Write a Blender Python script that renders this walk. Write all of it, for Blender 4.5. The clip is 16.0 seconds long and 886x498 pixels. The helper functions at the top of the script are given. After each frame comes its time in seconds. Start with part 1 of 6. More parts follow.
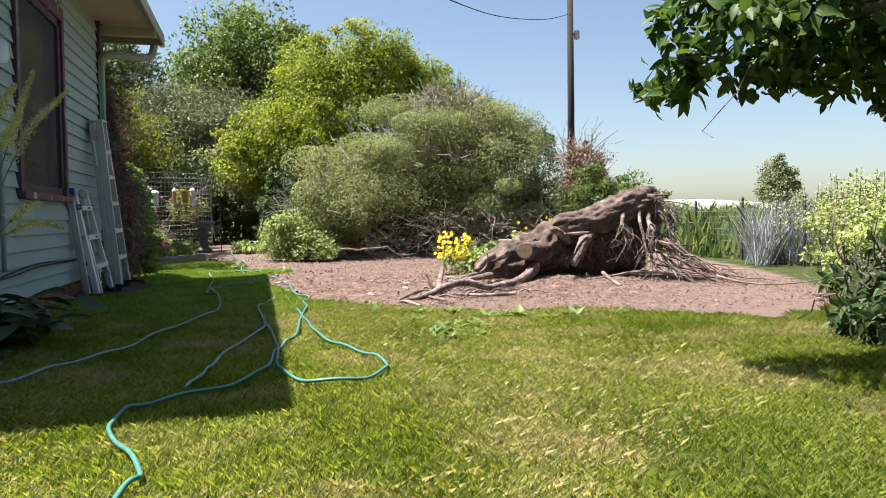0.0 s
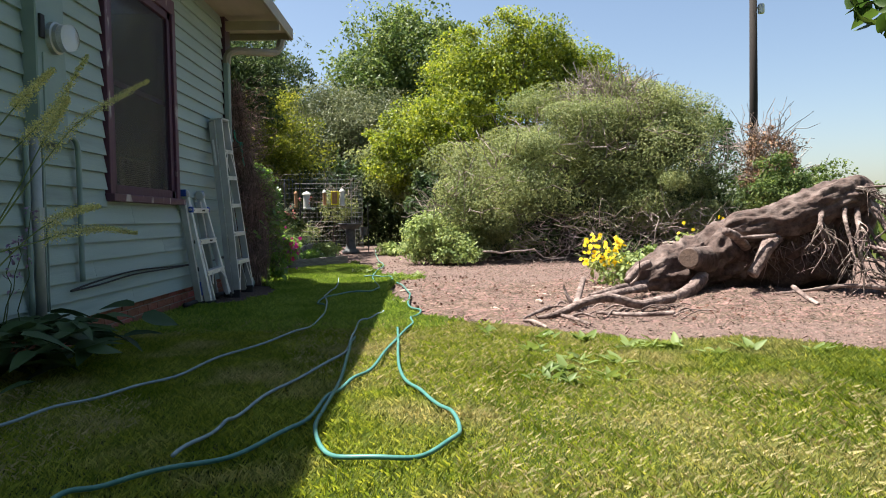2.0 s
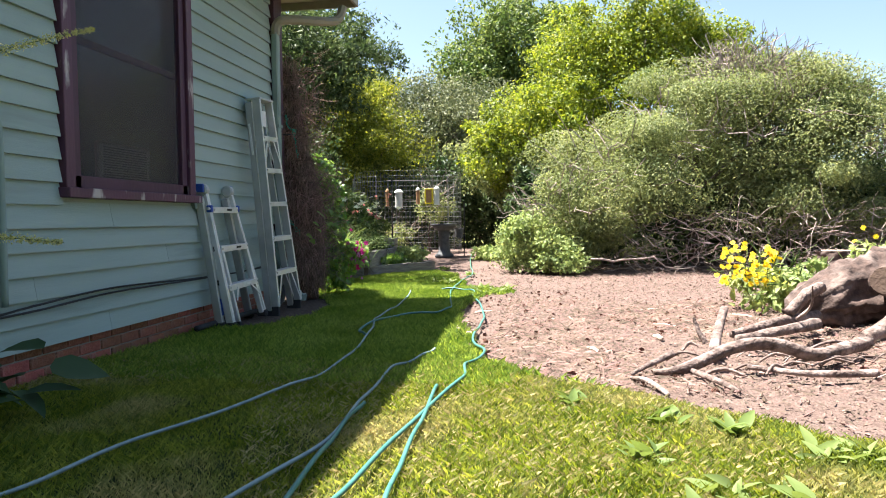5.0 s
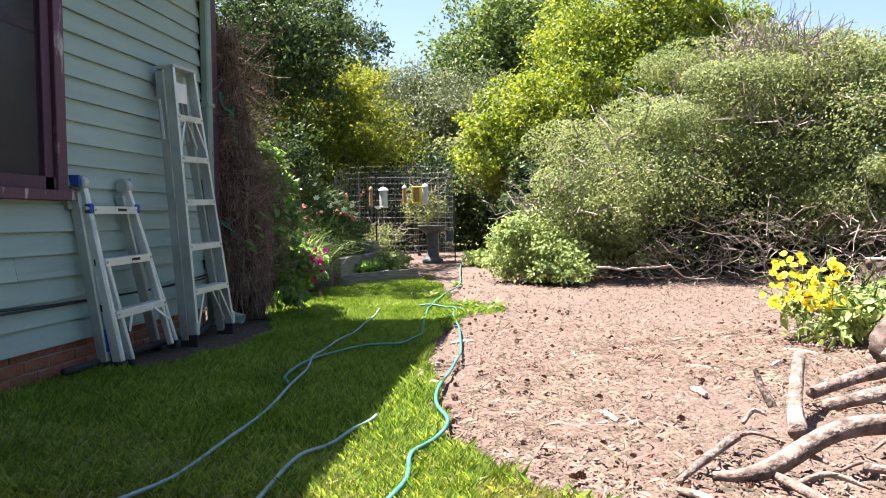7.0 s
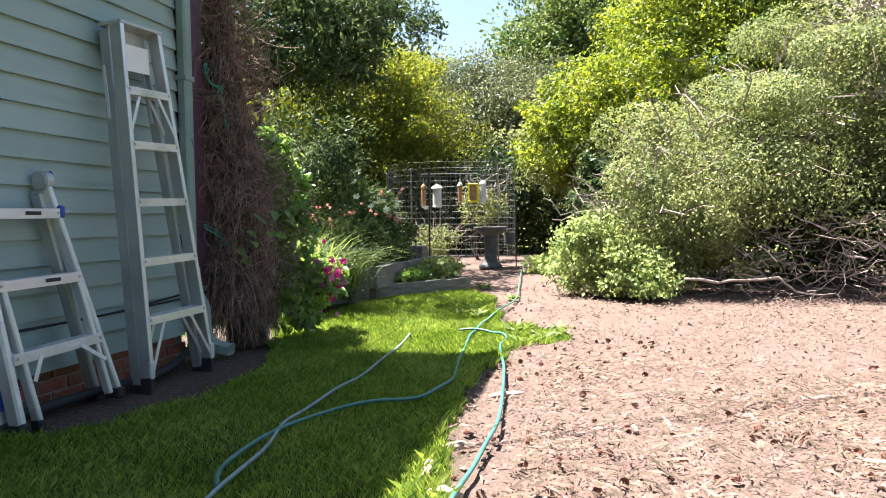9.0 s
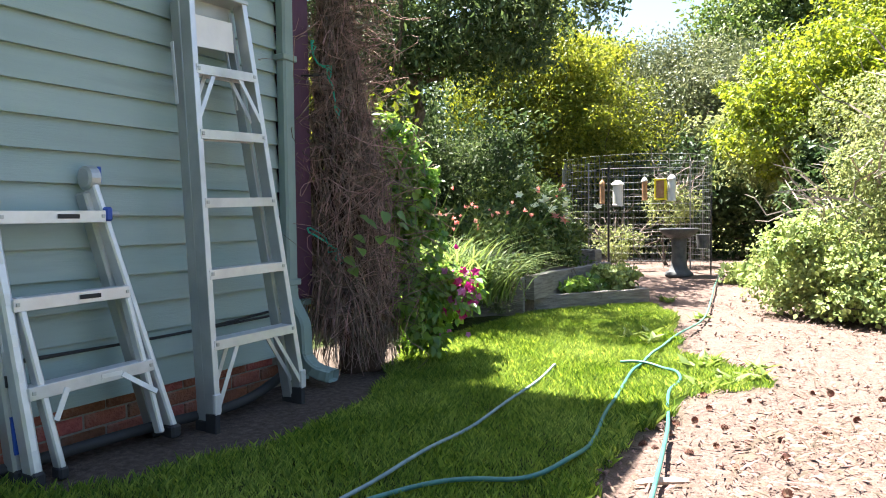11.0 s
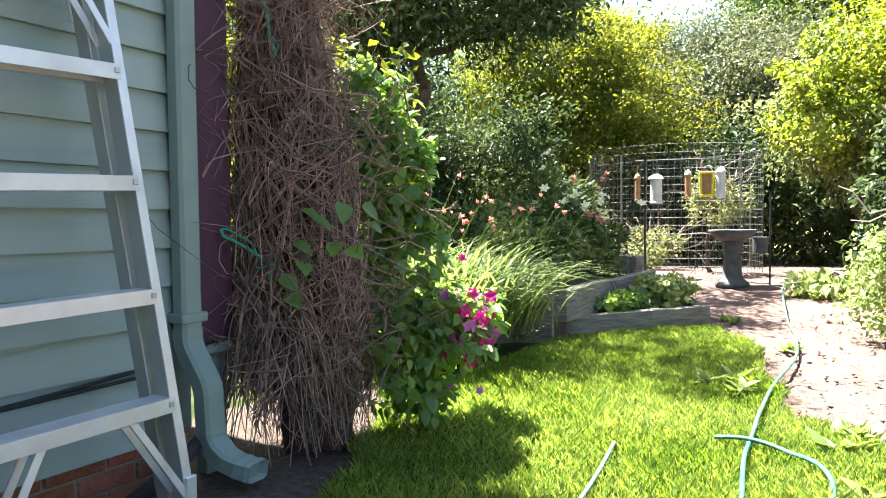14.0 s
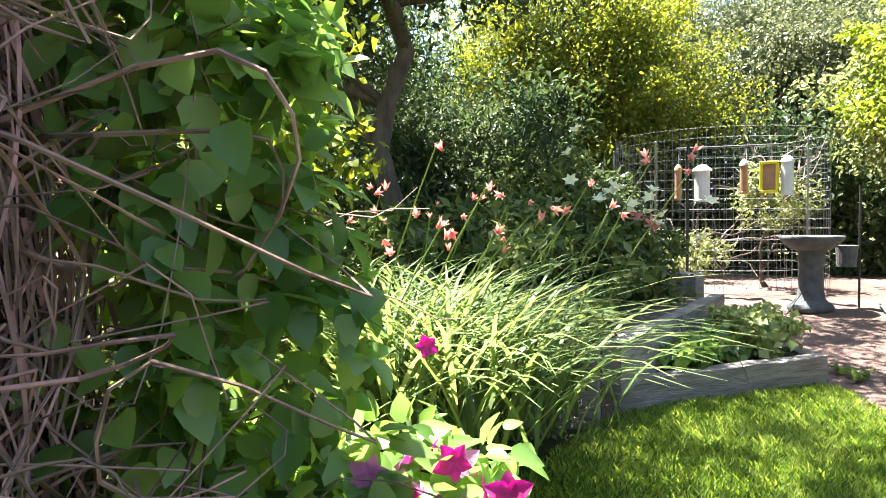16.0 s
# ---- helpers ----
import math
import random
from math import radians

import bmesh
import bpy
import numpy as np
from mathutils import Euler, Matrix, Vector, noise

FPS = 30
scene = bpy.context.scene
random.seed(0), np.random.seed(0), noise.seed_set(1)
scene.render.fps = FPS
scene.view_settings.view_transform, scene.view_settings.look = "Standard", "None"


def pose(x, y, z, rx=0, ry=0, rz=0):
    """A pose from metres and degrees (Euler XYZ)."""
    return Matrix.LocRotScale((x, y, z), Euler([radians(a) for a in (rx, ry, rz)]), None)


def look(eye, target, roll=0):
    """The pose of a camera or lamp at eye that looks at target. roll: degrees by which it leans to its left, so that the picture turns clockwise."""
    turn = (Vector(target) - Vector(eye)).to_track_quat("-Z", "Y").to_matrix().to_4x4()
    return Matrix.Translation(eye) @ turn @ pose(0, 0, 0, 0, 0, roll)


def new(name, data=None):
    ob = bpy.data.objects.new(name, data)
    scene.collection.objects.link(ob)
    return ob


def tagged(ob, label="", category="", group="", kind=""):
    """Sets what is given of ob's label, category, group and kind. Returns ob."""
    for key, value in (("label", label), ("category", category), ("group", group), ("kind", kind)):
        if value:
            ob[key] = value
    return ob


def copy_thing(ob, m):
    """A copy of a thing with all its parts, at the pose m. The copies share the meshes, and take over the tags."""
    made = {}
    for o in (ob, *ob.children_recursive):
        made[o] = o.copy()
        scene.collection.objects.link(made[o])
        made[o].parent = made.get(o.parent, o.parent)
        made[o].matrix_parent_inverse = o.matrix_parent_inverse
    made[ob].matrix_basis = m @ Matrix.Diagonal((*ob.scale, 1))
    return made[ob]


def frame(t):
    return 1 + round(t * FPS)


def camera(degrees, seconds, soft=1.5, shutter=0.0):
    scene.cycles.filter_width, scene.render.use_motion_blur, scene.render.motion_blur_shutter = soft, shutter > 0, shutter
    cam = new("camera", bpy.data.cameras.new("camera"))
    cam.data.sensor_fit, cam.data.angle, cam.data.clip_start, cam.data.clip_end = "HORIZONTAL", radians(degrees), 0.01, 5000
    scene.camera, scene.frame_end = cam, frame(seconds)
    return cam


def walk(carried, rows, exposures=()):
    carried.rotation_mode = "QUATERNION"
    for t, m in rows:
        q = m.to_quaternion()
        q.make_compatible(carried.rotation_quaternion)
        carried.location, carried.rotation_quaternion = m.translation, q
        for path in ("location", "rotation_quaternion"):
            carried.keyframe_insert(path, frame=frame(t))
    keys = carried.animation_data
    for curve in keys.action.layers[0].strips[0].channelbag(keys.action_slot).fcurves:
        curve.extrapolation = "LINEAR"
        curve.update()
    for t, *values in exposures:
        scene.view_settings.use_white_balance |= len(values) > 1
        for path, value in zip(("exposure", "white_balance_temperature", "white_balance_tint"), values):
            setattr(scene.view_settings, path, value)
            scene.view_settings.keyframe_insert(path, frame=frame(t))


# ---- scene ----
cam = camera(65.9, 16.0, soft=1.0)
METRES, EYE, TILT, LEAN, TURN = 10.65, 0.85, 0.0, 0.0, -15.2
ROWS = [
    (0.0, 0.0, 0.0, 0.0, -0.02, -2.6, 0.54),
    (0.5, 0.0088, 0.0307, 0.0003, -0.01, -2.6, 0.6),
    (1.0, 0.0155, 0.0593, 0.0011, 0.9, -2.59, 0.66),
    (1.5, 0.0202, 0.0865, 0.002, 5.21, -2.56, 0.79),
    (2.0, 0.0247, 0.1122, 0.0015, 13.84, -2.5, 0.91),
    (2.5, 0.0274, 0.1376, 0.0011, 21.87, -2.43, 0.95),
    (3.0, 0.0269, 0.162, 0.0012, 23.51, -2.43, 0.87),
    (3.5, 0.0245, 0.1883, 0.0028, 23.53, -2.41, 0.8),
    (4.0, 0.0208, 0.2167, 0.0034, 23.56, -2.41, 0.76),
    (6.5, -0.0145, 0.3826, 0.005, 23.67, -2.45, 0.55),
    (7.0, -0.0239, 0.4154, 0.0061, 23.69, -2.45, 0.55),
    (7.5, -0.0348, 0.448, 0.0081, 23.72, -2.44, 0.55),
    (8.0, -0.045, 0.479, 0.0098, 24.57, -2.45, 0.59),
    (8.5, -0.0552, 0.5108, 0.0093, 26.7, -2.45, 0.64),
    (9.0, -0.0623, 0.5443, 0.0088, 29.48, -2.46, 0.71),
    (9.5, -0.0677, 0.5726, 0.0086, 35.23, -2.44, 0.8),
    (10.0, -0.0747, 0.5977, 0.0097, 41.36, -2.38, 0.86),
    (12.5, -0.1258, 0.6901, 0.0113, 46.6, -2.4, 0.56),
    (13.0, -0.1421, 0.7047, 0.0114, 46.62, -2.39, 0.54),
    (13.5, -0.1631, 0.7222, 0.01, 46.68, -2.38, 0.5),
    (14.0, -0.1897, 0.7472, 0.0097, 46.71, -2.35, 0.52),
    (14.5, -0.2215, 0.7794, 0.0109, 46.75, -2.34, 0.53),
    (15.0, -0.2558, 0.8148, 0.0114, 46.78, -2.32, 0.56),
    (15.5, -0.2915, 0.8523, 0.0123, 46.8, -2.35, 0.57),
    (16.0, -0.3231, 0.8885, 0.0134, 46.8, -2.38, 0.56),
]
walk(cam, [(t, pose(0, 0, EYE, TILT, LEAN, TURN) @ pose(METRES * x, METRES * y, METRES * z, 90 + pitch, roll, yaw)) for t, x, y, z, yaw, pitch, roll in ROWS],
     exposures=[(0.0, 1.82), (2.1, 1.78), (3.5, 2.4), (8.0, 2.42), (10.0, 2.75), (12.5, 3.15), (16.0, 3.25)])

# world, sun
SUN_TO = Vector((-1.3, 0.34, 3.3)).normalized()
world = bpy.data.worlds.new("sky")
scene.world = world
world.use_nodes = True
wn = world.node_tree
sky = wn.nodes.new("ShaderNodeTexSky")
sky.sky_type, sky.sun_disc = "NISHITA", False
sky.sun_elevation = math.asin(SUN_TO.z)
sky.sun_rotation = math.atan2(SUN_TO.x, SUN_TO.y)
sky.air_density, sky.dust_density, sky.ozone_density = 1.0, 1.4, 0.4
wn.nodes["Background"].inputs["Strength"].default_value = 0.05
wn.links.new(sky.outputs[0], wn.nodes["Background"].inputs["Color"])
sun = new("sun", bpy.data.lights.new("sun", "SUN"))
sun.data.energy, sun.data.angle, sun.data.color = 5.0, radians(0.5), (1.0, 0.95, 0.87)
sun.matrix_world = look(SUN_TO * 60, (0, 0, 0))

# ---- materials ----


def socket(node, name, value):
    node.inputs[name].default_value = value


def mat(name, c1, c2, scale=6.0, rough=0.7, metal=0.0, bump=0.0, bump_scale=40.0, stretch=(1, 1, 1), island=0.0, piece=0.0,
        trans=0.0, stain=None, stain_scale=1.2, stain_lo=0.5, stain_hi=0.7, spec=0.4, detail=6.0):
    """A noise-varied surface between two colours; stain: a third colour in larger patches."""
    m = bpy.data.materials.new(name)
    m.use_nodes = True
    nt = m.node_tree
    N, L = nt.nodes, nt.links
    p = N["Principled BSDF"]
    tc = N.new("ShaderNodeTexCoord")
    mp = N.new("ShaderNodeMapping")
    mp.inputs["Scale"].default_value = stretch
    L.new(tc.outputs["Object"], mp.inputs["Vector"])
    n1 = N.new("ShaderNodeTexNoise")
    socket(n1, "Scale", scale), socket(n1, "Detail", detail), socket(n1, "Roughness", 0.62)
    L.new(mp.outputs[0], n1.inputs["Vector"])
    r = N.new("ShaderNodeValToRGB")
    r.color_ramp.elements[0].position, r.color_ramp.elements[1].position = 0.3, 0.7
    r.color_ramp.elements[0].color, r.color_ramp.elements[1].color = (*c1, 1), (*c2, 1)
    L.new(n1.outputs["Fac"], r.inputs[0])
    out = r.outputs[0]
    if stain:
        n2 = N.new("ShaderNodeTexNoise")
        socket(n2, "Scale", stain_scale), socket(n2, "Detail", 5.0)
        L.new(mp.outputs[0], n2.inputs["Vector"])
        r2 = N.new("ShaderNodeMapRange")
        socket(r2, "From Min", stain_lo), socket(r2, "From Max", stain_hi)
        L.new(n2.outputs["Fac"], r2.inputs["Value"])
        mx = N.new("ShaderNodeMixRGB")
        mx.inputs[2].default_value = (*stain, 1)
        L.new(r2.outputs[0], mx.inputs[0]), L.new(out, mx.inputs[1])
        out = mx.outputs[0]
    if island or piece:
        src = N.new("ShaderNodeNewGeometry").outputs["Random Per Island"] if island else N.new("ShaderNodeObjectInfo").outputs["Random"]
        amount = island or piece
        hs = N.new("ShaderNodeHueSaturation")
        mv = N.new("ShaderNodeMapRange")
        socket(mv, "To Min", 1 - amount), socket(mv, "To Max", 1 + amount)
        L.new(src, mv.inputs["Value"]), L.new(mv.outputs[0], hs.inputs["Value"])
        mh = N.new("ShaderNodeMapRange")
        socket(mh, "To Min", 0.5 + 0.06 * amount), socket(mh, "To Max", 0.5 - 0.06 * amount)
        L.new(src, mh.inputs["Value"]), L.new(mh.outputs[0], hs.inputs["Hue"])
        L.new(out, hs.inputs["Color"])
        out = hs.outputs[0]
    L.new(out, p.inputs["Base Color"])
    socket(p, "Metallic", metal), socket(p, "Specular IOR Level", spec)
    rr = N.new("ShaderNodeMapRange")
    socket(rr, "To Min", max(0.02, rough - 0.1)), socket(rr, "To Max", min(1.0, rough + 0.1))
    L.new(n1.outputs["Fac"], rr.inputs["Value"]), L.new(rr.outputs[0], p.inputs["Roughness"])
    if bump:
        n3 = N.new("ShaderNodeTexNoise")
        socket(n3, "Scale", bump_scale), socket(n3, "Detail", 5.0)
        L.new(mp.outputs[0], n3.inputs["Vector"])
        b = N.new("ShaderNodeBump")
        socket(b, "Strength", bump), socket(b, "Distance", 0.02)
        L.new(n3.outputs["Fac"], b.inputs["Height"]), L.new(b.outputs[0], p.inputs["Normal"])
    if trans:
        tr = N.new("ShaderNodeBsdfTranslucent")
        hs2 = N.new("ShaderNodeHueSaturation")
        socket(hs2, "Hue", 0.485), socket(hs2, "Saturation", 1.15), socket(hs2, "Value", 1.7)
        L.new(out, hs2.inputs["Color"]), L.new(hs2.outputs[0], tr.inputs["Color"])
        ms = N.new("ShaderNodeMixShader")
        socket(ms, "Fac", trans)
        L.new(p.outputs[0], ms.inputs[1]), L.new(tr.outputs[0], ms.inputs[2])
        L.new(ms.outputs[0], N["Material Output"].inputs["Surface"])
    return m


def leaf_mat(name, c1, c2, trans=0.35, island=0.35, rough=0.5, spec=0.2):
    if "leaf" in name or "blade" in name:
        c1, c2 = [(c[0] * 0.96, c[1] * 0.82, c[2] * 0.9 + 0.006) for c in (c1, c2)]
    return mat(name, c1, c2, scale=1.3, rough=rough, island=island, trans=trans, spec=spec, detail=3.0)


def ground_mat():
    """Bare soil and thatch under the lawn, parted by the soil attribute of the sheet."""
    m = bpy.data.materials.new("ground")
    m.use_nodes = True
    N, L = m.node_tree.nodes, m.node_tree.links
    p = N["Principled BSDF"]
    tc = N.new("ShaderNodeTexCoord")

    def noise_col(scale, stops, detail=8.0):
        n = N.new("ShaderNodeTexNoise")
        socket(n, "Scale", scale), socket(n, "Detail", detail), socket(n, "Roughness", 0.68)
        L.new(tc.outputs["Object"], n.inputs["Vector"])
        r = N.new("ShaderNodeValToRGB")
        while len(r.color_ramp.elements) < len(stops):
            r.color_ramp.elements.new(0.5)
        for e, (pos, c) in zip(r.color_ramp.elements, stops):
            e.position, e.color = pos, (*c, 1)
        L.new(n.outputs["Fac"], r.inputs[0])
        return n, r

    def mix(fac, a, b):
        x = N.new("ShaderNodeMixRGB")
        L.new(fac, x.inputs[0]), L.new(a, x.inputs[1]), L.new(b, x.inputs[2])
        return x.outputs[0]

    _, soil = noise_col(9.0, [(0.25, (0.07, 0.047, 0.039)), (0.5, (0.145, 0.1, 0.086)), (0.75, (0.21, 0.152, 0.132))])
    nf, fine = noise_col(70.0, [(0.34, (0.034, 0.023, 0.018)), (0.5, (0.145, 0.1, 0.086)), (0.68, (0.25, 0.192, 0.168))])
    half = N.new("ShaderNodeValue")
    half.outputs[0].default_value = 0.5
    dirt = mix(half.outputs[0], soil.outputs[0], fine.outputs[0])
    _, thatch = noise_col(5.0, [(0.3, (0.02, 0.03, 0.008)), (0.55, (0.04, 0.055, 0.014)), (0.75, (0.14, 0.12, 0.055))])
    _, field = noise_col(0.15, [(0.3, (0.1, 0.14, 0.035)), (0.6, (0.22, 0.22, 0.08)), (0.8, (0.32, 0.29, 0.13))])
    a = N.new("ShaderNodeAttribute")
    a.attribute_name = "soil"
    a2 = N.new("ShaderNodeAttribute")
    a2.attribute_name = "field"
    a3 = N.new("ShaderNodeAttribute")
    a3.attribute_name = "dark_soil"
    # darker soil colours for the bare strip along the wall
    _, dark = noise_col(30.0, [(0.3, (0.05, 0.037, 0.03)), (0.5, (0.095, 0.072, 0.06)), (0.7, (0.16, 0.127, 0.105))])
    col = mix(a2.outputs["Fac"], thatch.outputs[0], field.outputs[0])
    col = mix(a.outputs["Fac"], col, dirt)
    col = mix(a3.outputs["Fac"], col, dark.outputs[0])
    L.new(col, p.inputs["Base Color"])
    socket(p, "Roughness", 0.95), socket(p, "Specular IOR Level", 0.15)
    b = N.new("ShaderNodeBump")
    socket(b, "Strength", 0.7), socket(b, "Distance", 0.03)
    L.new(nf.outputs["Fac"], b.inputs["Height"]), L.new(b.outputs[0], p.inputs["Normal"])
    return m


def glass_mat(name, tint=(0.9, 0.95, 0.95)):
    m = bpy.data.materials.new(name)
    m.use_nodes = True
    p = m.node_tree.nodes["Principled BSDF"]
    socket(p, "Base Color", (*tint, 1)), socket(p, "Transmission Weight", 1.0), socket(p, "Roughness", 0.03), socket(p, "IOR", 1.45)
    return m


M_GROUND = ground_mat()
M_SIDING = mat("green_paint", (0.265, 0.342, 0.318), (0.322, 0.405, 0.38), scale=3, rough=0.6, bump=0.12, bump_scale=60, stretch=(1, 0.25, 3), piece=0.05,
               stain=(0.16, 0.21, 0.18), stain_scale=2.2, stain_lo=0.6, stain_hi=0.85)
M_GREENBOX = mat("green_enamel", (0.2, 0.275, 0.255), (0.245, 0.325, 0.3), scale=4, rough=0.5, stain=(0.15, 0.18, 0.15), stain_lo=0.62, stain_hi=0.9)
M_PURPLE = mat("plum_paint", (0.085, 0.032, 0.06), (0.115, 0.045, 0.078), scale=5, rough=0.5, bump=0.15, stretch=(1, 1, 0.3), stain=(0.45, 0.4, 0.39), stain_scale=11, stain_lo=0.6, stain_hi=0.68)
M_PURPLE2 = mat("plum_board_paint", (0.06, 0.022, 0.045), (0.085, 0.034, 0.06), scale=5, rough=0.55, bump=0.15, stretch=(1, 1, 0.3))
M_BRICK = mat("red_brick", (0.22, 0.07, 0.045), (0.34, 0.125, 0.08), scale=25, rough=0.9, bump=0.5, bump_scale=90, piece=0.3, stain=(0.3, 0.24, 0.2), stain_scale=6, stain_lo=0.6, stain_hi=0.8)
M_MORTAR = mat("mortar", (0.2, 0.17, 0.14), (0.3, 0.26, 0.22), scale=30, rough=0.95, bump=0.4)
M_SOFFIT = mat("tan_paint", (0.34, 0.3, 0.23), (0.42, 0.37, 0.29), scale=4, rough=0.7, stretch=(1, 0.3, 1))
M_FASCIA = mat("fascia_paint", (0.24, 0.22, 0.17), (0.32, 0.29, 0.23), scale=5, rough=0.6)
M_ROOF = mat("asphalt_shingle", (0.09, 0.08, 0.075), (0.15, 0.14, 0.13), scale=30, rough=0.95, bump=0.5)
M_ALU = mat("brushed_aluminium", (0.62, 0.63, 0.64), (0.74, 0.75, 0.76), scale=10, rough=0.4, metal=0.45, bump=0.05, bump_scale=150, stain=(0.42, 0.43, 0.44), stain_scale=5, stain_lo=0.55, stain_hi=0.8)
M_ALU2 = mat("weathered_aluminium", (0.42, 0.44, 0.44), (0.54, 0.56, 0.56), scale=8, rough=0.5, metal=0.6, bump=0.05, bump_scale=120, stain=(0.34, 0.35, 0.35), stain_scale=4, stain_lo=0.5, stain_hi=0.8)
M_BLUE = mat("blue_plastic", (0.02, 0.06, 0.3), (0.03, 0.09, 0.4), rough=0.4)
M_BLACK = mat("black_rubber", (0.018, 0.018, 0.02), (0.035, 0.035, 0.036), rough=0.7)
M_GREYPIPE = mat("grey_conduit", (0.3, 0.33, 0.33), (0.42, 0.45, 0.44), scale=12, rough=0.5, metal=0.2)
M_WHITE = mat("white_label", (0.7, 0.7, 0.68), (0.8, 0.8, 0.78), rough=0.5)
M_HOSE = mat("teal_hose", (0.035, 0.13, 0.11), (0.07, 0.2, 0.175), scale=18, rough=0.42, stain=(0.09, 0.2, 0.18), stain_scale=5, stain_lo=0.55, stain_hi=0.8)
M_HOSE2 = mat("dusty_blue_hose", (0.14, 0.21, 0.22), (0.24, 0.32, 0.33), scale=18, rough=0.5)
M_HOSE3 = mat("dark_green_hose", (0.06, 0.18, 0.13), (0.12, 0.27, 0.21), scale=18, rough=0.42)
M_BARK = mat("grey_brown_bark", (0.022, 0.014, 0.012), (0.12, 0.08, 0.068), scale=13, rough=0.95, bump=0.8, bump_scale=20, detail=6.0, stain=(0.23, 0.178, 0.158), stain_scale=6, stain_lo=0.5, stain_hi=0.8)
M_ROOT = mat("root_bark", (0.045, 0.03, 0.025), (0.225, 0.168, 0.148), scale=22, rough=0.95, bump=1.0, bump_scale=34, island=0.35, stain=(0.34, 0.27, 0.24), stain_scale=6, stain_lo=0.52, stain_hi=0.7)
M_CUT = mat("cut_wood", (0.07, 0.045, 0.035), (0.15, 0.1, 0.075), scale=20, rough=0.9, bump=0.3)
M_TRUNK = mat("tree_bark", (0.05, 0.038, 0.03), (0.14, 0.11, 0.09), scale=12, rough=0.95, bump=0.8, bump_scale=25, stretch=(1, 1, 0.3))
M_POLE = mat("pole_wood", (0.012, 0.009, 0.007), (0.028, 0.02, 0.017), scale=10, rough=0.9, stretch=(1, 1, 0.1), bump=0.4)
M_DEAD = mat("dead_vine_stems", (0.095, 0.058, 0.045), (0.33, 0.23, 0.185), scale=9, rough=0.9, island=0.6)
# darker copy of the stem colour, with the shade inside the vine painted in
M_DEADSHADE = mat("dead_vine_shaded", (0.04, 0.024, 0.017), (0.1, 0.06, 0.042), scale=12, rough=0.95, island=0.4)
M_TWIG = mat("bare_twigs", (0.16, 0.12, 0.105), (0.37, 0.31, 0.27), scale=6, rough=0.9, island=0.35)
M_TIMBER = mat("weathered_timber", (0.13, 0.112, 0.097), (0.31, 0.28, 0.25), scale=8, rough=0.9, bump=0.6, bump_scale=30, stretch=(0.6, 0.6, 6))
M_STONE = mat("dark_cast_stone", (0.05, 0.055, 0.06), (0.11, 0.115, 0.12), scale=14, rough=0.75, bump=0.3)
M_WIRE = mat("galvanised_wire", (0.2, 0.21, 0.21), (0.32, 0.33, 0.33), rough=0.5, metal=0.6)
M_GRASS = mat("grass_blades", (0.1, 0.148, 0.022), (0.235, 0.275, 0.065), scale=1.6, rough=0.7, island=0.45, trans=0.5, spec=0.1, stain=(0.34, 0.315, 0.135), stain_scale=1.4, stain_lo=0.5, stain_hi=0.7)
M_GRASSL = mat("lush_grass_blades", (0.118, 0.197, 0.036), (0.232, 0.31, 0.085), scale=1.6, rough=0.7, island=0.5, trans=0.5, spec=0.1)
M_GRASSDRY = leaf_mat("dry_grass", (0.3, 0.27, 0.12), (0.43, 0.38, 0.19), trans=0.25, island=0.3)
M_MULCH = mat("bark_mulch", (0.042, 0.026, 0.02), (0.18, 0.122, 0.1), scale=30, rough=0.95, island=0.45)
M_CHIP = mat("pale_wood_chip", (0.32, 0.25, 0.2), (0.48, 0.39, 0.32), scale=14, rough=0.9, bump=0.3, island=0.2)
M_CONE = mat("pine_cone_scales", (0.1, 0.045, 0.03), (0.22, 0.11, 0.08), scale=20, rough=0.9, island=0.3)
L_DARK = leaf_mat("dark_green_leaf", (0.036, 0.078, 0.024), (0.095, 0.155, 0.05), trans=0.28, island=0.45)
L_MID = leaf_mat("mid_green_leaf", (0.065, 0.13, 0.03), (0.15, 0.23, 0.06), trans=0.32, island=0.45)
L_YEL = leaf_mat("yellow_green_leaf", (0.1, 0.175, 0.02), (0.235, 0.33, 0.05), trans=0.4, island=0.4)
L_FRUIT = leaf_mat("fruit_tree_leaf", (0.035, 0.085, 0.014), (0.075, 0.14, 0.025), trans=0.3)
L_OLIVE = leaf_mat("golden_green_leaf", (0.11, 0.175, 0.024), (0.25, 0.325, 0.055), trans=0.48, island=0.4)
L_GREY = leaf_mat("grey_green_leaf", (0.12, 0.185, 0.06), (0.265, 0.345, 0.13), trans=0.34, island=0.32, rough=0.58, spec=0.22)
L_SILV = leaf_mat("silvery_leaf", (0.085, 0.13, 0.052), (0.195, 0.25, 0.11), trans=0.2, rough=0.5, spec=0.3)
L_PALE = leaf_mat("pale_leaf", (0.19, 0.305, 0.095), (0.33, 0.45, 0.16), trans=0.34)
L_VINE = leaf_mat("clematis_leaf", (0.1, 0.235, 0.05), (0.21, 0.375, 0.085), trans=0.52, rough=0.34, spec=0.5)
L_LILY = leaf_mat("daylily_leaf", (0.09, 0.175, 0.045), (0.19, 0.29, 0.085), trans=0.35)
L_HOSTA = leaf_mat("hosta_leaf", (0.028, 0.07, 0.022), (0.06, 0.12, 0.036), trans=0.15)
L_BLUE = leaf_mat("blue_green_blade", (0.16, 0.22, 0.19), (0.28, 0.34, 0.3), trans=0.2)
P_PINK = leaf_mat("magenta_petal", (0.38, 0.02, 0.14), (0.52, 0.07, 0.24), trans=0.35, island=0.2)
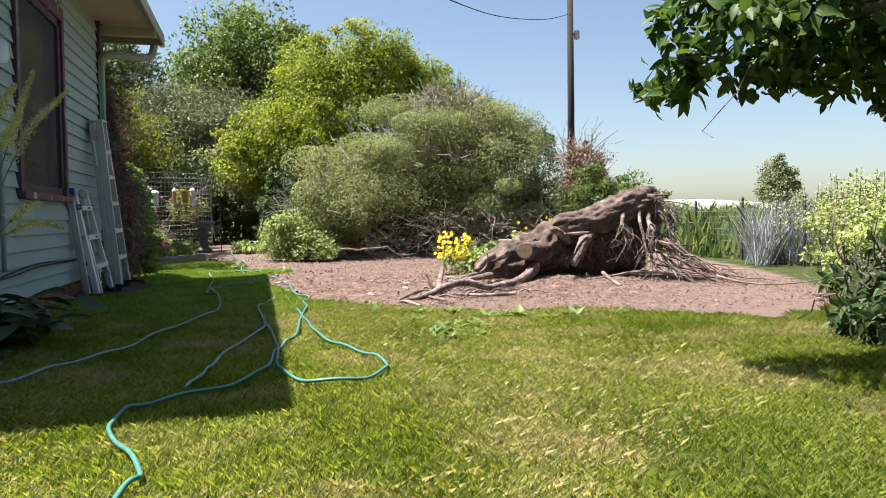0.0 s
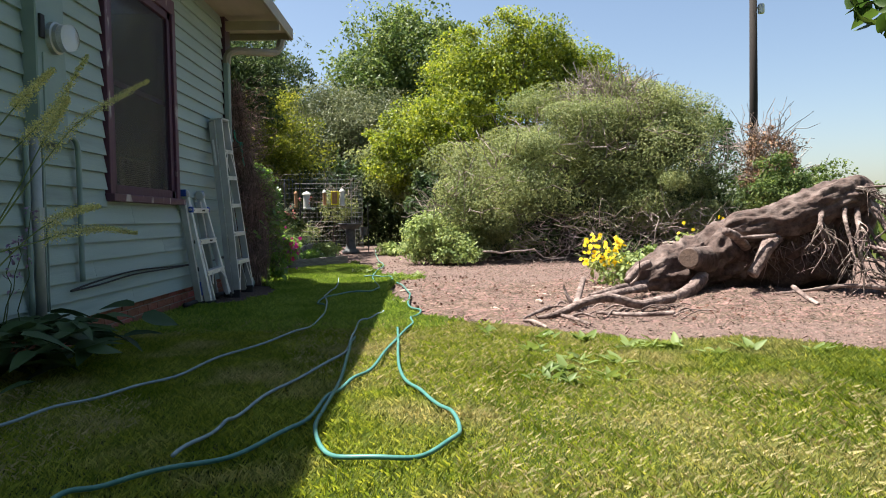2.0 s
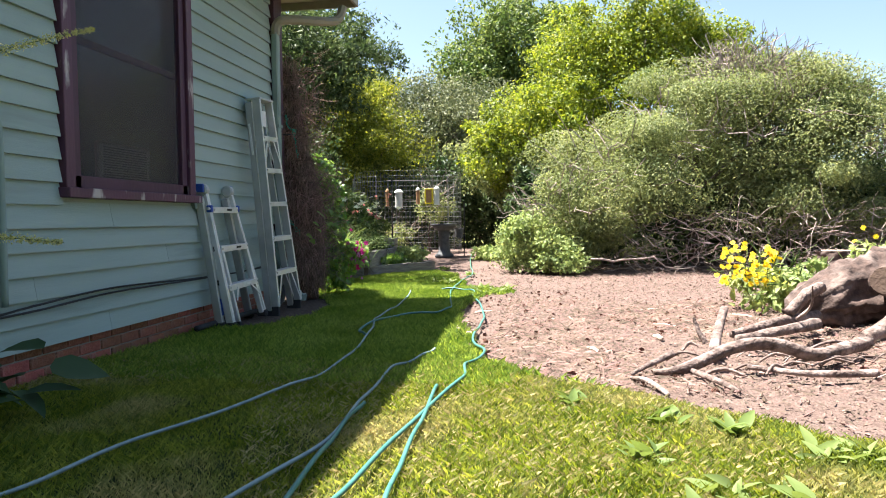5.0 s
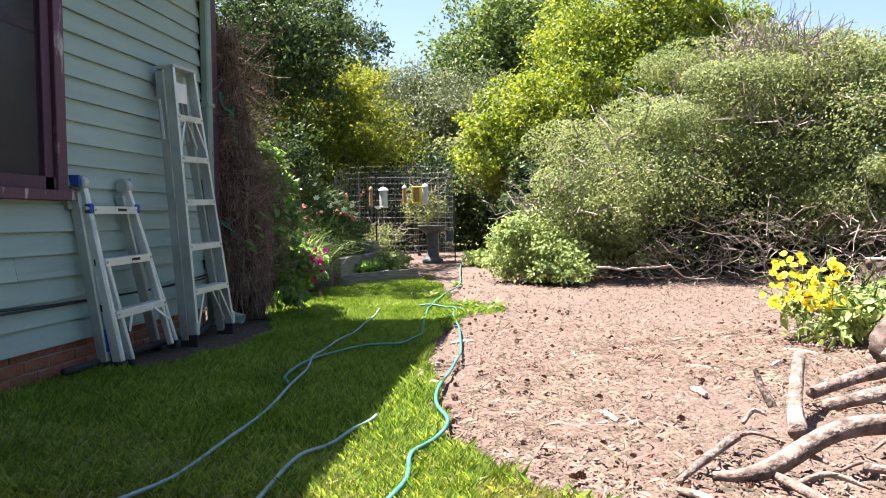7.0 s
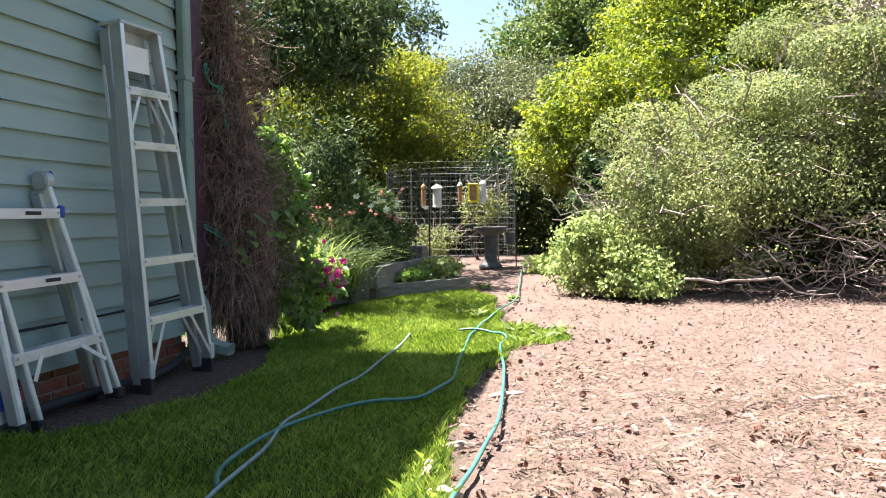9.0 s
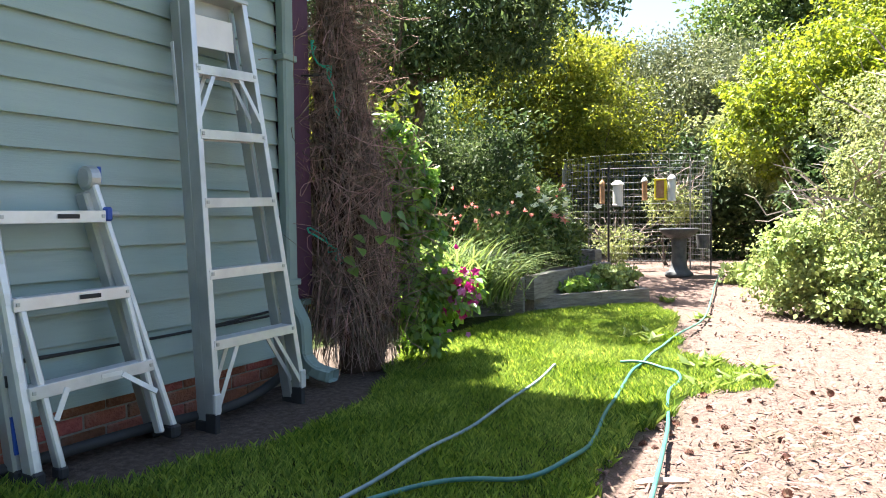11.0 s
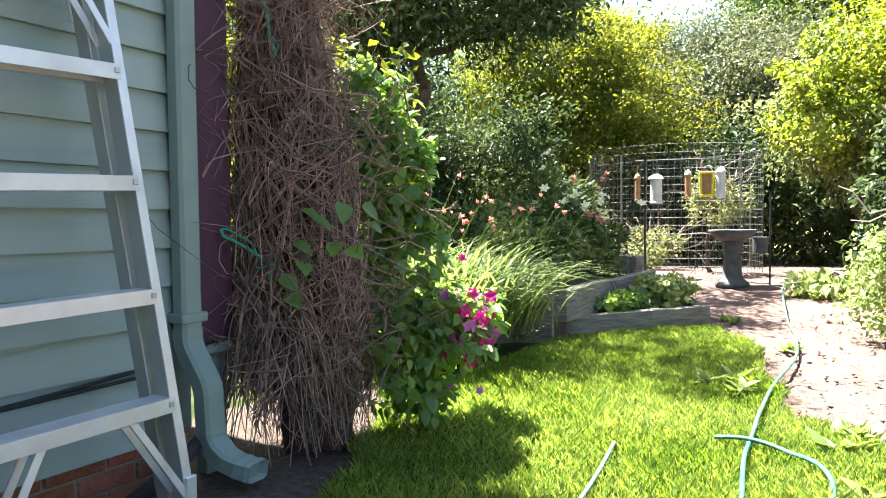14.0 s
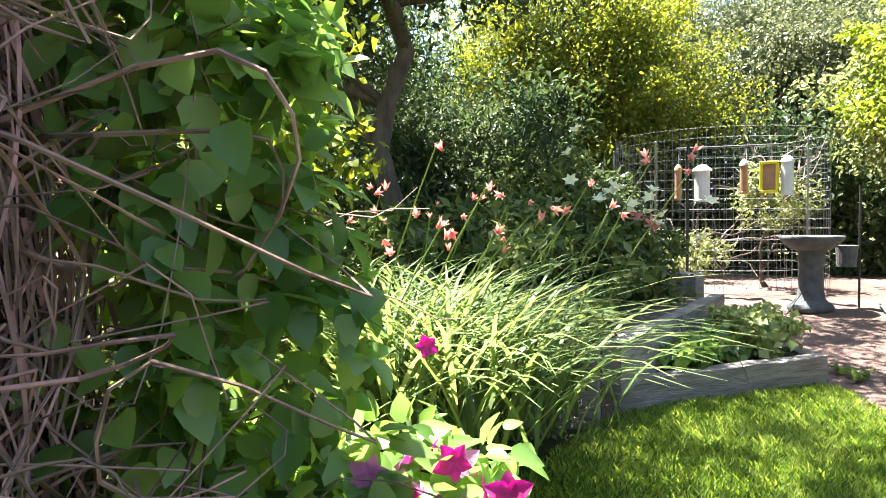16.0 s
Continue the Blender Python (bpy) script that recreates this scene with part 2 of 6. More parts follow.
P_PURP = leaf_mat("mauve_petal", (0.38, 0.12, 0.28), (0.5, 0.22, 0.4), trans=0.35, island=0.2)
P_ORANGE = leaf_mat("salmon_petal", (0.42, 0.17, 0.13), (0.6, 0.38, 0.3), trans=0.35, island=0.3)
P_WHITE = leaf_mat("cream_petal", (0.7, 0.72, 0.5), (0.8, 0.8, 0.62), trans=0.3, island=0.15)
P_YEL = leaf_mat("yellow_petal", (0.78, 0.62, 0.03), (0.82, 0.72, 0.07), trans=0.3, island=0.15)
P_SPIKE = leaf_mat("cream_flower_spike", (0.5, 0.5, 0.2), (0.64, 0.62, 0.3), trans=0.3, island=0.3)

# ---- geometry helpers ----
rng = np.random.default_rng(7)


class Geo:
    """Gathers vertices and faces of one mesh."""

    def __init__(self):
        self.v, self.f, self.n = [], [], 0

    def add(self, v, f):
        v = np.asarray(v, float).reshape(-1, 3)
        self.v.append(v)
        self.f += [tuple(i + self.n for i in q) for q in f]
        self.n += len(v)
        return self

    def box(self, c, s, m=None, bev=0.004):
        """A box with chamfered edges, centre c, size s, turned by m."""
        h = np.array(s) / 2
        b = min(bev, *(h * 0.45))
        pts, idx = [], {}
        for sx in (-1, 1):
            for sy in (-1, 1):
                for sz in (-1, 1):
                    sg = np.array((sx, sy, sz))
                    for ax in range(3):
                        p = sg * (h - b)
                        p[ax] = sg[ax] * h[ax]
                        idx[(sx, sy, sz, ax)] = len(pts)
                        pts.append(p)
        F = []
        for ax in range(3):
            o = [i for i in range(3) if i != ax]
            for sg in (-1, 1):
                q = []
                for a, bb in ((-1, -1), (1, -1), (1, 1), (-1, 1)):
                    k = [0, 0, 0]
                    k[ax], k[o[0]], k[o[1]] = sg, a, bb
                    q.append(idx[(*k, ax)])
                F.append(q)
            for a in (-1, 1):
                for bb in (-1, 1):
                    k1, k2 = [0, 0, 0], [0, 0, 0]
                    k1[ax], k2[ax] = -1, 1
                    for k in (k1, k2):
                        k[o[0]], k[o[1]] = a, bb
                    F.append([idx[(*k1, o[0])], idx[(*k2, o[0])], idx[(*k2, o[1])], idx[(*k1, o[1])]])
        for sx in (-1, 1):
            for sy in (-1, 1):
                for sz in (-1, 1):
                    F.append([idx[(sx, sy, sz, i)] for i in range(3)])
        P = np.array(pts)
        if m is not None:
            R = np.array(m.to_3x3())
            P = P @ R.T
        return self.add(P + np.array(c), F)

    def bar(self, a, b, w, d, side=(0, 1, 0), bev=0.003):
        """A bar from a to b, w wide along side and d deep across it."""
        a, b = Vector(a), Vector(b)
        z = (b - a)
        ln = z.length
        z.normalize()
        x = Vector(side)
        x = (x - z * x.dot(z)).normalized()
        y = z.cross(x)
        m = Matrix((x, y, z)).transposed()
        return self.box((a + b) / 2, (w, d, ln), m, bev)

    def tube(self, pts, rad, k=6, cap=True):
        P = np.asarray(pts, float)
        n = len(P)
        rad = np.broadcast_to(np.asarray(rad, float), (n,))
        T = np.gradient(P, axis=0)
        T /= np.linalg.norm(T, axis=1)[:, None] + 1e-9
        up = np.array((0.13, 0.21, 0.97)) if abs(T[0, 2]) < 0.8 else np.array((0.97, 0.2, 0.1))
        X = np.cross(T, up)
        X /= np.linalg.norm(X, axis=1)[:, None] + 1e-9
        Y = np.cross(T, X)
        a = np.linspace(0, 2 * np.pi, k, endpoint=False)
        V = P[:, None] + rad[:, None, None] * (np.cos(a)[None, :, None] * X[:, None] + np.sin(a)[None, :, None] * Y[:, None])
        F = [(i * k + j, i * k + (j + 1) % k, (i + 1) * k + (j + 1) % k, (i + 1) * k + j) for i in range(n - 1) for j in range(k)]
        if cap:
            F += [tuple(range(k))[::-1], tuple(range((n - 1) * k, n * k))]
        return self.add(V, F)

    def lathe(self, c, prof, k=20):
        """Turns a profile of (radius, height) round the upright axis through c."""
        a = np.linspace(0, 2 * np.pi, k, endpoint=False)
        V = [(c[0] + r * math.cos(t), c[1] + r * math.sin(t), c[2] + z) for r, z in prof for t in a]
        n = len(prof)
        F = [(i * k + j, i * k + (j + 1) % k, (i + 1) * k + (j + 1) % k, (i + 1) * k + j) for i in range(n - 1) for j in range(k)]
        F += [tuple(range(k))[::-1], tuple(range((n - 1) * k, n * k))]
        return self.add(V, F)


def spline(pts, n):
    """n points on a smooth curve through pts."""
    P = np.asarray(pts, float)
    t = np.linspace(0, len(P) - 1, n)
    i = np.clip(t.astype(int), 0, len(P) - 2)
    u = (t - i)[:, None]
    g = lambda k: P[np.clip(k, 0, len(P) - 1)]
    p0, p1, p2, p3 = g(i - 1), g(i), g(i + 1), g(i + 2)
    return 0.5 * (2 * p1 + (p2 - p0) * u + (2 * p0 - 5 * p1 + 4 * p2 - p3) * u ** 2 + (3 * p1 - p0 - 3 * p2 + p3) * u ** 3)


def part(name, geo, material, parent=None, label="", smooth=False):
    """Links a Geo as one mesh object, under a thing or a part where given."""
    me = bpy.data.meshes.new(name)
    me.from_pydata(np.concatenate(geo.v).tolist(), [], geo.f)
    if smooth:
        me.polygons.foreach_set("use_smooth", [True] * len(me.polygons))
    me.materials.append(material)
    me.update()
    ob = new(name, me)
    ob.parent = parent
    return tagged(ob, label)


def sheet(name, V, F, material, parent=None, label="", smooth=False):
    """As part(), for large arrays whose faces all have the same number of corners."""
    V, F = np.asarray(V, np.float32), np.asarray(F, np.int32)
    me = bpy.data.meshes.new(name)
    me.vertices.add(len(V))
    me.vertices.foreach_set("co", V.ravel())
    me.loops.add(F.size)
    me.loops.foreach_set("vertex_index", F.ravel())
    me.polygons.add(len(F))
    me.polygons.foreach_set("loop_start", np.arange(0, F.size, F.shape[1], dtype=np.int32))
    me.polygons.foreach_set("loop_total", np.full(len(F), F.shape[1], np.int32))
    if smooth:
        me.polygons.foreach_set("use_smooth", np.ones(len(F), bool))
    me.materials.append(material)
    me.update(calc_edges=True)
    ob = new(name, me)
    ob.parent = parent
    return tagged(ob, label)


def thing(name, label, category, group="", kind="", at=(0, 0, 0)):
    ob = new(name)
    ob.empty_display_size = 0.1
    return tagged(ob, label, category, group, kind)


def unit(a):
    return a / (np.linalg.norm(a, axis=-1, keepdims=True) + 1e-9)


def leaf_arrays(P, D, N, size, width=0.55, fine=False, droop=0.25):
    """Leaves at P that point along D with faces towards N: folded diamonds, or rounded folded blades where fine."""
    n = len(P)
    size = np.broadcast_to(np.asarray(size, float), (n,))[:, None]
    D = unit(D)
    S = unit(np.cross(D, N))
    N = np.cross(S, D)
    w = size * width / 2
    if not fine:
        V = np.stack([P, P + D * size * 0.45 + S * w + N * w * 0.35, P + D * size - N * size * droop * 0.5, P + D * size * 0.45 - S * w + N * w * 0.35], 1)
        F = np.array([[0, 1, 2], [0, 2, 3]])
    else:
        rim = ((0.06, 0.6), (0.3, 1.0), (0.6, 0.8), (0.85, 0.36))
        at = lambda u, v, up: P + D * size * u + S * w * v + N * (w * up - size * droop * u * u)
        V = np.stack([P] + [at(u, v, 0.3 * v) for u, v in rim] + [at(1.0, 0, 0)] + [at(u, -v, 0.3 * v) for u, v in rim[::-1]] + [at(0.3, 0, 0), at(0.65, 0, 0)], 1)
        F = np.array([[0, 1, 10], [1, 2, 10], [2, 11, 10], [2, 3, 11], [3, 4, 11], [4, 5, 11], [5, 6, 11], [6, 7, 11], [7, 8, 11], [8, 10, 11], [8, 9, 10], [9, 0, 10]])
    k = V.shape[1]
    FF = (np.arange(n)[:, None, None] * k + F[None]).reshape(-1, 3)
    return V.reshape(-1, 3), FF


def crown_points(lobes, n, clumps=40, spread=0.2, inner=0.25, dense=60):
    """Leaf places in many clumps over the shells of the lobes (x, y, z, rx, ry, rz), and their outward ways."""
    lobes = np.asarray(lobes, float)
    area = (lobes[:, 3] * lobes[:, 5]) ** 1.0
    share = area / area.sum()
    Ps, Ns = [], []
    for lb, s in zip(lobes, share):
        m = max(20, int(n * s))
        k = max(7, int(clumps * 0.34 * (0.4 + s * len(lobes) * 0.6)))
        d = unit(rng.normal(size=(k, 3)))
        r = rng.uniform(0.55, 1.12, (k, 1))
        cc = d * r
        sz = rng.uniform(0.5, 1.3, (k, 1)) * spread * 1.3
        pick = rng.integers(0, min(k, max(3, m // dense)), m)
        off = rng.normal(size=(m, 3))
        off *= np.minimum(1, 1.6 / np.linalg.norm(off, axis=1, keepdims=True))
        q = cc[pick] + off * sz[pick] * np.array((1, 1, 0.75))
        fill = rng.random(m) < inner
        q[fill] = unit(rng.normal(size=(fill.sum(), 3))) * rng.uniform(0.5, 0.9, (fill.sum(), 1))
        Ps.append(lb[:3] + q * lb[3:])
        Ns.append(unit(off / 1.6 + cc[pick] * 0.55))
    P, N = np.concatenate(Ps), np.concatenate(Ns)
    keep = P[:, 2] > 0.06
    return P[keep], N[keep]


def ragged(lobes, per=3):
    """The lobes with smaller ones on their upper shells, for an uneven outline."""
    out = [tuple(lb) for lb in lobes]
    for lb in lobes:
        c, r = np.array(lb[:3]), np.array(lb[3:])
        for _ in range(per):
            d = unit(rng.normal(size=3) + np.array((0, 0, 0.4)))
            out.append((*(c + d * r * rng.uniform(0.75, 1.0)), *(r * rng.uniform(0.25, 0.45))))
    return out


def crown(name, lobes, n, size, material, parent, clumps=40, spread=0.2, width=0.55, inner=0.25, fine=False, label=""):
    if not fine:
        lobes = ragged(lobes)
    P, N = crown_points(lobes, n, clumps, spread, inner)
    m = len(P)
    face = unit(N * 1.2 + np.array((0, 0, 0.6)) + rng.normal(size=(m, 3)) * 0.6)
    way = unit(rng.normal(size=(m, 3)) + N * 0.5 - np.array((0, 0, 0.35)))
    V, F = leaf_arrays(P, way, face, size * rng.uniform(0.6, 1.3, m), width, fine)
    return sheet(name, V, F, material, parent, label, smooth=fine)


def wiggle(a, b, n, amp, sag=0.0):
    """n points from a to b on an uneven line."""
    a, b = np.array(a, float), np.array(b, float)
    t = np.linspace(0, 1, n)[:, None]
    w = np.cumsum(rng.normal(size=(n, 3)), 0)
    w -= w[0] + t * (w[-1] - w[0])
    P = a + (b - a) * t + w * amp / math.sqrt(n)
    P[:, 2] -= sag * 4 * (t * (1 - t))[:, 0]
    return P


def limbs(geo, base, top, r0, lobes, per=3, twig=0.0):
    """A tapered trunk from base to top and limbs out into the lobes."""
    tr = wiggle(base, top, 9, 0.12 * (Vector(top) - Vector(base)).length * 0.5)
    geo.tube(tr, np.linspace(r0, r0 * 0.45, 9) * np.array([1.35, 1.1] + [1] * 7), 9)
    for lb in lobes:
        for _ in range(per):
            s = tr[rng.integers(3, 9)]
            e = np.array(lb[:3]) + unit(rng.normal(size=3)) * np.array(lb[3:]) * 0.75
            geo.tube(wiggle(s, e, 8, 0.3), np.linspace(r0 * 0.4, r0 * 0.06, 8), 5)
    return geo


def twigs(geo, lobes, n, length, r, out=1.0, flat=0.0):
    """Bare twigs that start inside the lobes and poke out."""
    for _ in range(n):
        lb = lobes[rng.integers(0, len(lobes))]
        d = unit(rng.normal(size=3))
        d[2] = abs(d[2]) if flat == 0 else d[2] * 0.5
        c, rr = np.array(lb[:3]), np.array(lb[3:])
        s = c + d * rr * rng.uniform(0.6, 0.95) * out
        e = s + unit(d + rng.normal(size=3) * 0.7 + np.array((0, 0, 0.25 - flat))) * length * rng.uniform(0.5, 1.3)
        if min(s[2], e[2]) < 0.03:
            continue
        geo.tube(wiggle(s, e, 5, length * 0.25), np.linspace(r, r * 0.35, 5), 3, cap=False)
    return geo


def tree(name, label, category, base, top, r0, lobes, n, size, leaf, clumps=40, spread=0.2, width=0.55, inner=0.25, per=3, bare=0, group="", bark=M_TRUNK):
    t = thing(name, label, category, group)
    part("trunk", limbs(Geo(), base, top, r0, lobes, per), bark, t, smooth=True)
    crown("crown", lobes, n, size, leaf, t, clumps, spread, width, inner)
    if bare:
        tagged(part("bare_twig", twigs(Geo(), lobes, bare, 0.7, 0.012), M_TWIG, t), kind="stuff")
    return t

# ---- ground ----
DIRT = [(-3.0, 17.5), (-2.0, 15.9), (-1.2, 14.85), (-0.75, 14.2), (-0.5, 13.6), (-0.36, 12.8), (-0.2, 12.0), (0.35, 11.45), (0.55, 11.15), (0.16, 10.6), (0.08, 9.6), (0.14, 8.8),
        (0.3, 8.0), (0.5, 7.2), (0.85, 6.6), (1.3, 6.4), (2.05, 5.75), (2.7, 5.72), (3.3, 5.1), (4.0, 4.5), (5.2, 5.0), (6.4, 6.6), (7.7, 9.2), (8.4, 11.5), (9.0, 14.0),
        (7.0, 17.0), (2.0, 18.0), (1.2, 23.0), (-5.5, 23.0), (-5.5, 18.5)]
DARK_SOIL = [(-2.3, 8.0), (-1.55, 8.25), (-1.25, 8.9), (-1.3, 9.6), (-1.5, 10.2), (-1.75, 10.6), (-2.0, 11.2), (-2.6, 11.4), (-2.6, 8.0)]


def inside(poly, x, y):
    c = np.zeros(np.shape(x), bool)
    for (x1, y1), (x2, y2) in zip(poly, poly[1:] + poly[:1]):
        hit = (y1 > y) != (y2 > y)
        with np.errstate(divide="ignore", invalid="ignore"):
            c ^= hit & (x < (x2 - x1) * (y - y1) / (y2 - y1 + 1e-12) + x1)
    return c


def waves(x, y, f):
    return (np.sin(x * f + 1.3 * np.sin(y * f * 0.7)) + np.sin(y * f * 1.13 + 1.7 * np.sin(x * f * 0.83 + 1)) + np.sin((x + y) * f * 0.71 + 2)) / 3


def step01(v):
    v = np.clip(v, 0, 1)
    return v * v * (3 - 2 * v)


def soil_at(x, y):
    xx = x + 0.05 * waves(x, y, 9.0) + 0.03 * waves(x, y, 31.0)
    yy = y + 0.06 * waves(x + 5, y, 8.0) + 0.03 * waves(x, y + 3, 29.0)
    return inside(DIRT, xx, yy)


def dark_soil_at(x, y):
    return inside(DARK_SOIL, x + 0.07 * waves(x, y, 8.0), y + 0.07 * waves(x + 2, y, 7.0))


def gz(x, y):
    """Height of the ground."""
    x, y = np.asarray(x, float), np.asarray(y, float)
    z = 0.1 * step01((y - 15.0) / 3.0) + 0.012 * waves(x, y, 2.1)
    z = z + 0.05 * np.exp(-(((x - 4.0) / 1.7) ** 2 + ((y - 8.3) / 0.8) ** 2))
    return z


def axis_steps(lo, a, b, hi, fine):
    left = -np.geomspace(1, 1 + (a - lo), 26)[::-1] + 1 + a
    right = np.geomspace(1, 1 + (hi - b), 26) - 1 + b
    return np.unique(np.concatenate([left, np.arange(a, b, fine), right]))


gx, gy = axis_steps(-1500, -5.5, 9.5, 1500, 0.055), axis_steps(-1500, -0.5, 19.5, 1500, 0.055)
GX, GY = np.meshgrid(gx, gy)
GZ = gz(GX, GY)
soil = soil_at(GX, GY).astype(float)
for _ in range(2):
    soil[1:-1, 1:-1] = (soil[1:-1, 1:-1] * 2 + soil[:-2, 1:-1] + soil[2:, 1:-1] + soil[1:-1, :-2] + soil[1:-1, 2:]) / 6
lumps = rng.normal(size=GX.shape)
lumps[1:-1, 1:-1] = (lumps[1:-1, 1:-1] * 2 + lumps[:-2, 1:-1] + lumps[2:, 1:-1] + lumps[1:-1, :-2] + lumps[1:-1, 2:]) / 6
near = (GX > -5.4) & (GX < 9.4) & (GY > -0.4) & (GY < 19.4)
GZ = GZ + np.where(near, soil * (0.011 * lumps + 0.014 * waves(GX, GY, 6.3)) - soil * 0.012, 0)
nyy, nxx = GX.shape
idx = np.arange(nxx * nyy).reshape(nyy, nxx)
quads = np.stack([idx[:-1, :-1], idx[:-1, 1:], idx[1:, 1:], idx[1:, :-1]], -1).reshape(-1, 4)
ground = sheet("ground", np.stack([GX, GY, GZ], -1).reshape(-1, 3), quads, M_GROUND, smooth=True)
tagged(ground, "reddish bare soil and mown lawn running out to fields", "ground", kind="structure")
far = step01((np.hypot(GX, GY) - 16) / 8)
for key, vals in (("soil", soil), ("field", far), ("dark_soil", dark_soil_at(GX, GY).astype(float))):
    at = ground.data.attributes.new(key, "FLOAT", "POINT")
    at.data.foreach_set("value", vals.ravel().astype(np.float32))


def grass_patch(name, n, x0, x1, y0, y1, h, material, test, wide=0.0045, lean=0.55):
    x, y = rng.uniform(x0, x1, n), rng.uniform(y0, y1, n)
    k = test(x, y)
    x, y = x[k], y[k]
    m = len(x)
    hh = h * rng.uniform(0.5, 1.3, m) * (1 + 0.3 * waves(x, y, 2.7) + 0.2 * waves(x, y, 11.0))
    B = np.stack([x, y, gz(x, y) - 0.006], 1)
    hh = hh * (1 + 0.7 * step01((x - 1.6) / 2.0))
    a = rng.uniform(0, 2 * np.pi, m)
    D = np.stack([np.cos(a), np.sin(a), np.zeros(m)], 1)
    S = np.stack([-np.sin(a), np.cos(a), np.zeros(m)], 1) * (wide * rng.uniform(0.7, 1.3, m))[:, None]
    ln = (rng.uniform(0.1, 1.0, m) * lean)[:, None] * hh[:, None]
    up = np.array((0, 0, 1.0)) * hh[:, None]
    V = np.stack([B - S, B + S, B + up * 0.62 + D * ln * 0.35 + S * 0.8, B + up + D * ln * 1.1], 1)
    F = (np.arange(m)[:, None, None] * 4 + np.array([[0, 1, 2], [0, 2, 3]])[None]).reshape(-1, 3)
    g = sheet(name, V.reshape(-1, 3), F, material)
    return g


def lawn_at(x, y):
    return ~soil_at(x, y) & ~dark_soil_at(x, y) & ~((x < -1.0) & (y > 13.2 + (-1.1 - x) * 0.0) & (y > 14.75 + (x + 1.1) * 0.52)) & (x > -1.93)


# lawn, in tufts
g = grass_patch("lawn_grass", 560000, -2.0, 5.6, 1.3, 7.0, 0.036, M_GRASS, lawn_at, wide=0.0018, lean=1.0)
tagged(g, "short sunlit green lawn grass with yellowed patches", "grass", kind="stuff")
g = grass_patch("lawn_grass", 290000, -2.0, 0.7, 6.4, 14.8, 0.046, M_GRASSL, lawn_at, wide=0.0018, lean=0.7)
tagged(g, "lush green lawn grass beside the bare soil", "grass", kind="stuff")
g = grass_patch("dry_grass", 120000, -2.0, 5.6, 1.3, 7.0, 0.036, M_GRASSDRY, lambda x, y: lawn_at(x, y) & (x < 2.6) & (waves(x + 3, y, 1.9) > -0.15), lean=1.5, wide=0.0018)
tagged(g, "straw-coloured dry grass blades lying in the lawn", "grass", kind="stuff")
edge = lambda x, y: lawn_at(x, y) & soil_at(x + 0.16, y - 0.05) & (waves(x, y, 13.0) > 0.0)
g = grass_patch("tall_grass", 60000, -0.9, 1.6, 6.3, 14.0, 0.062, M_GRASSL, edge, wide=0.0022, lean=1.0)
tagged(g, "long uncut grass along the edge of the soil", "grass", kind="stuff")
g = grass_patch("meadow_grass", 60000, 5.5, 40, 6.0, 45, 0.45, L_MID, lambda x, y: ~soil_at(x, y) & (x + 0.3 * y > 12.2), wide=0.03)
tagged(g, "tall green meadow grass beyond the wire fence", "grass", kind="stuff")

# ---- house ----
WX, Y0, Y1, ZB, ZT = -1.96, 4.25, 9.86, 0.2, 3.45
house = thing("house", "single-storey house with sage green clapboard and plum trim", "house")
WIN = (6.6, 8.04, 1.1, 2.98)
core = Geo()
# wall behind the boards, with the window opening through it
for y0, y1, z0, z1 in ((Y0, WIN[0], ZB, ZT), (WIN[1], Y1, ZB, ZT), (WIN[0], WIN[1], ZB, WIN[2]), (WIN[0], WIN[1], WIN[3], ZT)):
    core.box((WX - 0.12, (y0 + y1) / 2, (z0 + z1) / 2), (0.2, y1 - y0, z1 - z0), bev=0.0)
core.box((-5.5, Y1 - 0.1, 1.7), (6.9, 0.2, 3.5), bev=0.0)
core.box((-5.5, Y0 + 0.1, 1.7), (6.9, 0.2, 3.5), bev=0.0)
core.box((-9.0, 7.05, 1.7), (0.2, 5.6, 3.5), bev=0.0)
wall = part("wall", core, M_SIDING, house, "sage green clapboard wall")
floor_in = part("floor_slab", Geo().box((-5.5, 7.05, 0.3), (6.9, 5.3, 0.1), bev=0), M_TRUNK, house)
roof = Geo()
E0, E1, EX, EZ = 3.4, 10.6, -1.25, 3.36
A, B, C, D = (EX, E0, EZ), (EX, E1, EZ), (-9.7, E1, EZ), (-9.7, E0, EZ)
R1, R2 = (-5.5, 6.2, 5.2), (-5.5, 7.9, 5.2)
up = lambda p, h: (p[0], p[1], p[2] + h)
roof.add([up(q, 0.12) for q in (A, B, C, D, R1, R2)], [(0, 1, 5, 4), (1, 2, 5), (2, 3, 4, 5), (3, 0, 4)])
part("roof", roof, M_ROOF, house, "dark shingle hip roof")
so = Geo()
so.box(((EX - 9.7) / 2, (E0 + E1) / 2, EZ + 0.09), (EX + 9.7 - 0.03, E1 - E0 - 0.03, 0.03), bev=0)
part("soffit", so, M_SOFFIT, house, "tan painted soffit")
fa = Geo()
fa.box((EX + 0.012, (E0 + E1) / 2, EZ + 0.065), (0.03, E1 - E0 + 0.04, 0.15))
fa.box(((EX - 9.7) / 2, E1 + 0.012, EZ + 0.065), (-EX - 0 + 7.2, 0.03, 0.15))
fa.box(((EX - 9.7) / 2, E0 - 0.012, EZ + 0.065), (-EX - 0 + 7.2, 0.03, 0.15))
part("fascia", fa, M_FASCIA, house, "weathered tan fascia board")
part("lookout", Geo().box((WX + 0.36, E1 - 0.75, 3.33), (0.72, 0.05, 0.12)), M_SOFFIT, house)
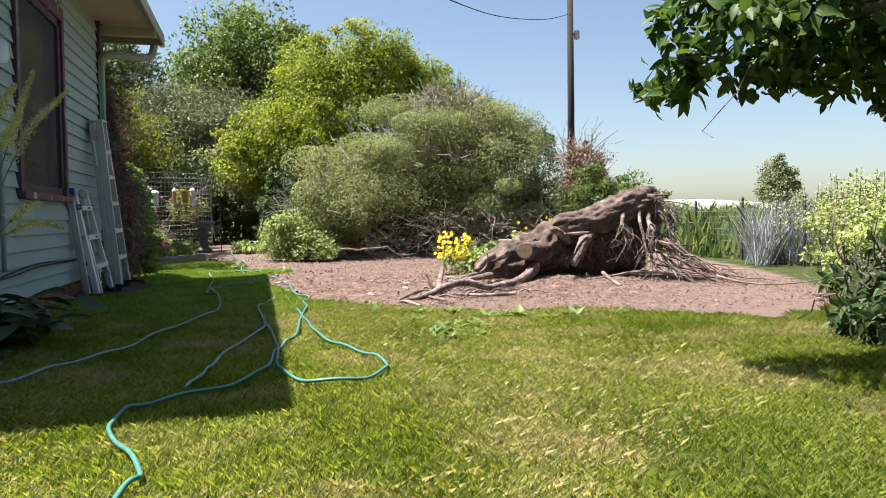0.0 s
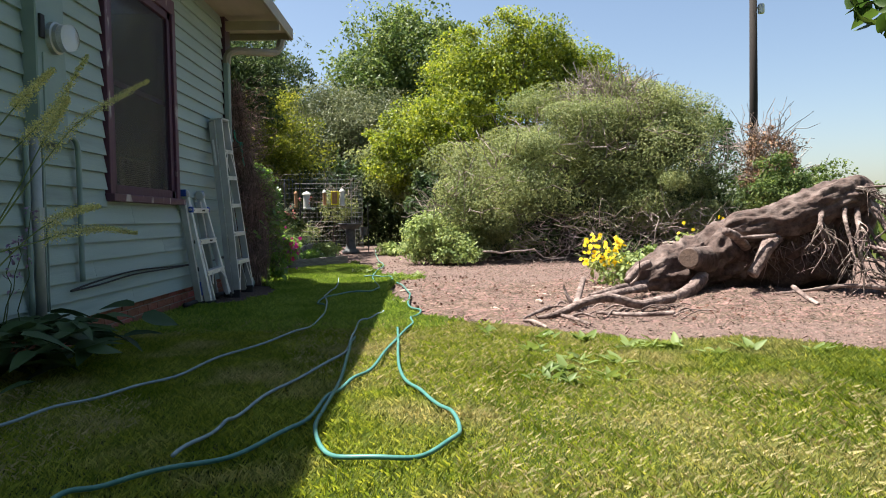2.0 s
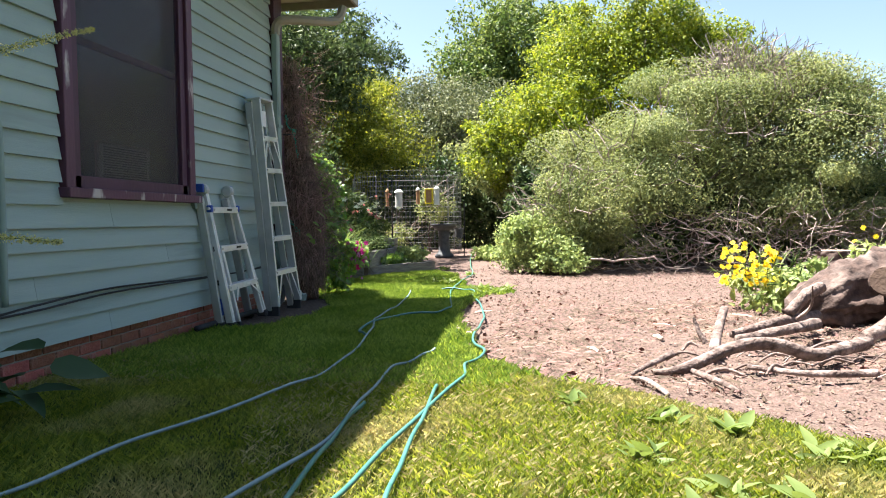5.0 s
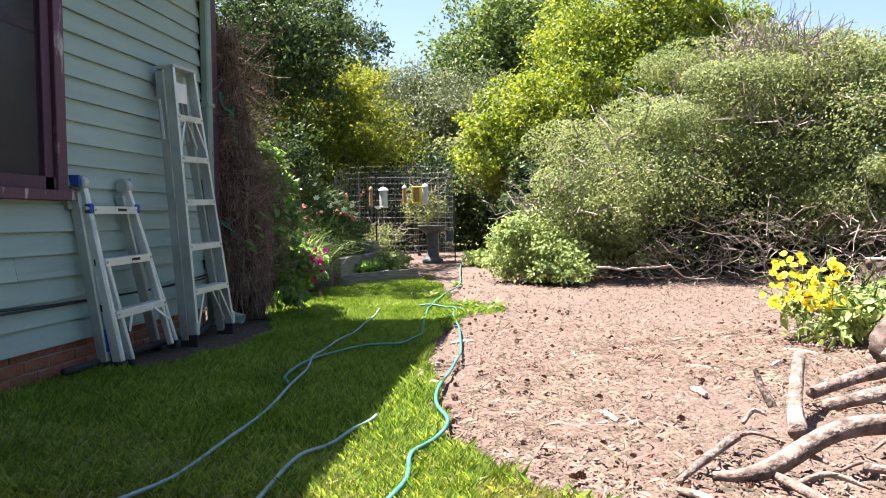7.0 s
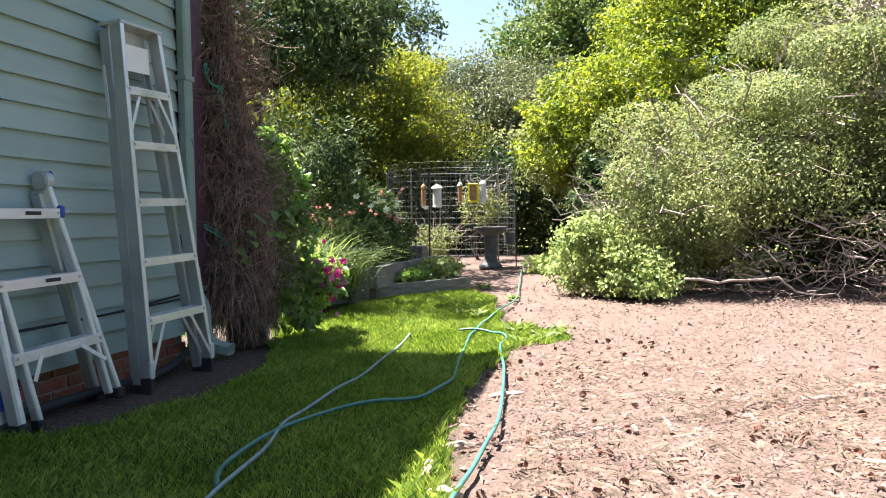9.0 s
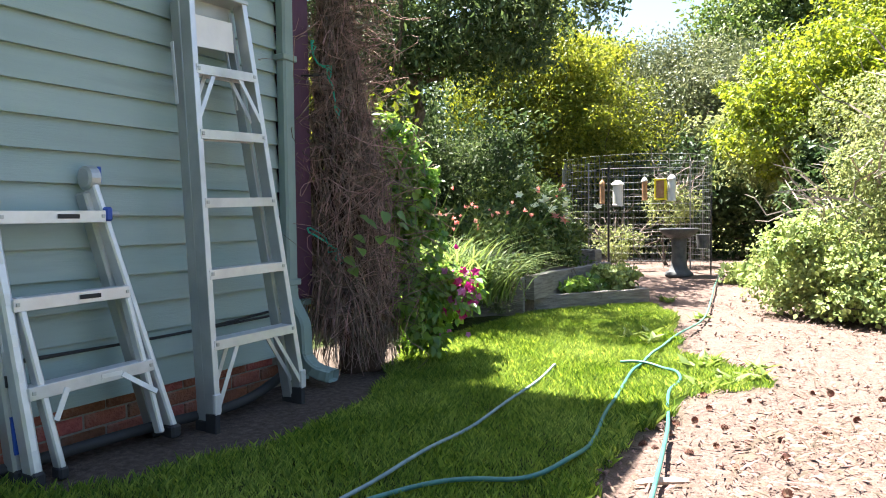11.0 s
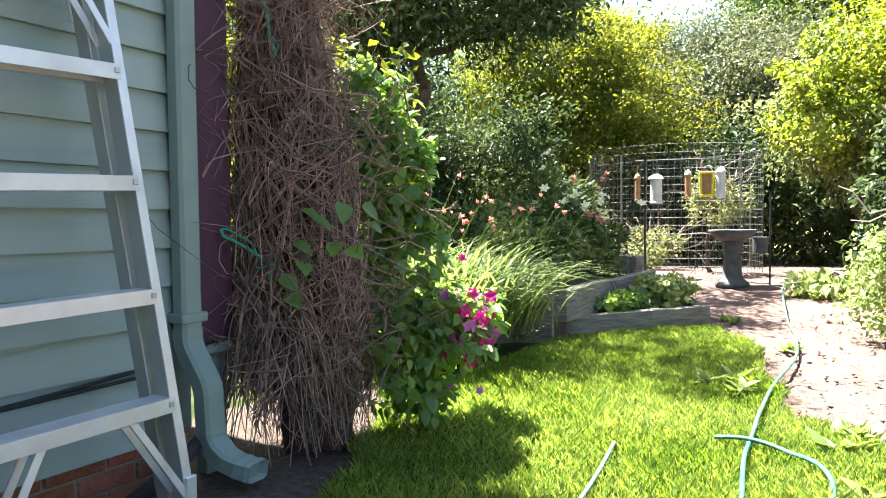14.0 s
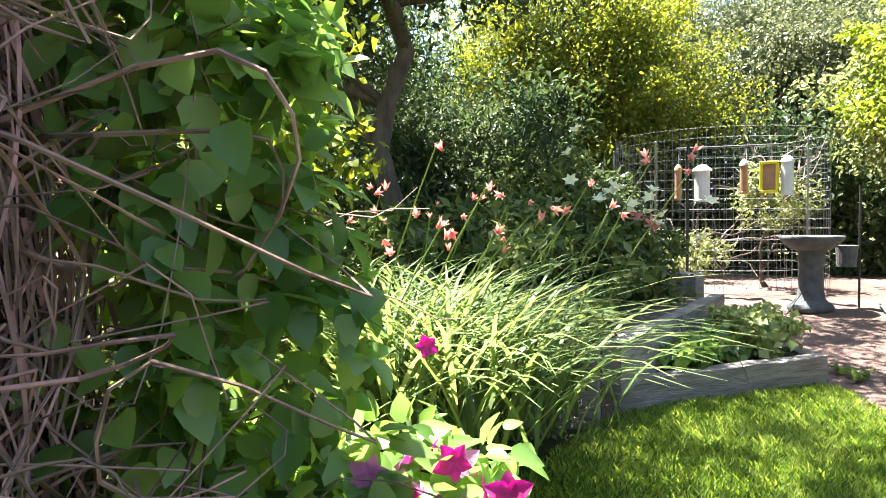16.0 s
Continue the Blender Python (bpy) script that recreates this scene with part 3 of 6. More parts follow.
part("corner_board", Geo().box((WX + 0.0, 9.9, 1.98), (0.09, 0.22, 2.94)), M_PURPLE2, house, "plum painted corner board")
part("corner_board", Geo().box((WX - 0.012, 9.945, 0.24), (0.06, 0.1, 0.46)).box((WX - 0.005, 9.95, 0.485), (0.1, 0.13, 0.035)), M_GREENBOX, house, "green painted base of the corner board")
part("corner_board", Geo().box((WX + 0.005, 4.69, 1.85), (0.1, 0.18, 3.2)), M_PURPLE2, house, "plum painted door casing")

# window: casing, sash, screen, pane
win = part("window", Geo().box((WX + 0.01, (WIN[0] + WIN[1]) / 2, WIN[3] + 0.02), (0.07, WIN[1] - WIN[0] + 0.04, 0.14)), M_PURPLE, house, "tall plum-framed window with insect screen")
for yy in (WIN[0] + 0.0, WIN[1] - 0.0):
    part("casing", Geo().box((WX + 0.008, yy, (WIN[2] + WIN[3]) / 2), (0.065, 0.085, WIN[3] - WIN[2])), M_PURPLE, win, "plum casing with flaking paint")
part("sill", Geo().box((WX + 0.02, (WIN[0] + WIN[1]) / 2, WIN[2] - 0.02), (0.12, WIN[1] - WIN[0] + 0.14, 0.06)), M_PURPLE, win, "plum sill with worn edge")
for yy in (WIN[0] + 0.085, WIN[1] - 0.085):
    part("sash", Geo().box((WX - 0.005, yy, (WIN[2] + WIN[3]) / 2), (0.045, 0.07, WIN[3] - WIN[2])), M_PURPLE2, win)
for zz in (WIN[2] + 0.05, WIN[3] - 0.08):
    part("sash", Geo().box((WX - 0.005, (WIN[0] + WIN[1]) / 2, zz), (0.045, WIN[1] - WIN[0] - 0.1, 0.08)), M_PURPLE2, win)
part("meeting_rail", Geo().box((WX - 0.07, (WIN[0] + WIN[1]) / 2, 2.05), (0.04, WIN[1] - WIN[0] - 0.1, 0.05)), M_PURPLE2, win)
M_SCREEN = mat("dark_insect_screen", (0.05, 0.04, 0.046), (0.085, 0.07, 0.078), scale=3, rough=0.5)
sn = M_SCREEN.node_tree
tp = sn.nodes.new("ShaderNodeBsdfTransparent")
mxs = sn.nodes.new("ShaderNodeMixShader")
socket(mxs, "Fac", 0.62)
sn.links.new(sn.nodes["Principled BSDF"].outputs[0], mxs.inputs[1]), sn.links.new(tp.outputs[0], mxs.inputs[2])
sn.links.new(mxs.outputs[0], sn.nodes["Material Output"].inputs["Surface"])
part("insect_screen", Geo().box((WX - 0.012, (WIN[0] + WIN[1]) / 2, (WIN[2] + WIN[3]) / 2), (0.004, WIN[1] - WIN[0] - 0.15, WIN[3] - WIN[2] - 0.1), bev=0), M_SCREEN, win, "dark mesh insect screen")
pane = part("pane", Geo().box((WX - 0.065, (WIN[0] + WIN[1]) / 2, (WIN[2] + WIN[3]) / 2), (0.006, WIN[1] - WIN[0] - 0.15, WIN[3] - WIN[2] - 0.1), bev=0), glass_mat("window_glass"), win)
pane.visible_shadow = False

# box fan on the sill inside
M_FAN = mat("cream_plastic", (0.5, 0.47, 0.42), (0.6, 0.57, 0.5), rough=0.5)
fan = thing("window_fan", "pale plastic window fan standing inside the window", "fan")
fg = Geo().box((WX - 0.22, 7.35, 1.3), (0.1, 0.62, 0.3), bev=0.05)
fan_body = part("housing", fg, M_FAN, fan)
gr = Geo()
for k in range(14):
    gr.box((WX - 0.165, 7.35, 1.19 + 0.017 * k), (0.008, 0.5, 0.006), bev=0.001)
part("grille", gr, M_BLACK, fan)
part("plinth", Geo().box((WX - 0.24, 7.35, 0.75), (0.3, 0.9, 0.8)), M_FAN, fan)

# downspout
ds = thing("downspout", "sage green metal downspout with ribbed elbow at the house corner", "downspout")
dg = Geo()
dy = 9.795
dg.box((WX + 0.055, dy, 1.72), (0.07, 0.084, 2.32), bev=0.012)
part("pipe", dg, M_GREENBOX, ds)


def channel(pts, w, d, n, rib=0.0):
    """A flat-sided pipe w wide along y and d deep, swept along pts that lie in a plane across y; rib: depth of its crimps."""
    q = spline(pts, n)
    t = unit(np.gradient(q, axis=0))
    side = np.array((0.0, 1.0, 0.0))
    out = unit(np.cross(side, t))
    prof = [(0.5, 0.36), (0.36, 0.5), (-0.36, 0.5), (-0.5, 0.36), (-0.5, -0.36), (-0.36, -0.5), (0.36, -0.5), (0.5, -0.36)]
    ring = []
    for i in range(n):
        g = 1 + (rib if i % 3 == 1 else 0.0) * (1 if i > n * 0.55 else 0)
        ring += [q[i] + side * u * w * g + out[i] * v * d * g for u, v in prof]
    faces = [(8 * i + j, 8 * i + (j + 1) % 8, 8 * i + 8 + (j + 1) % 8, 8 * i + 8 + j) for i in range(n - 1) for j in range(8)]
    inner = [8 * (n - 1) + j for j in range(8)]
    ring += [q[-1] - t[-1] * 0.03 + side * u * w * 0.9 + out[-1] * v * d * 0.9 for u, v in prof]
    faces += [(inner[j], inner[(j + 1) % 8], 8 * n + (j + 1) % 8, 8 * n + j) for j in range(8)] + [tuple(range(8 * n, 8 * n + 8)), tuple(range(8))[::-1]]
    return Geo().add(ring, faces)


eg = channel([(WX + 0.055, dy, 0.58), (WX + 0.06, dy, 0.52), (WX + 0.1, dy + 0.01, 0.44), (WX + 0.13, dy + 0.02, 0.37), (WX + 0.132, dy + 0.025, 0.26), (WX + 0.14, dy + 0.03, 0.18), (WX + 0.19, dy + 0.05, 0.115), (WX + 0.25, dy + 0.08, 0.085), (WX + 0.29, dy + 0.1, 0.075)], 0.088, 0.074, 34, 0.06)
part("elbow", eg, M_GREENBOX, ds)
eg = Geo()
pth = spline([(WX + 0.055, dy, 2.85), (WX + 0.07, dy + 0.01, 2.96), (WX + 0.16, dy + 0.05, 3.02), (WX + 0.42, dy + 0.3, 3.06), (WX + 0.58, dy + 0.5, 3.12), (WX + 0.63, dy + 0.56, 3.28)], 22)
eg.tube(pth, 0.05, 8)
part("offset_pipe", eg, M_FASCIA, ds, "tan painted upper offset")
for zz in (0.62, 1.9):
    part("strap", Geo().box((WX + 0.057, dy, zz), (0.084, 0.11, 0.035)), M_GREENBOX, ds)
hung = thing("wall_hook", "small dark iron hook on the plum corner board", "hook")
part("hook", Geo().tube([(WX + 0.02, 9.93, 1.83), (WX + 0.1, 9.98, 1.83), (WX + 0.12, 10.06, 1.85)], 0.006, 5), M_BLACK, hung)

# meter box, conduits, cables
mb = thing("electric_meter", "sage painted meter box with round glass meter on the wall", "electric meter")
part("cabinet", Geo().box((WX + 0.05, 5.65, 2.1), (0.1, 0.34, 1.38), bev=0.008), M_GREENBOX, mb)
part("cover", Geo().box((WX + 0.103, 5.67, 1.72), (0.012, 0.27, 0.5)), M_GREENBOX, mb)


def lathe_x(geo, c, prof, k=24):
    g2 = Geo().lathe((0, 0, 0), prof, k)
    v = np.concatenate(g2.v)
    v = np.stack([v[:, 2], v[:, 0], v[:, 1]], 1) + np.array(c)
    return geo.add(v, g2.f)


part("collar", lathe_x(Geo(), (WX + 0.1, 5.68, 2.09), [(0.0, 0), (0.105, 0), (0.105, 0.03), (0.09, 0.035), (0.09, 0.06), (0.0, 0.06)]), M_ALU2, mb, "metal collar", smooth=False)
part("dial", lathe_x(Geo(), (WX + 0.16, 5.68, 2.09), [(0.0, 0), (0.075, 0), (0.075, 0.03), (0.0, 0.031)]), M_WHITE, mb, "white dial plate")
dome = part("glass", lathe_x(Geo(), (WX + 0.155, 5.68, 2.09), [(0.0, 0), (0.086, 0), (0.086, 0.06), (0.08, 0.075), (0.06, 0.085), (0.0, 0.088)]), glass_mat("meter_glass"), mb, "clear glass cover", smooth=True)
dome.visible_shadow = False
part("plate", Geo().box((WX + 0.108, 5.53, 2.13), (0.02, 0.05, 0.15), bev=0.01), M_BLACK, mb, "black latch plate")
cd = thing("conduit", "grey painted electrical conduit running down the wall", "conduit", "wall conduits")
part("pipe", Geo().tube([(WX + 0.055, 5.49, 0.2), (WX + 0.055, 5.49, 1.42)], 0.034, 10), M_GREYPIPE, cd, smooth=True)
part("coupling", Geo().tube([(WX + 0.055, 5.49, 0.9), (WX + 0.055, 5.49, 0.98)], 0.042, 10), M_GREYPIPE, cd)
cd = thing("conduit", "thin green conduit bent over into the meter box", "conduit", "wall conduits")
part("pipe", Geo().tube(spline([(WX + 0.05, 5.82, 1.44), (WX + 0.05, 5.94, 1.48), (WX + 0.05, 6.03, 1.44), (WX + 0.05, 6.045, 1.3), (WX + 0.05, 6.045, 0.9), (WX + 0.05, 6.04, 0.46)], 24), 0.02, 8), M_GREENBOX, cd, smooth=True)
for yy, r in ((5.42, 0.018), (5.6, 0.008), (5.62, 0.007)):
    cd = thing("conduit", "narrow painted conduit on the wall below the meter", "conduit", "wall conduits")
    part("pipe", Geo().tube(wiggle((WX + 0.04, yy, 0.3), (WX + 0.04, yy, 1.42), 10, 0.012), r, 6), M_GREENBOX, cd, smooth=True)
for k, zz in enumerate((0.47, 0.44)):
    cb = thing("cable", "black cable sagging along the foot of the wall", "cable", "wall cables")
    part("wire", Geo().tube(spline([(WX + 0.035, 5.9, 0.36 + zz * 0.1), (WX + 0.035, 6.3, zz - 0.03), (WX + 0.035, 7.0, zz), (WX + 0.035, 8.0, zz - 0.03 + 0.02 * k), (WX + 0.035, 9.0, zz - 0.04 + 0.03 * k), (WX + 0.035, 9.74, zz + 0.0)], 40), 0.0065, 6), M_BLACK, cb, smooth=True)
pp = thing("drain_pipe", "black flexible pipe on the soil by the foundation", "pipe")
part("pipe", Geo().tube(spline([(-1.85, 7.9, 0.05), (-1.8, 8.7, 0.06), (-1.72, 9.2, 0.07), (-1.8, 9.6, 0.12), (-1.88, 9.85, 0.2)], 30), 0.025, 8), M_BLACK, pp, smooth=True)

# step ladder, folded and leaning on the wall
LA, LB = Vector((-1.63, 8.98, 0.09)), Vector((-1.8, 9.03, 2.05))
RA, RB = Vector((-1.63, 9.552, 0.09)), Vector((-1.83, 9.385, 2.08))
sl = thing("step_ladder", "tall folded aluminium step ladder leaning on the wall", "ladder", "ladders on the wall")
for a, b in ((LA, LB), (RA, RB)):
    g3 = Geo().bar(a, b, 0.022, 0.075, side=(0, 1, 0))
    part("rail", g3, M_ALU2, sl)
    g3 = Geo().bar(a + Vector((0.036, 0, 0)), b + Vector((0.036, 0, 0)), 0.03, 0.006, side=(0, 1, 0), bev=0.001)
    part("flange", g3, M_ALU, sl, "bright aluminium front flange")
back = Vector((-0.074, 0.008, -0.06))
for a, b in ((LA, LB), (RA, RB)):
    off = Vector((0, 0.05 if a is LA else -0.07, 0))
    part("rear_leg", Geo().bar(a + back + off * 0.1, b + Vector((-0.082, 0, -0.03)) + off * 0.2, 0.024, 0.062), M_ALU2, sl)
    part("foot", Geo().box(a + back + Vector((0, 0, -0.005)), (0.075, 0.034, 0.05)), M_BLACK, sl, "black rubber foot")
    part("foot", Geo().box(a + Vector((0, 0, -0.045)), (0.07, 0.03, 0.09)), M_BLACK, sl, "black rubber foot")
    part("shoe", Geo().box(a + Vector((0.03, 0, 0.05)), (0.02, 0.04, 0.09)), M_ALU, sl)
for s in (0.168, 0.333, 0.502, 0.665, 0.82):
    a, b = LA.lerp(LB, s), RA.lerp(RB, s)
    st = Geo().bar(a + Vector((0.0, 0, 0)), b + Vector((0.0, 0, 0)), 0.085, 0.012, side=(1, 0, 0))
    tread = part("step", st, M_ALU, sl)
    for dx in (0.041, -0.04):
        part("lip", Geo().bar(a + Vector((dx, 0, -0.016)), b + Vector((dx, 0, -0.016)), 0.006, 0.045, side=(1, 0, 0), bev=0.001), M_ALU, tread)
    for u in (0.03, 0.97):
        part("rivet", Geo().box(a.lerp(b, u) + Vector((0.046, 0, -0.012)), (0.006, 0.016, 0.016), bev=0.004), M_ALU2, tread)
for s0, s1, at, end in ((0.168, 0.02, 0.28, 0.02), (0.82, 0.7, 0.3, 0.02)):
    for x, y in ((LA.lerp(LB, s0).lerp(RA.lerp(RB, s0), at), LA.lerp(LB, s1).lerp(RA.lerp(RB, s1), end)), (LA.lerp(LB, s0).lerp(RA.lerp(RB, s0), 1 - at), LA.lerp(LB, s1).lerp(RA.lerp(RB, s1), 1 - end))):
        for dx in (0.035, -0.03):
            part("brace", Geo().bar(x + Vector((dx, 0, -0.02)), y + Vector((dx, 0, 0)), 0.022, 0.005, side=(0, 1, 0), bev=0.001), M_ALU, sl)
part("top_cap", Geo().bar(LB + Vector((-0.03, -0.02, 0.0)), RB + Vector((-0.03, 0.02, 0.0)), 0.15, 0.02, side=(1, 0, 0.1)).bar(LB + Vector((-0.055, 0, -0.06)), RB + Vector((-0.06, 0, -0.06)), 0.008, 0.12, side=(1, 0, 0)), M_ALU2, sl)
part("label", Geo().bar(LA.lerp(LB, 0.87).lerp(RA.lerp(RB, 0.87), 0.2) + Vector((-0.04, 0, 0)), LA.lerp(LB, 0.955).lerp(RA.lerp(RB, 0.955), 0.2) + Vector((-0.04, 0, 0)), 0.01, 0.01).bar(
    LA.lerp(LB, 0.915).lerp(RA.lerp(RB, 0.915), 0.12) + Vector((-0.036, 0, 0)), LA.lerp(LB, 0.915).lerp(RA.lerp(RB, 0.915), 0.88) + Vector((-0.036, 0, 0)), 0.006, 0.15, side=(1, 0, 0)), M_WHITE, sl, "white folded shelf plate")
for a, b in ((LA.lerp(LB, 0.73), LA.lerp(LB, 0.88)), (RA.lerp(RB, 0.73), RA.lerp(RB, 0.88))):
    part("spreader", Geo().bar(a + Vector((-0.07, -0.03 if a.y < 9.3 else -0.06, 0)), b + Vector((-0.08, -0.03 if a.y < 9.3 else -0.06, 0)), 0.005, 0.02), M_ALU, sl)

# folding multi-purpose ladder
ml = thing("folding_ladder", "short aluminium folding ladder with blue hinges leaning by the window", "ladder", "ladders on the wall")
TA, TB = Vector((-1.9, 8.17, 1.13)), Vector((-1.88, 8.585, 1.13))
FA, FB = Vector((-1.71, 8.215, 0.04)), Vector((-1.68, 8.79, 0.07))
IA, GA, GB = Vector((-1.69, 8.305, 0.04)), Vector((-1.8, 8.2, 0.04)), Vector((-1.82, 8.8, 0.05))


def lvl(s, u):
    """A point on the climbing face: s up, u across."""
    return FA.lerp(TA, s).lerp(FB.lerp(TB, s), u)


for a, b, nm, material, w, d in ((FA, TA, "outer_rail", M_ALU, 0.042, 0.075), (FB, TB, "outer_rail", M_ALU, 0.03, 0.07), (GA, TA + Vector((-0.03, -0.02, -0.03)), "rear_rail", M_ALU2, 0.042, 0.075), (GB, TB + Vector((-0.03, -0.02, -0.03)), "rear_rail", M_ALU2, 0.034, 0.07)):
    part(nm, Geo().bar(a, b, w, d, side=(0, 1, 0), bev=0.016), material, ml)
    part("foot", Geo().box(a - Vector((0, 0, 0.01)), (0.09, 0.05, 0.06), bev=0.01), M_BLACK, ml, "black rubber foot")
part("flared_rail", Geo().bar(IA, lvl(0.6, 0.08) + Vector((0.02, 0, 0)), 0.028, 0.05, side=(0, 1, 0), bev=0.006), M_ALU, ml)
part("flared_rail", Geo().bar(FB + Vector((0.02, -0.07, 0.0)), lvl(0.6, 0.96) + Vector((0.02, 0, 0)), 0.026, 0.045, side=(0, 1, 0), bev=0.006), M_ALU, ml)
part("foot", Geo().box(IA - Vector((0, 0, 0.01)), (0.06, 0.04, 0.05), bev=0.01), M_BLACK, ml, "black rubber foot")
for b in (TA, TB):
    hg = Geo().lathe((0, 0, 0), [(0.0, -0.028), (0.04, -0.028), (0.052, -0.02), (0.052, 0.02), (0.04, 0.028), (0.0, 0.028)], 16)
    v = np.concatenate(hg.v)
    part("hinge", Geo().add(np.stack([v[:, 0], v[:, 2], v[:, 1]], 1) + np.array(b + Vector((-0.01, 0, 0.03))), hg.f), M_ALU2, ml, "round metal hinge")
    part("hinge_arm", Geo().bar(b + Vector((-0.005, 0, 0.03)), b + Vector((-0.03, 0.005, -0.16)), 0.02, 0.05, bev=0.006), M_ALU2, ml)
    part("hinge_cap", Geo().box(b + Vector((-0.02, -0.035 if b is TA else 0.03, 0.045)), (0.075, 0.02, 0.07), bev=0.009), M_BLUE, ml, "blue plastic hinge cap")
for u, w in ((0.02, -0.02), (0.97, 0.02)):
    part("lock_tab", Geo().box(lvl(0.885, u) + Vector((0.03, w, 0)), (0.05, 0.035, 0.06), bev=0.01), M_BLUE, ml, "blue plastic lock tab")
    part("lock_pin", Geo().tube([lvl(0.885, u) + Vector((0.035, w, 0)), lvl(0.885, u) + Vector((0.035, w * 3.5, 0))], 0.012, 8), M_GREYPIPE, ml)
for s in (0.885, 0.585, 0.285):
    a, b = lvl(s, 0.02), lvl(s, 0.98)
    rg = Geo().bar(a + Vector((0.01, 0, 0)), b + Vector((0.01, 0, 0)), 0.075, 0.026, side=(1, 0, 0), bev=0.005)
    rg.bar(a + Vector((0.047, 0, -0.01)), b + Vector((0.047, 0, -0.01)), 0.01, 0.05, side=(1, 0, 0), bev=0.003)
    part("rung", rg, M_ALU, ml)
    for u in (0.05, 0.95):
        part("rivet", Geo().box(lvl(s, u) + Vector((0.054, 0, -0.008)), (0.006, 0.014, 0.014), bev=0.003), M_ALU2, ml)
    part("sticker", Geo().box(lvl(s, 0.62) + Vector((0.054, 0, -0.008)), (0.002, 0.09, 0.018), bev=0.0005), M_BLACK if s > 0.5 else M_WHITE, ml)
for u, w in ((0.28, 0.16), (0.7, 0.93)):
    part("brace", Geo().bar(lvl(0.27, u) + Vector((0.05, 0, 0)), lvl(0.17, w) + Vector((0.05, 0, 0)), 0.022, 0.005, side=(0, 1, 0), bev=0.001), M_ALU, ml)
for s0, s1, material in ((0.07, 0.2, M_BLUE), (0.3, 0.34, M_BLACK), (0.42, 0.5, M_WHITE), (0.56, 0.6, M_BLACK), (0.7, 0.73, M_BLACK)):
    off = Vector((0.034, -0.002, 0))
    part("sticker", Geo().bar(GA.lerp(TA, s0) + off, GA.lerp(TA, s1) + off, 0.026, 0.012, side=(0, 1, 0), bev=0.001), material, ml)
    part("sticker", Geo().bar(FA.lerp(TA, s0 + 0.02) + off + Vector((0.004, 0, 0)), FA.lerp(TA, s0 + 0.06) + off + Vector((0.004, 0, 0)), 0.02, 0.004, side=(0, 1, 0), bev=0.001), M_WHITE, ml)

# ---- trees and hedges ----
tree("tree", "tall dark green broadleaf tree behind the thicket", "tree", (-0.2, 30, 0), (-0.2, 30, 5.5), 0.3,
     [(-0.2, 30, 7.0, 2.5, 2.3, 2.5), (1.3, 30, 6.2, 1.8, 2, 2.2), (-1.6, 30, 5.8, 1.7, 2, 2.2), (0.2, 29.5, 4, 3, 2, 2.4)], 66000, 0.17, L_MID, clumps=70, inner=0.4)
tree("tree", "bright yellow-green spreading tree behind the hedge", "tree", (2.5, 21, 0), (2.7, 21, 3.5), 0.2,
     [(2.6, 21, 4.2, 2.3, 1.8, 2.0), (3.3, 20.6, 5.3, 1.3, 1.1, 1.1), (4.4, 21, 4.9, 1.3, 1.1, 1.1), (1.8, 21, 4.9, 1.2, 1.1, 1.1), (5.0, 21, 4.2, 1.6, 1.5, 1.4), (0.6, 20.4, 3.0, 1.4, 1.3, 1.3), (-0.3, 19.8, 2.4, 0.9, 1, 0.9), (1.6, 19.6, 2.6, 1.4, 1, 1.3)],
     115000, 0.085, L_YEL, clumps=36, spread=0.2, inner=0.15, per=1)
tree("tree", "silvery green olive-like tree in the thicket", "tree", (-2.6, 25, 0), (-2.6, 25, 3.4), 0.2,
     [(-3.0, 25, 4.3, 1.8, 1.5, 1.6), (-1.2, 25.5, 4.2, 1.5, 1.5, 1.3), (-2.2, 24, 2.8, 2.2, 1.2, 1.6), (-0.2, 24.5, 2.8, 1.4, 1.2, 1.4)], 64000, 0.09, L_SILV, clumps=60, inner=0.4)
tree("tree", "silvery green olive-like tree in the thicket", "tree", (-6.2, 27, 0), (-6.2, 27, 3.6), 0.2,
     [(-6.0, 27, 4.6, 2.2, 1.8, 1.7), (-8.2, 27, 4.4, 1.8, 1.5, 1.8), (-6.5, 26.5, 2.5, 2.6, 1.5, 1.8)], 36000, 0.13, L_DARK, clumps=55, inner=0.4)
tree("tree", "golden-green sunlit tree behind the wire enclosure", "tree", (-5.0, 22.5, 0), (-5.0, 22.5, 3.0), 0.14,
     [(-5.3, 22.4, 3.9, 1.7, 1.4, 1.5), (-4.0, 22.2, 3.2, 1.4, 1.2, 1.1), (-6.4, 22.2, 3.2, 1.3, 1.2, 1.4), (-4.6, 22, 2.2, 1.9, 1.0, 0.9), (-5.7, 22.3, 5.0, 1.3, 1.1, 1.1), (-6.9, 22.2, 4.3, 1.2, 1.1, 1.2), (-4.5, 22.2, 4.5, 1.1, 1.0, 0.9)], 90000, 0.08, L_OLIVE, clumps=70, inner=0.35)
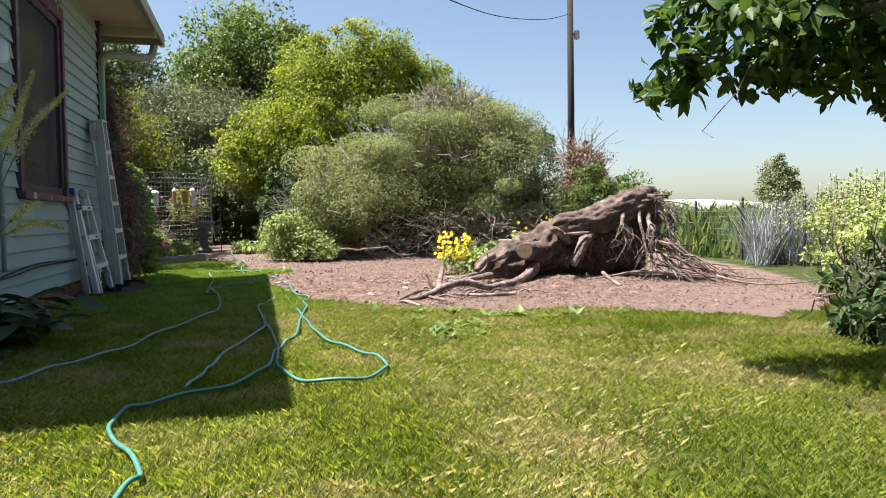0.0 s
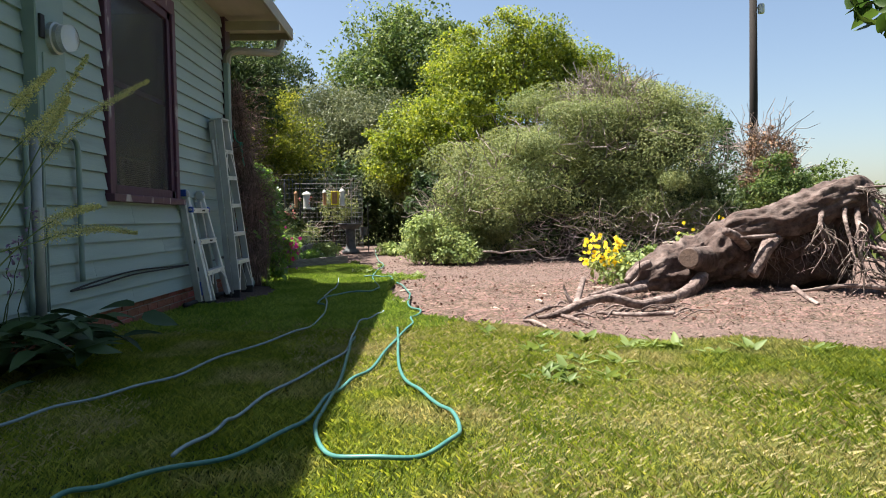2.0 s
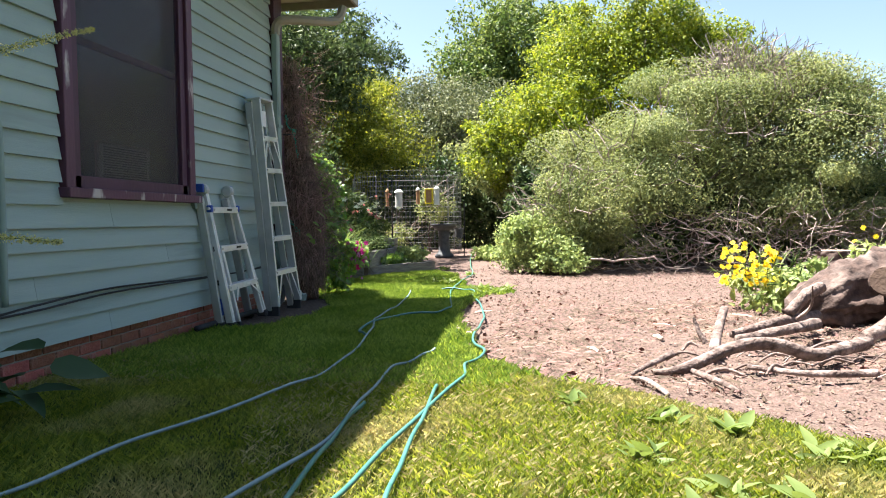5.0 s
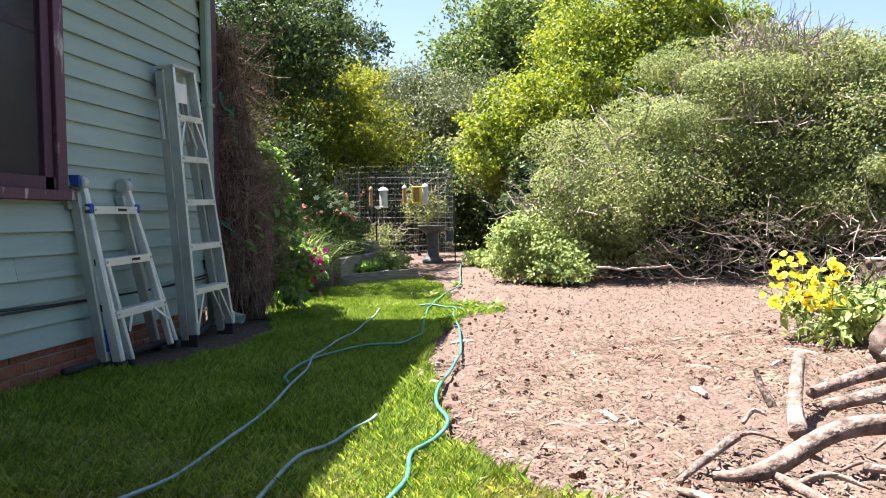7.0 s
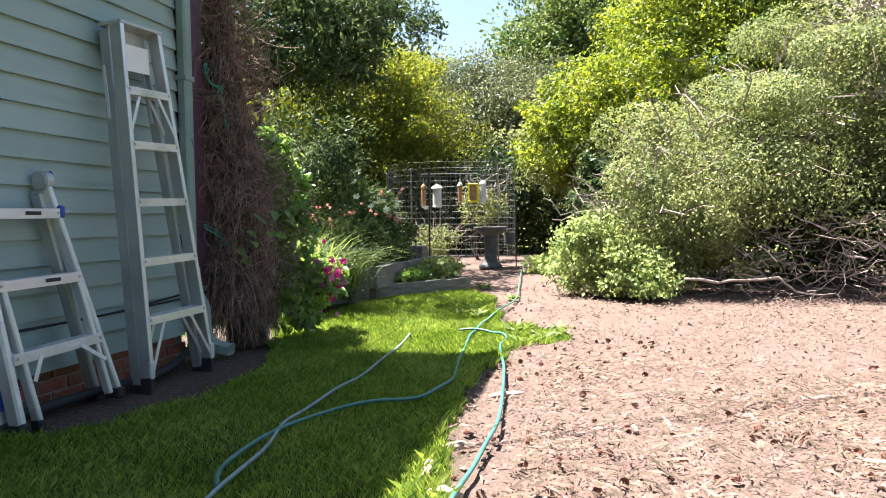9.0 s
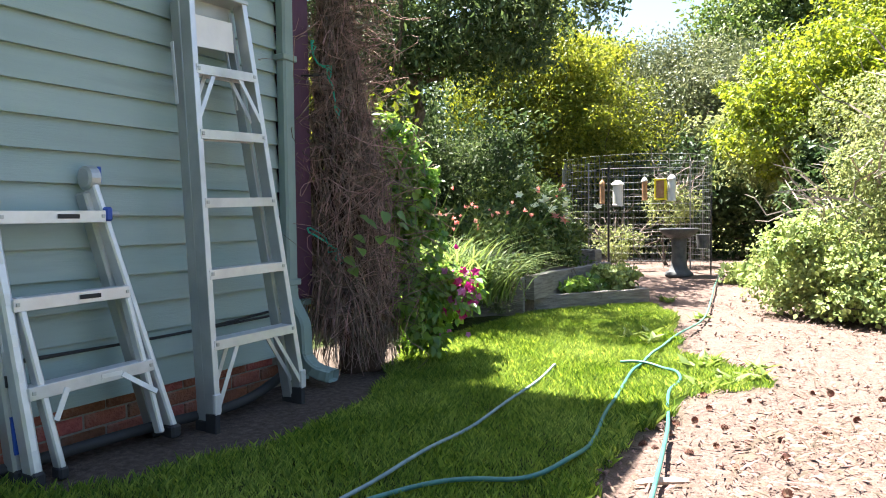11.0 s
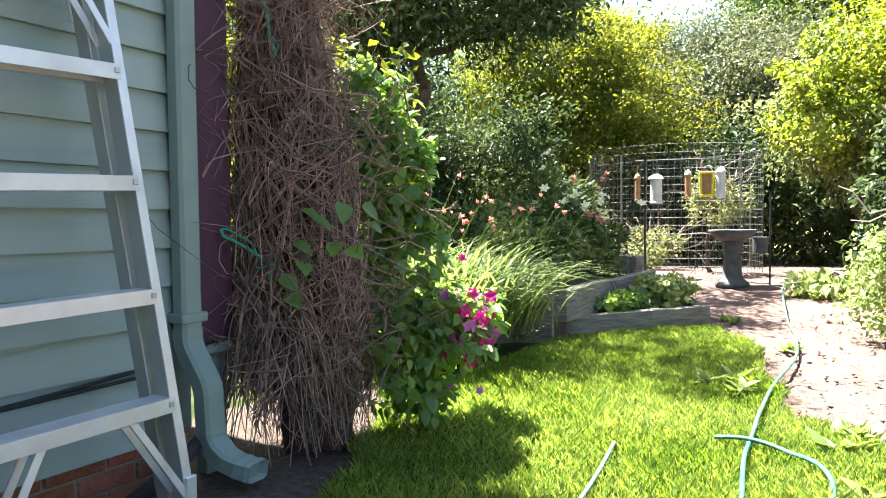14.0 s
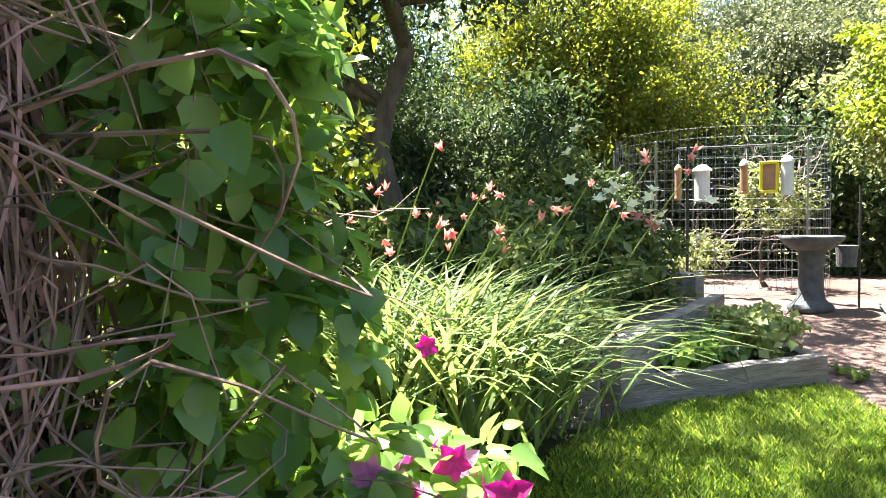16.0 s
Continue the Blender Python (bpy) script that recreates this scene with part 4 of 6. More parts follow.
tree("tree", "dark narrow-leaved tree with a leaning grey trunk", "tree", (-4.6, 15.2, 0), (-4.35, 14.8, 3.2), 0.13,
     [(-4.4, 14.6, 4.0, 1.9, 1.6, 1.1), (-5.6, 14.2, 3.3, 1.5, 1.3, 1.1), (-3.6, 15.4, 3.7, 1.2, 1.2, 0.9), (-6.3, 16.2, 2.9, 1.4, 1.2, 1.2), (-3.3, 16.0, 4.5, 1.0, 1.0, 0.6), (-3.0, 17.2, 4.3, 0.8, 0.8, 0.5), (-2.9, 13.2, 4.7, 0.8, 0.8, 0.4)], 56000, 0.1, L_DARK, clumps=70, width=0.38, inner=0.4, per=1)
tree("tree", "dark green tree filling the gap behind the house", "tree", (-8.5, 19, 0), (-8.5, 19, 4), 0.2,
     [(-8.5, 19, 4.2, 2.4, 2, 2.2), (-7.0, 20, 2.2, 2.2, 1.5, 1.8), (-9.5, 17, 2.5, 2, 2, 2)], 26000, 0.13, L_DARK, clumps=50)
tree("bush", "blue-green leafy shrub behind the flower bed", "bush", (-4.1, 16.6, 0), (-4.1, 16.6, 1.2), 0.05,
     [(-4.1, 16.4, 1.5, 0.9, 0.7, 0.9), (-4.9, 16.2, 1.1, 0.9, 0.7, 0.9), (-3.4, 17.0, 0.9, 0.7, 0.6, 0.7)], 12000, 0.11, L_DARK, clumps=40, width=0.3)
tree("bush", "grey-green sprawling hedge with dead twigs at its foot", "hedge", (3.6, 15.8, 0), (3.6, 15.8, 2.0), 0.12,
     [(3.2, 15.3, 1.85, 1.9, 1.3, 1.2), (1.9, 15.0, 1.35, 1.25, 1.0, 1.0), (4.9, 15.4, 2.0, 1.7, 1.3, 1.35), (5.95, 15.6, 1.75, 1.1, 1.2, 1.2), (4.2, 16.2, 2.6, 1.7, 1.2, 1.05), (1.2, 14.6, 0.8, 0.8, 0.7, 0.75)],
     200000, 0.047, L_GREY, clumps=15, spread=0.23, inner=0.07, bare=300, per=1)
tree("bush", "twiggy half-bare shrub rising over the hedge", "bush", (4.6, 16.4, 0), (4.6, 16.4, 2.6), 0.07,
     [(4.5, 16.2, 3.0, 1.0, 0.9, 0.85), (5.4, 16.2, 2.6, 0.9, 0.8, 0.8)], 7000, 0.06, L_GREY, clumps=40, bare=700)
tree("bush", "dark green shrub at the end of the hedge", "bush", (7.2, 17, 0), (7.2, 17, 1.6), 0.08,
     [(7.2, 17.4, 2.4, 0.8, 0.8, 1.0), (7.6, 16.8, 1.2, 1.1, 0.8, 1.1)], 14000, 0.08, L_DARK, clumps=40)
tree("bush", "reddish brown half-dead shrub at the hedge end", "bush", (7.9, 15.6, 0), (7.8, 15.5, 1.8), 0.05,
     [(7.75, 15.5, 2.1, 0.55, 0.5, 0.6), (7.85, 15.4, 1.5, 0.5, 0.5, 0.7)], 9000, 0.06, mat("dead_leaf", (0.2, 0.12, 0.06), (0.33, 0.2, 0.12), island=0.3), clumps=30, bare=150)
tree("bush", "low green shrub between hedge and fence", "bush", (8.6, 14.6, 0), (8.6, 14.6, 0.9), 0.04,
     [(8.5, 14.8, 0.95, 0.75, 0.6, 0.8), (7.7, 14.5, 1.05, 0.85, 0.6, 0.85), (9.3, 15.2, 1.0, 0.6, 0.5, 0.6)], 20000, 0.07, L_MID, clumps=40)
tree("bush", "pale green mallow-like bush at the hedge foot", "bush", (0.9, 14.0, 0), (0.9, 14.0, 0.4), 0.02,
     [(0.75, 14.2, 0.48, 0.48, 0.45, 0.45), (0.42, 14.4, 0.42, 0.34, 0.35, 0.42), (1.3, 13.7, 0.18, 0.26, 0.26, 0.2), (1.0, 14.0, 0.36, 0.4, 0.4, 0.36)], 14000, 0.05, L_PALE, clumps=60, width=0.8)
tree("bush", "low pale green plant on the soil by the hedge", "plant", (-0.15, 17.0, 0.05), (-0.15, 17.0, 0.2), 0.015,
     [(-0.15, 17.0, 0.17, 0.4, 0.35, 0.16)], 1400, 0.1, L_PALE, clumps=20, width=0.7)
tree("tree", "twisted dark tree beside the wire enclosure", "tree", (0.4, 20.5, 0.1), (0.0, 20.3, 1.8), 0.16,
     [(0.3, 20, 2.0, 1.1, 0.9, 0.8), (-0.4, 20.6, 2.6, 1.0, 0.9, 0.8), (1.3, 19.4, 1.9, 0.9, 0.9, 0.8)], 15000, 0.1, L_GREY, clumps=40, bare=70, per=2)
tree("tree", "dark green trees far behind the thicket", "tree", (-14, 34, 0), (-14, 34, 5), 0.3,
     [(-14, 34, 5.5, 4, 3, 3.5), (-9, 35, 4.5, 4, 3, 3.5), (-4, 36, 3.5, 4, 3, 3.0), (-18, 30, 4, 4, 3, 4)], 22000, 0.26, L_DARK, clumps=60)
tree("tree", "dark green trees far behind the thicket", "tree", (6, 30, 0), (6, 30, 2.4), 0.2,
     [(4, 30, 2.6, 3, 2, 2.6), (7.5, 27, 1.8, 2.5, 2, 1.9), (1, 27, 2, 2.5, 1.5, 2.2)], 18000, 0.18, L_DARK, clumps=50)
tree("tree", "lone round tree far across the field", "tree", (52.7, 60, 0), (52.7, 60, 3.5), 0.25,
     [(52.7, 60, 4.8, 1.7, 1.6, 1.7), (51.8, 60, 3.3, 1.3, 1.2, 1.3), (54, 60, 3.4, 1.2, 1.2, 1.2)], 7000, 0.25, L_SILV, clumps=40)

# overhanging tree by the path
ot_lobes = [(2.5, 3.05, 1.8, 0.36, 0.35, 0.3), (2.98, 3.0, 1.76, 0.42, 0.4, 0.36), (3.4, 2.9, 1.76, 0.45, 0.45, 0.46), (2.14, 3.1, 1.64, 0.2, 0.22, 0.2), (3.2, 2.8, 2.3, 0.8, 0.7, 0.4), (3.9, 2.6, 2.2, 0.7, 0.7, 0.6)]
ot = thing("tree", "leafy fruit tree with branches hanging over the lawn", "tree")
og = Geo()
og.tube(wiggle((5.6, 1.6, 0), (5.2, 1.8, 2.2), 8, 0.15), np.linspace(0.14, 0.09, 8), 9)
for e in ((3.3, 2.9, 2.0), (2.6, 3.0, 1.85), (2.1, 3.1, 1.66), (3.0, 3.0, 1.55), (3.9, 2.6, 2.5)):
    og.tube(wiggle((5.2, 1.8, 2.2), e, 10, 0.2), np.linspace(0.06, 0.006, 10), 6)
og.tube([(2.42, 2.95, 1.62), (2.3, 2.9, 1.46), (2.2, 2.9, 1.36), (2.1, 2.9, 1.26), (2.16, 2.9, 1.23)], [0.004, 0.003, 0.0025, 0.002, 0.0015], 5)
part("trunk", og, M_TRUNK, ot, smooth=True)
crown("crown", ot_lobes, 7500, 0.092, L_FRUIT, ot, clumps=26, spread=0.22, width=0.5, fine=True)
tree("tree", "broad leafy tree shading the lawn", "tree", (6.6, 0.2, 0), (6.4, 0.3, 2.2), 0.18, [(6.2, 0.8, 3.3, 1.9, 1.7, 1.2), (5.0, 1.6, 3.0, 1.2, 1.0, 0.8)], 9000, 0.12, L_MID, clumps=40)

# unseen trees added behind the walk's start, holding sky light off the lawn
for x, y, h in ((-9, -9, 6.5), (-3, -11, 7.0), (3.5, -10, 7.5), (9, -6, 7.0), (13, 0, 6.0), (14.5, -9, 8.0), (-14, -3, 6.5)):
    tree("tree", "unseen dark green tree added to hold sky light off the lawn", "tree", (x, y, 0), (x, y, h * 0.5), 0.22,
         [(x, y, h * 0.62, h * 0.36, h * 0.36, h * 0.38), (x + 1.8, y + 0.6, h * 0.4, h * 0.3, h * 0.3, h * 0.34), (x - 1.9, y - 0.3, h * 0.36, h * 0.28, h * 0.28, h * 0.32)], 9000, 0.3, L_DARK, clumps=50, group="trees around the lawn")

# shrubs by the lawn
nb = thing("bush", "dark broad-leaved shrub at the edge of the lawn", "bush")
part("stem", twigs(Geo(), [(3.85, 3.5, 0.3, 0.4, 0.4, 0.3)], 40, 0.3, 0.008), M_TRUNK, nb)
crown("leaves", [(4.1, 3.6, 0.25, 0.42, 0.45, 0.26), (4.7, 3.9, 0.35, 0.5, 0.5, 0.36), (3.8, 3.25, 0.18, 0.3, 0.3, 0.18)], 3000, 0.11, L_DARK, nb, clumps=40, width=0.42, fine=True)
tree("bush", "tall catmint-like bush with pale flower spikes", "bush", (5.0, 4.9, 0), (5.0, 4.9, 0.7), 0.02,
     [(5.75, 5.2, 0.62, 0.55, 0.6, 0.5), (6.3, 5.7, 0.8, 0.6, 0.6, 0.5), (5.3, 4.7, 0.45, 0.45, 0.45, 0.42), (6.6, 5.4, 0.6, 0.8, 0.7, 0.6)], 24000, 0.05, L_PALE, clumps=70, spread=0.15)
cs = Geo()
cl = []
for _ in range(90):
    x, y = rng.uniform(5.2, 6.9), rng.uniform(4.8, 6.2)
    z0 = 0.8 + 0.16 * (x - 5.3)
    e = (x + rng.normal() * 0.05, y + rng.normal() * 0.05, z0 + rng.uniform(0.1, 0.42))
    cs.tube([(x, y, 0.5), e], [0.004, 0.002], 3)
    for k in range(26):
        s = rng.random()
        cl.append((x + (e[0] - x) * s, y + (e[1] - y) * s, z0 - 0.1 + (e[2] - z0 + 0.1) * s))
sp = thing("plant", "pale flower spikes standing over the bush", "plant")
tagged(part("stem", cs, L_MID, sp), kind="stuff")
cl = np.array(cl)
V, F = leaf_arrays(cl, rng.normal(size=cl.shape), rng.normal(size=cl.shape), 0.03, 0.8)
sheet("flower", V, F, leaf_mat("pale_spike", (0.3, 0.31, 0.19), (0.44, 0.42, 0.3)), sp)


def blades(geo_v, geo_f, base, n, length, width, spread, arch, start=0):
    """Arching strap leaves round a base, as arrays."""
    segs = 6
    for _ in range(n):
        a = rng.uniform(0, 2 * np.pi)
        d = np.array((math.cos(a), math.sin(a), 0))
        s = np.array((-d[1], d[0], 0))
        ln = length * rng.uniform(0.6, 1.15)
        b = np.array(base) + np.array((*(rng.normal(size=2) * spread), 0))
        tilt = rng.uniform(0.05, 0.6)
        i0 = len(geo_v)
        for k in range(segs + 1):
            u = k / segs
            r = ln * (tilt * u + arch * u ** 2 * 0.5)
            z = ln * (u - arch * 0.62 * u ** 2.4)
            w = width * (1 - u ** 2.5) * (0.55 + 0.45 * min(1, u * 4)) * 0.5 + 0.0004
            c = b + d * r + np.array((0, 0, max(z, 0.01)))
            geo_v += [c - s * w, c + s * w + np.array((0, 0, w * 0.3))]
        for k in range(segs):
            geo_f.append((i0 + 2 * k, i0 + 2 * k + 1, i0 + 2 * k + 3, i0 + 2 * k + 2))


sv, sf = [], []
for _ in range(14):
    blades(sv, sf, (8.6 + rng.uniform(-0.5, 0.6), 9.8 + rng.uniform(-0.4, 0.4), 0), 60, rng.uniform(0.8, 1.35), 0.014, 0.1, 0.25)
og2 = thing("ornamental_grass", "tall blue-grey ornamental grass clump by the fence", "grass")
sheet("blades", sv, sf, L_BLUE, og2)

# ---- fence, pole, wire ----
fence = thing("wire_fence", "low wire garden fence on dark steel posts", "fence")
FP = [(10.6, 16.2), (9.7, 13.6), (8.9, 11.05), (8.6, 9.2), (8.5, 7.0)]
for x, y in FP:
    part("post", Geo().bar((x, y, -0.1), (x, y, 1.18), 0.035, 0.03).bar((x, y - 0.02, 0), (x, y - 0.02, 1.17), 0.006, 0.03, bev=0.001), M_BLACK, fence)
for (x, y), (x2, y2) in zip(FP, FP[1:]):
    wg = Geo()
    for k in range(9):
        wg.tube([(x, y, 0.1 + 0.12 * k), ((x + x2) / 2, (y + y2) / 2, 0.095 + 0.12 * k), (x2, y2, 0.1 + 0.12 * k)], 0.0035, 3)
    for k in range(16):
        u = (k + 0.5) / 16
        wg.tube([(x + (x2 - x) * u, y + (y2 - y) * u, 0.1), (x + (x2 - x) * u, y + (y2 - y) * u, 1.06)], 0.0025, 3)
    part("mesh", wg, M_WIRE, fence)
up_ = thing("utility_pole", "dark wooden utility pole with a small transformer", "utility pole")
part("pole", Geo().tube([(12.1, 25, 0), (12.1, 25, 5), (12.05, 25, 10.6)], [0.15, 0.135, 0.115], 12), M_POLE, up_, smooth=True)
part("bracket", Geo().box((12.25, 25, 8.05), (0.3, 0.05, 0.05)), M_GREYPIPE, up_)
part("transformer", Geo().lathe((12.33, 24.95, 7.85), [(0.0, 0), (0.1, 0), (0.11, 0.03), (0.11, 0.28), (0.08, 0.33), (0.0, 0.33)], 14), M_GREYPIPE, up_, "small grey can")
wr = thing("power_line", "thin black power line sagging from the pole to the house", "cable")
part("wire", Geo().tube(spline([(12.1, 25, 8.85), (9.9, 22.6, 7.8), (7.1, 19.8, 6.95), (3.77, 14.5, 5.7), (1.5, 11.2, 5.1), (-3.5, 8.0, 4.95)], 50), 0.014, 5), M_BLACK, wr)

tree("bush", "row of tall green garden plants beyond the fence", "plant", (11, 13, 0), (11, 13, 0.4), 0.02,
     [(11.6, 15.6, 0.45, 0.8, 0.7, 0.5), (12.6, 13.2, 0.5, 0.9, 0.7, 0.55), (11.0, 11.6, 0.4, 0.8, 0.6, 0.45), (14.2, 17, 0.55, 1.2, 0.8, 0.6), (10.4, 13.8, 0.35, 0.6, 0.5, 0.4), (10.3, 9.2, 0.4, 0.9, 0.7, 0.45), (16.5, 15, 0.6, 1.4, 0.8, 0.6), (19, 19, 0.7, 2, 1, 0.7)], 26000, 0.09, L_MID, clumps=40, width=0.4)
tree("hedge", "distant green hedge line across the field", "hedge", (40, 48, 0), (40, 48, 1), 0.1,
     [(32, 50, 0.9, 3, 1, 1.0), (38, 48, 0.8, 3, 1, 0.9), (44, 45, 1.0, 3, 1, 1.1), (50, 42, 0.9, 3, 1, 1.0), (57, 38, 1.0, 3, 1, 1.1), (26, 52, 0.9, 3, 1, 1.0)], 14000, 0.25, L_MID, clumps=40)

# far hills
hv, hf = [], []
for k in range(80):
    a = radians(-10 + 110 * k / 79)
    h = 14 + 5 * math.sin(k * 0.23) + 3 * math.sin(k * 0.61 + 1)
    hv += [(900 * math.sin(a), 900 * math.cos(a), -3), (900 * math.sin(a), 900 * math.cos(a), h), (1300 * math.sin(a), 1300 * math.cos(a), -3)]
for k in range(79):
    hf += [(3 * k, 3 * k + 3, 3 * k + 4, 3 * k + 1), (3 * k + 1, 3 * k + 4, 3 * k + 5, 3 * k + 2)]
hl = sheet("backdrop", hv, hf, mat("hazy_hill", (0.2, 0.23, 0.2), (0.28, 0.29, 0.25), scale=0.02), smooth=True)
tagged(hl, "low hazy hills on the horizon", "hills", kind="structure")

# ---- uprooted stump ----
st = thing("tree_stump", "uprooted weathered tree stump with tangled roots lying on soil", "stump")


def log(geo, pts, rad, k=22, n=40, rough=0.12, grain=0.0):
    """A rough log along pts; grain: depth of the furrows that run along it."""
    P = spline(pts, n)
    R = spline([(r, 0, 0) for r in rad], n)[:, 0]
    T = unit(np.gradient(P, axis=0))
    X = unit(np.cross(T, np.array((0.1, 0.2, 0.97))))
    Y = np.cross(T, X)
    a = np.linspace(0, 2 * np.pi, k, endpoint=False)
    ph = rng.uniform(0, 6, 4)
    u = np.arange(n)[:, None] * 0.35 * 40 / n
    bump = 1 + rough * (np.sin(3 * a + ph[0] + 0.5 * np.sin(u + ph[3])) * 0.6 + np.sin(5 * a + u + ph[1]) * 0.5 + np.sin(8 * a - u * 1.7 + ph[2]) * 0.4 + rng.normal(size=(n, k)) * 0.12)
    if k > 20:
        seed = Vector(rng.uniform(0, 50, 3))
        run = np.concatenate([[0], np.cumsum(np.linalg.norm(np.diff(P, axis=0), axis=1))])
        coarse = np.array([[noise.fractal(Vector(P[i]) * 4 + Vector((math.cos(t), math.sin(t), 0)) * 1.6 + seed, 1.0, 2.0, 3) for t in a] for i in range(n)])
        furrow = np.array([[1 - 2 * abs(noise.noise(Vector((run[i] * 3.0, math.cos(t + 0.6 * run[i]) * 3.4, math.sin(t + 0.6 * run[i]) * 3.4)) + seed)) - 0.7 * abs(noise.noise(Vector((run[i] * 7.0, math.cos(t) * 8, math.sin(t) * 8)) + seed)) for t in a] for i in range(n)])
        bump = bump + 0.2 * coarse + grain * furrow
    V = P[:, None] + (R[:, None] * bump)[..., None] * (np.cos(a)[None, :, None] * X[:, None] + np.sin(a)[None, :, None] * Y[:, None])
    F = [(i * k + j, i * k + (j + 1) % k, (i + 1) * k + (j + 1) % k, (i + 1) * k + j) for i in range(n - 1) for j in range(k)]
    F += [tuple(range(k))[::-1], tuple(range((n - 1) * k, n * k))]
    return geo.add(V, F)


part("trunk", log(Geo(), [(2.78, 8.45, 0.14), (2.95, 8.5, 0.19), (3.25, 8.6, 0.25), (3.6, 8.7, 0.31), (4.05, 8.75, 0.46), (4.57, 8.7, 0.58), (5.0, 8.6, 0.72), (5.25, 8.5, 0.84), (5.36, 8.4, 0.93)],
                  [0.1, 0.17, 0.24, 0.27, 0.33, 0.36, 0.36, 0.27, 0.14], k=72, n=150, rough=0.07, grain=0.2), M_BARK, st, smooth=True)
part("burl", log(Geo(), [(3.86, 8.47, 0.68), (3.96, 8.42, 0.73), (4.3, 8.34, 0.78), (4.65, 8.28, 0.9), (4.95, 8.25, 1.02), (5.2, 8.25, 1.08), (5.3, 8.22, 1.1)],
                 [0.08, 0.14, 0.16, 0.18, 0.18, 0.14, 0.07], k=56, n=100, rough=0.08, grain=0.24), M_BARK, st, "pale weathered upper limb of the stump", smooth=True)
stub = part("stub", log(Geo(), [(3.62, 8.5, 0.37), (3.4, 8.25, 0.41), (3.29, 8.13, 0.42)], [0.16, 0.12, 0.112], n=16, k=18, rough=0.05), M_BARK, st, smooth=True)
part("cut_face", log(Geo(), [(3.29, 8.128, 0.42), (3.284, 8.12, 0.421)], [0.1, 0.098], n=4, rough=0.02, k=18), M_CUT, stub, "grey sawn face")
for p0, r0, m in (([(3.98, 8.32, 0.52), (3.78, 8.12, 0.64), (3.6, 7.97, 0.7)], 0.05, 12), ([(4.3, 8.3, 0.62), (4.12, 8.15, 0.5), (4.0, 8.08, 0.34), (3.92, 8.05, 0.24)], 0.075, 16),
                  ([(4.2, 8.12, 0.64), (3.95, 8.1, 0.63), (3.72, 8.08, 0.62)], 0.02, 10), ([(3.5, 8.3, 0.2), (3.3, 8.05, 0.12), (3.05, 7.85, 0.05)], 0.07, 14)):
    part("limb", log(Geo(), p0, [r0, r0 * 0.95] + [r0 * 0.75] * (len(p0) - 2), k=14, n=m, rough=0.14), M_ROOT, st, smooth=True)


def fork(pts, r0, depth):
    """A root along pts that splits into thinner ones on the way down."""
    g7.tube(spline(wiggle_on(pts, 0.03), 16), np.linspace(r0, r0 * 0.35, 16) * (1 + 0.15 * rng.normal(size=16)).clip(0.75, 1.3), 8)
    if depth == 0:
        return
    q = spline(pts, 12)
    for _ in range(5 if depth > 1 else 2):
        i = int(rng.integers(3, 10))
        ln = rng.uniform(0.18, 0.5) * (1.0 if depth > 1 else 0.7)
        d = unit(q[i + 1] - q[i]) + np.array((rng.normal() * 0.55, -0.15 + rng.normal() * 0.3, -0.45 + rng.normal() * 0.35))
        e = q[i] + unit(d) * ln
        mid = q[i] + unit(d) * ln * 0.5 + np.array((rng.normal() * 0.04, -0.03, 0.05))
        e[2], mid[2] = max(e[2], 0.03), max(mid[2], 0.03)
        fork([q[i], mid, e], r0 * 0.5 * (1 - 0.5 * i / 12), depth - 1)


def wiggle_on(pts, amp):
    p = np.asarray(pts, float)
    return p + rng.normal(size=p.shape) * amp * np.linspace(0.2, 1, len(p))[:, None]


MAIN_ROOTS = [([(4.75, 8.2, 0.93), (4.6, 8.0, 0.78), (4.58, 7.9, 0.56), (4.74, 7.85, 0.38)], 0.065), ([(4.95, 8.15, 0.96), (4.86, 7.95, 0.78), (4.84, 7.85, 0.52), (4.8, 7.8, 0.3)], 0.06),
              ([(5.06, 8.15, 0.96), (4.98, 7.95, 0.75), (4.97, 7.85, 0.45), (5.02, 7.78, 0.14)], 0.075), ([(5.18, 8.15, 1.0), (5.2, 7.97, 0.8), (5.32, 7.82, 0.44), (5.6, 7.7, 0.18), (5.9, 7.6, 0.03)], 0.07),
              ([(5.22, 8.2, 0.98), (5.34, 8.05, 0.82), (5.36, 8.0, 0.66)], 0.08), ([(5.18, 8.15, 0.74), (5.28, 7.95, 0.52), (5.5, 7.82, 0.46)], 0.05), ([(5.2, 8.2, 0.6), (5.4, 7.95, 0.3), (5.7, 7.75, 0.06)], 0.05),
              ([(5.1, 8.2, 0.6), (5.15, 7.95, 0.36), (5.2, 7.6, 0.05)], 0.045), ([(4.9, 8.25, 1.1), (5.1, 8.1, 1.14), (5.3, 8.05, 1.12)], 0.05), ([(5.15, 8.25, 1.05), (5.3, 8.15, 1.0), (5.4, 8.1, 0.9)], 0.06)]
for pts, r0 in MAIN_ROOTS:
    g7 = Geo()
    fork(pts, r0 * 0.46, 2)
    part("root", g7, M_ROOT, st, "pale broken root splitting towards the soil", smooth=True)
hair = Geo()
for k in range(70):
    x = rng.uniform(4.05, 5.15)
    s0 = np.array((x, 8.25 + rng.normal() * 0.05, 0.42 + 0.3 * (x - 4.05) + rng.uniform(0.0, 0.15)))
    e = s0 + np.array((rng.normal() * 0.12, -0.06 + rng.normal() * 0.06, -rng.uniform(0.15, 0.5)))
    e[2] = max(e[2], 0.04)
    hair.tube(wiggle(s0, e, 7, 0.09), np.linspace(rng.uniform(0.003, 0.011), 0.0015, 7), 4)
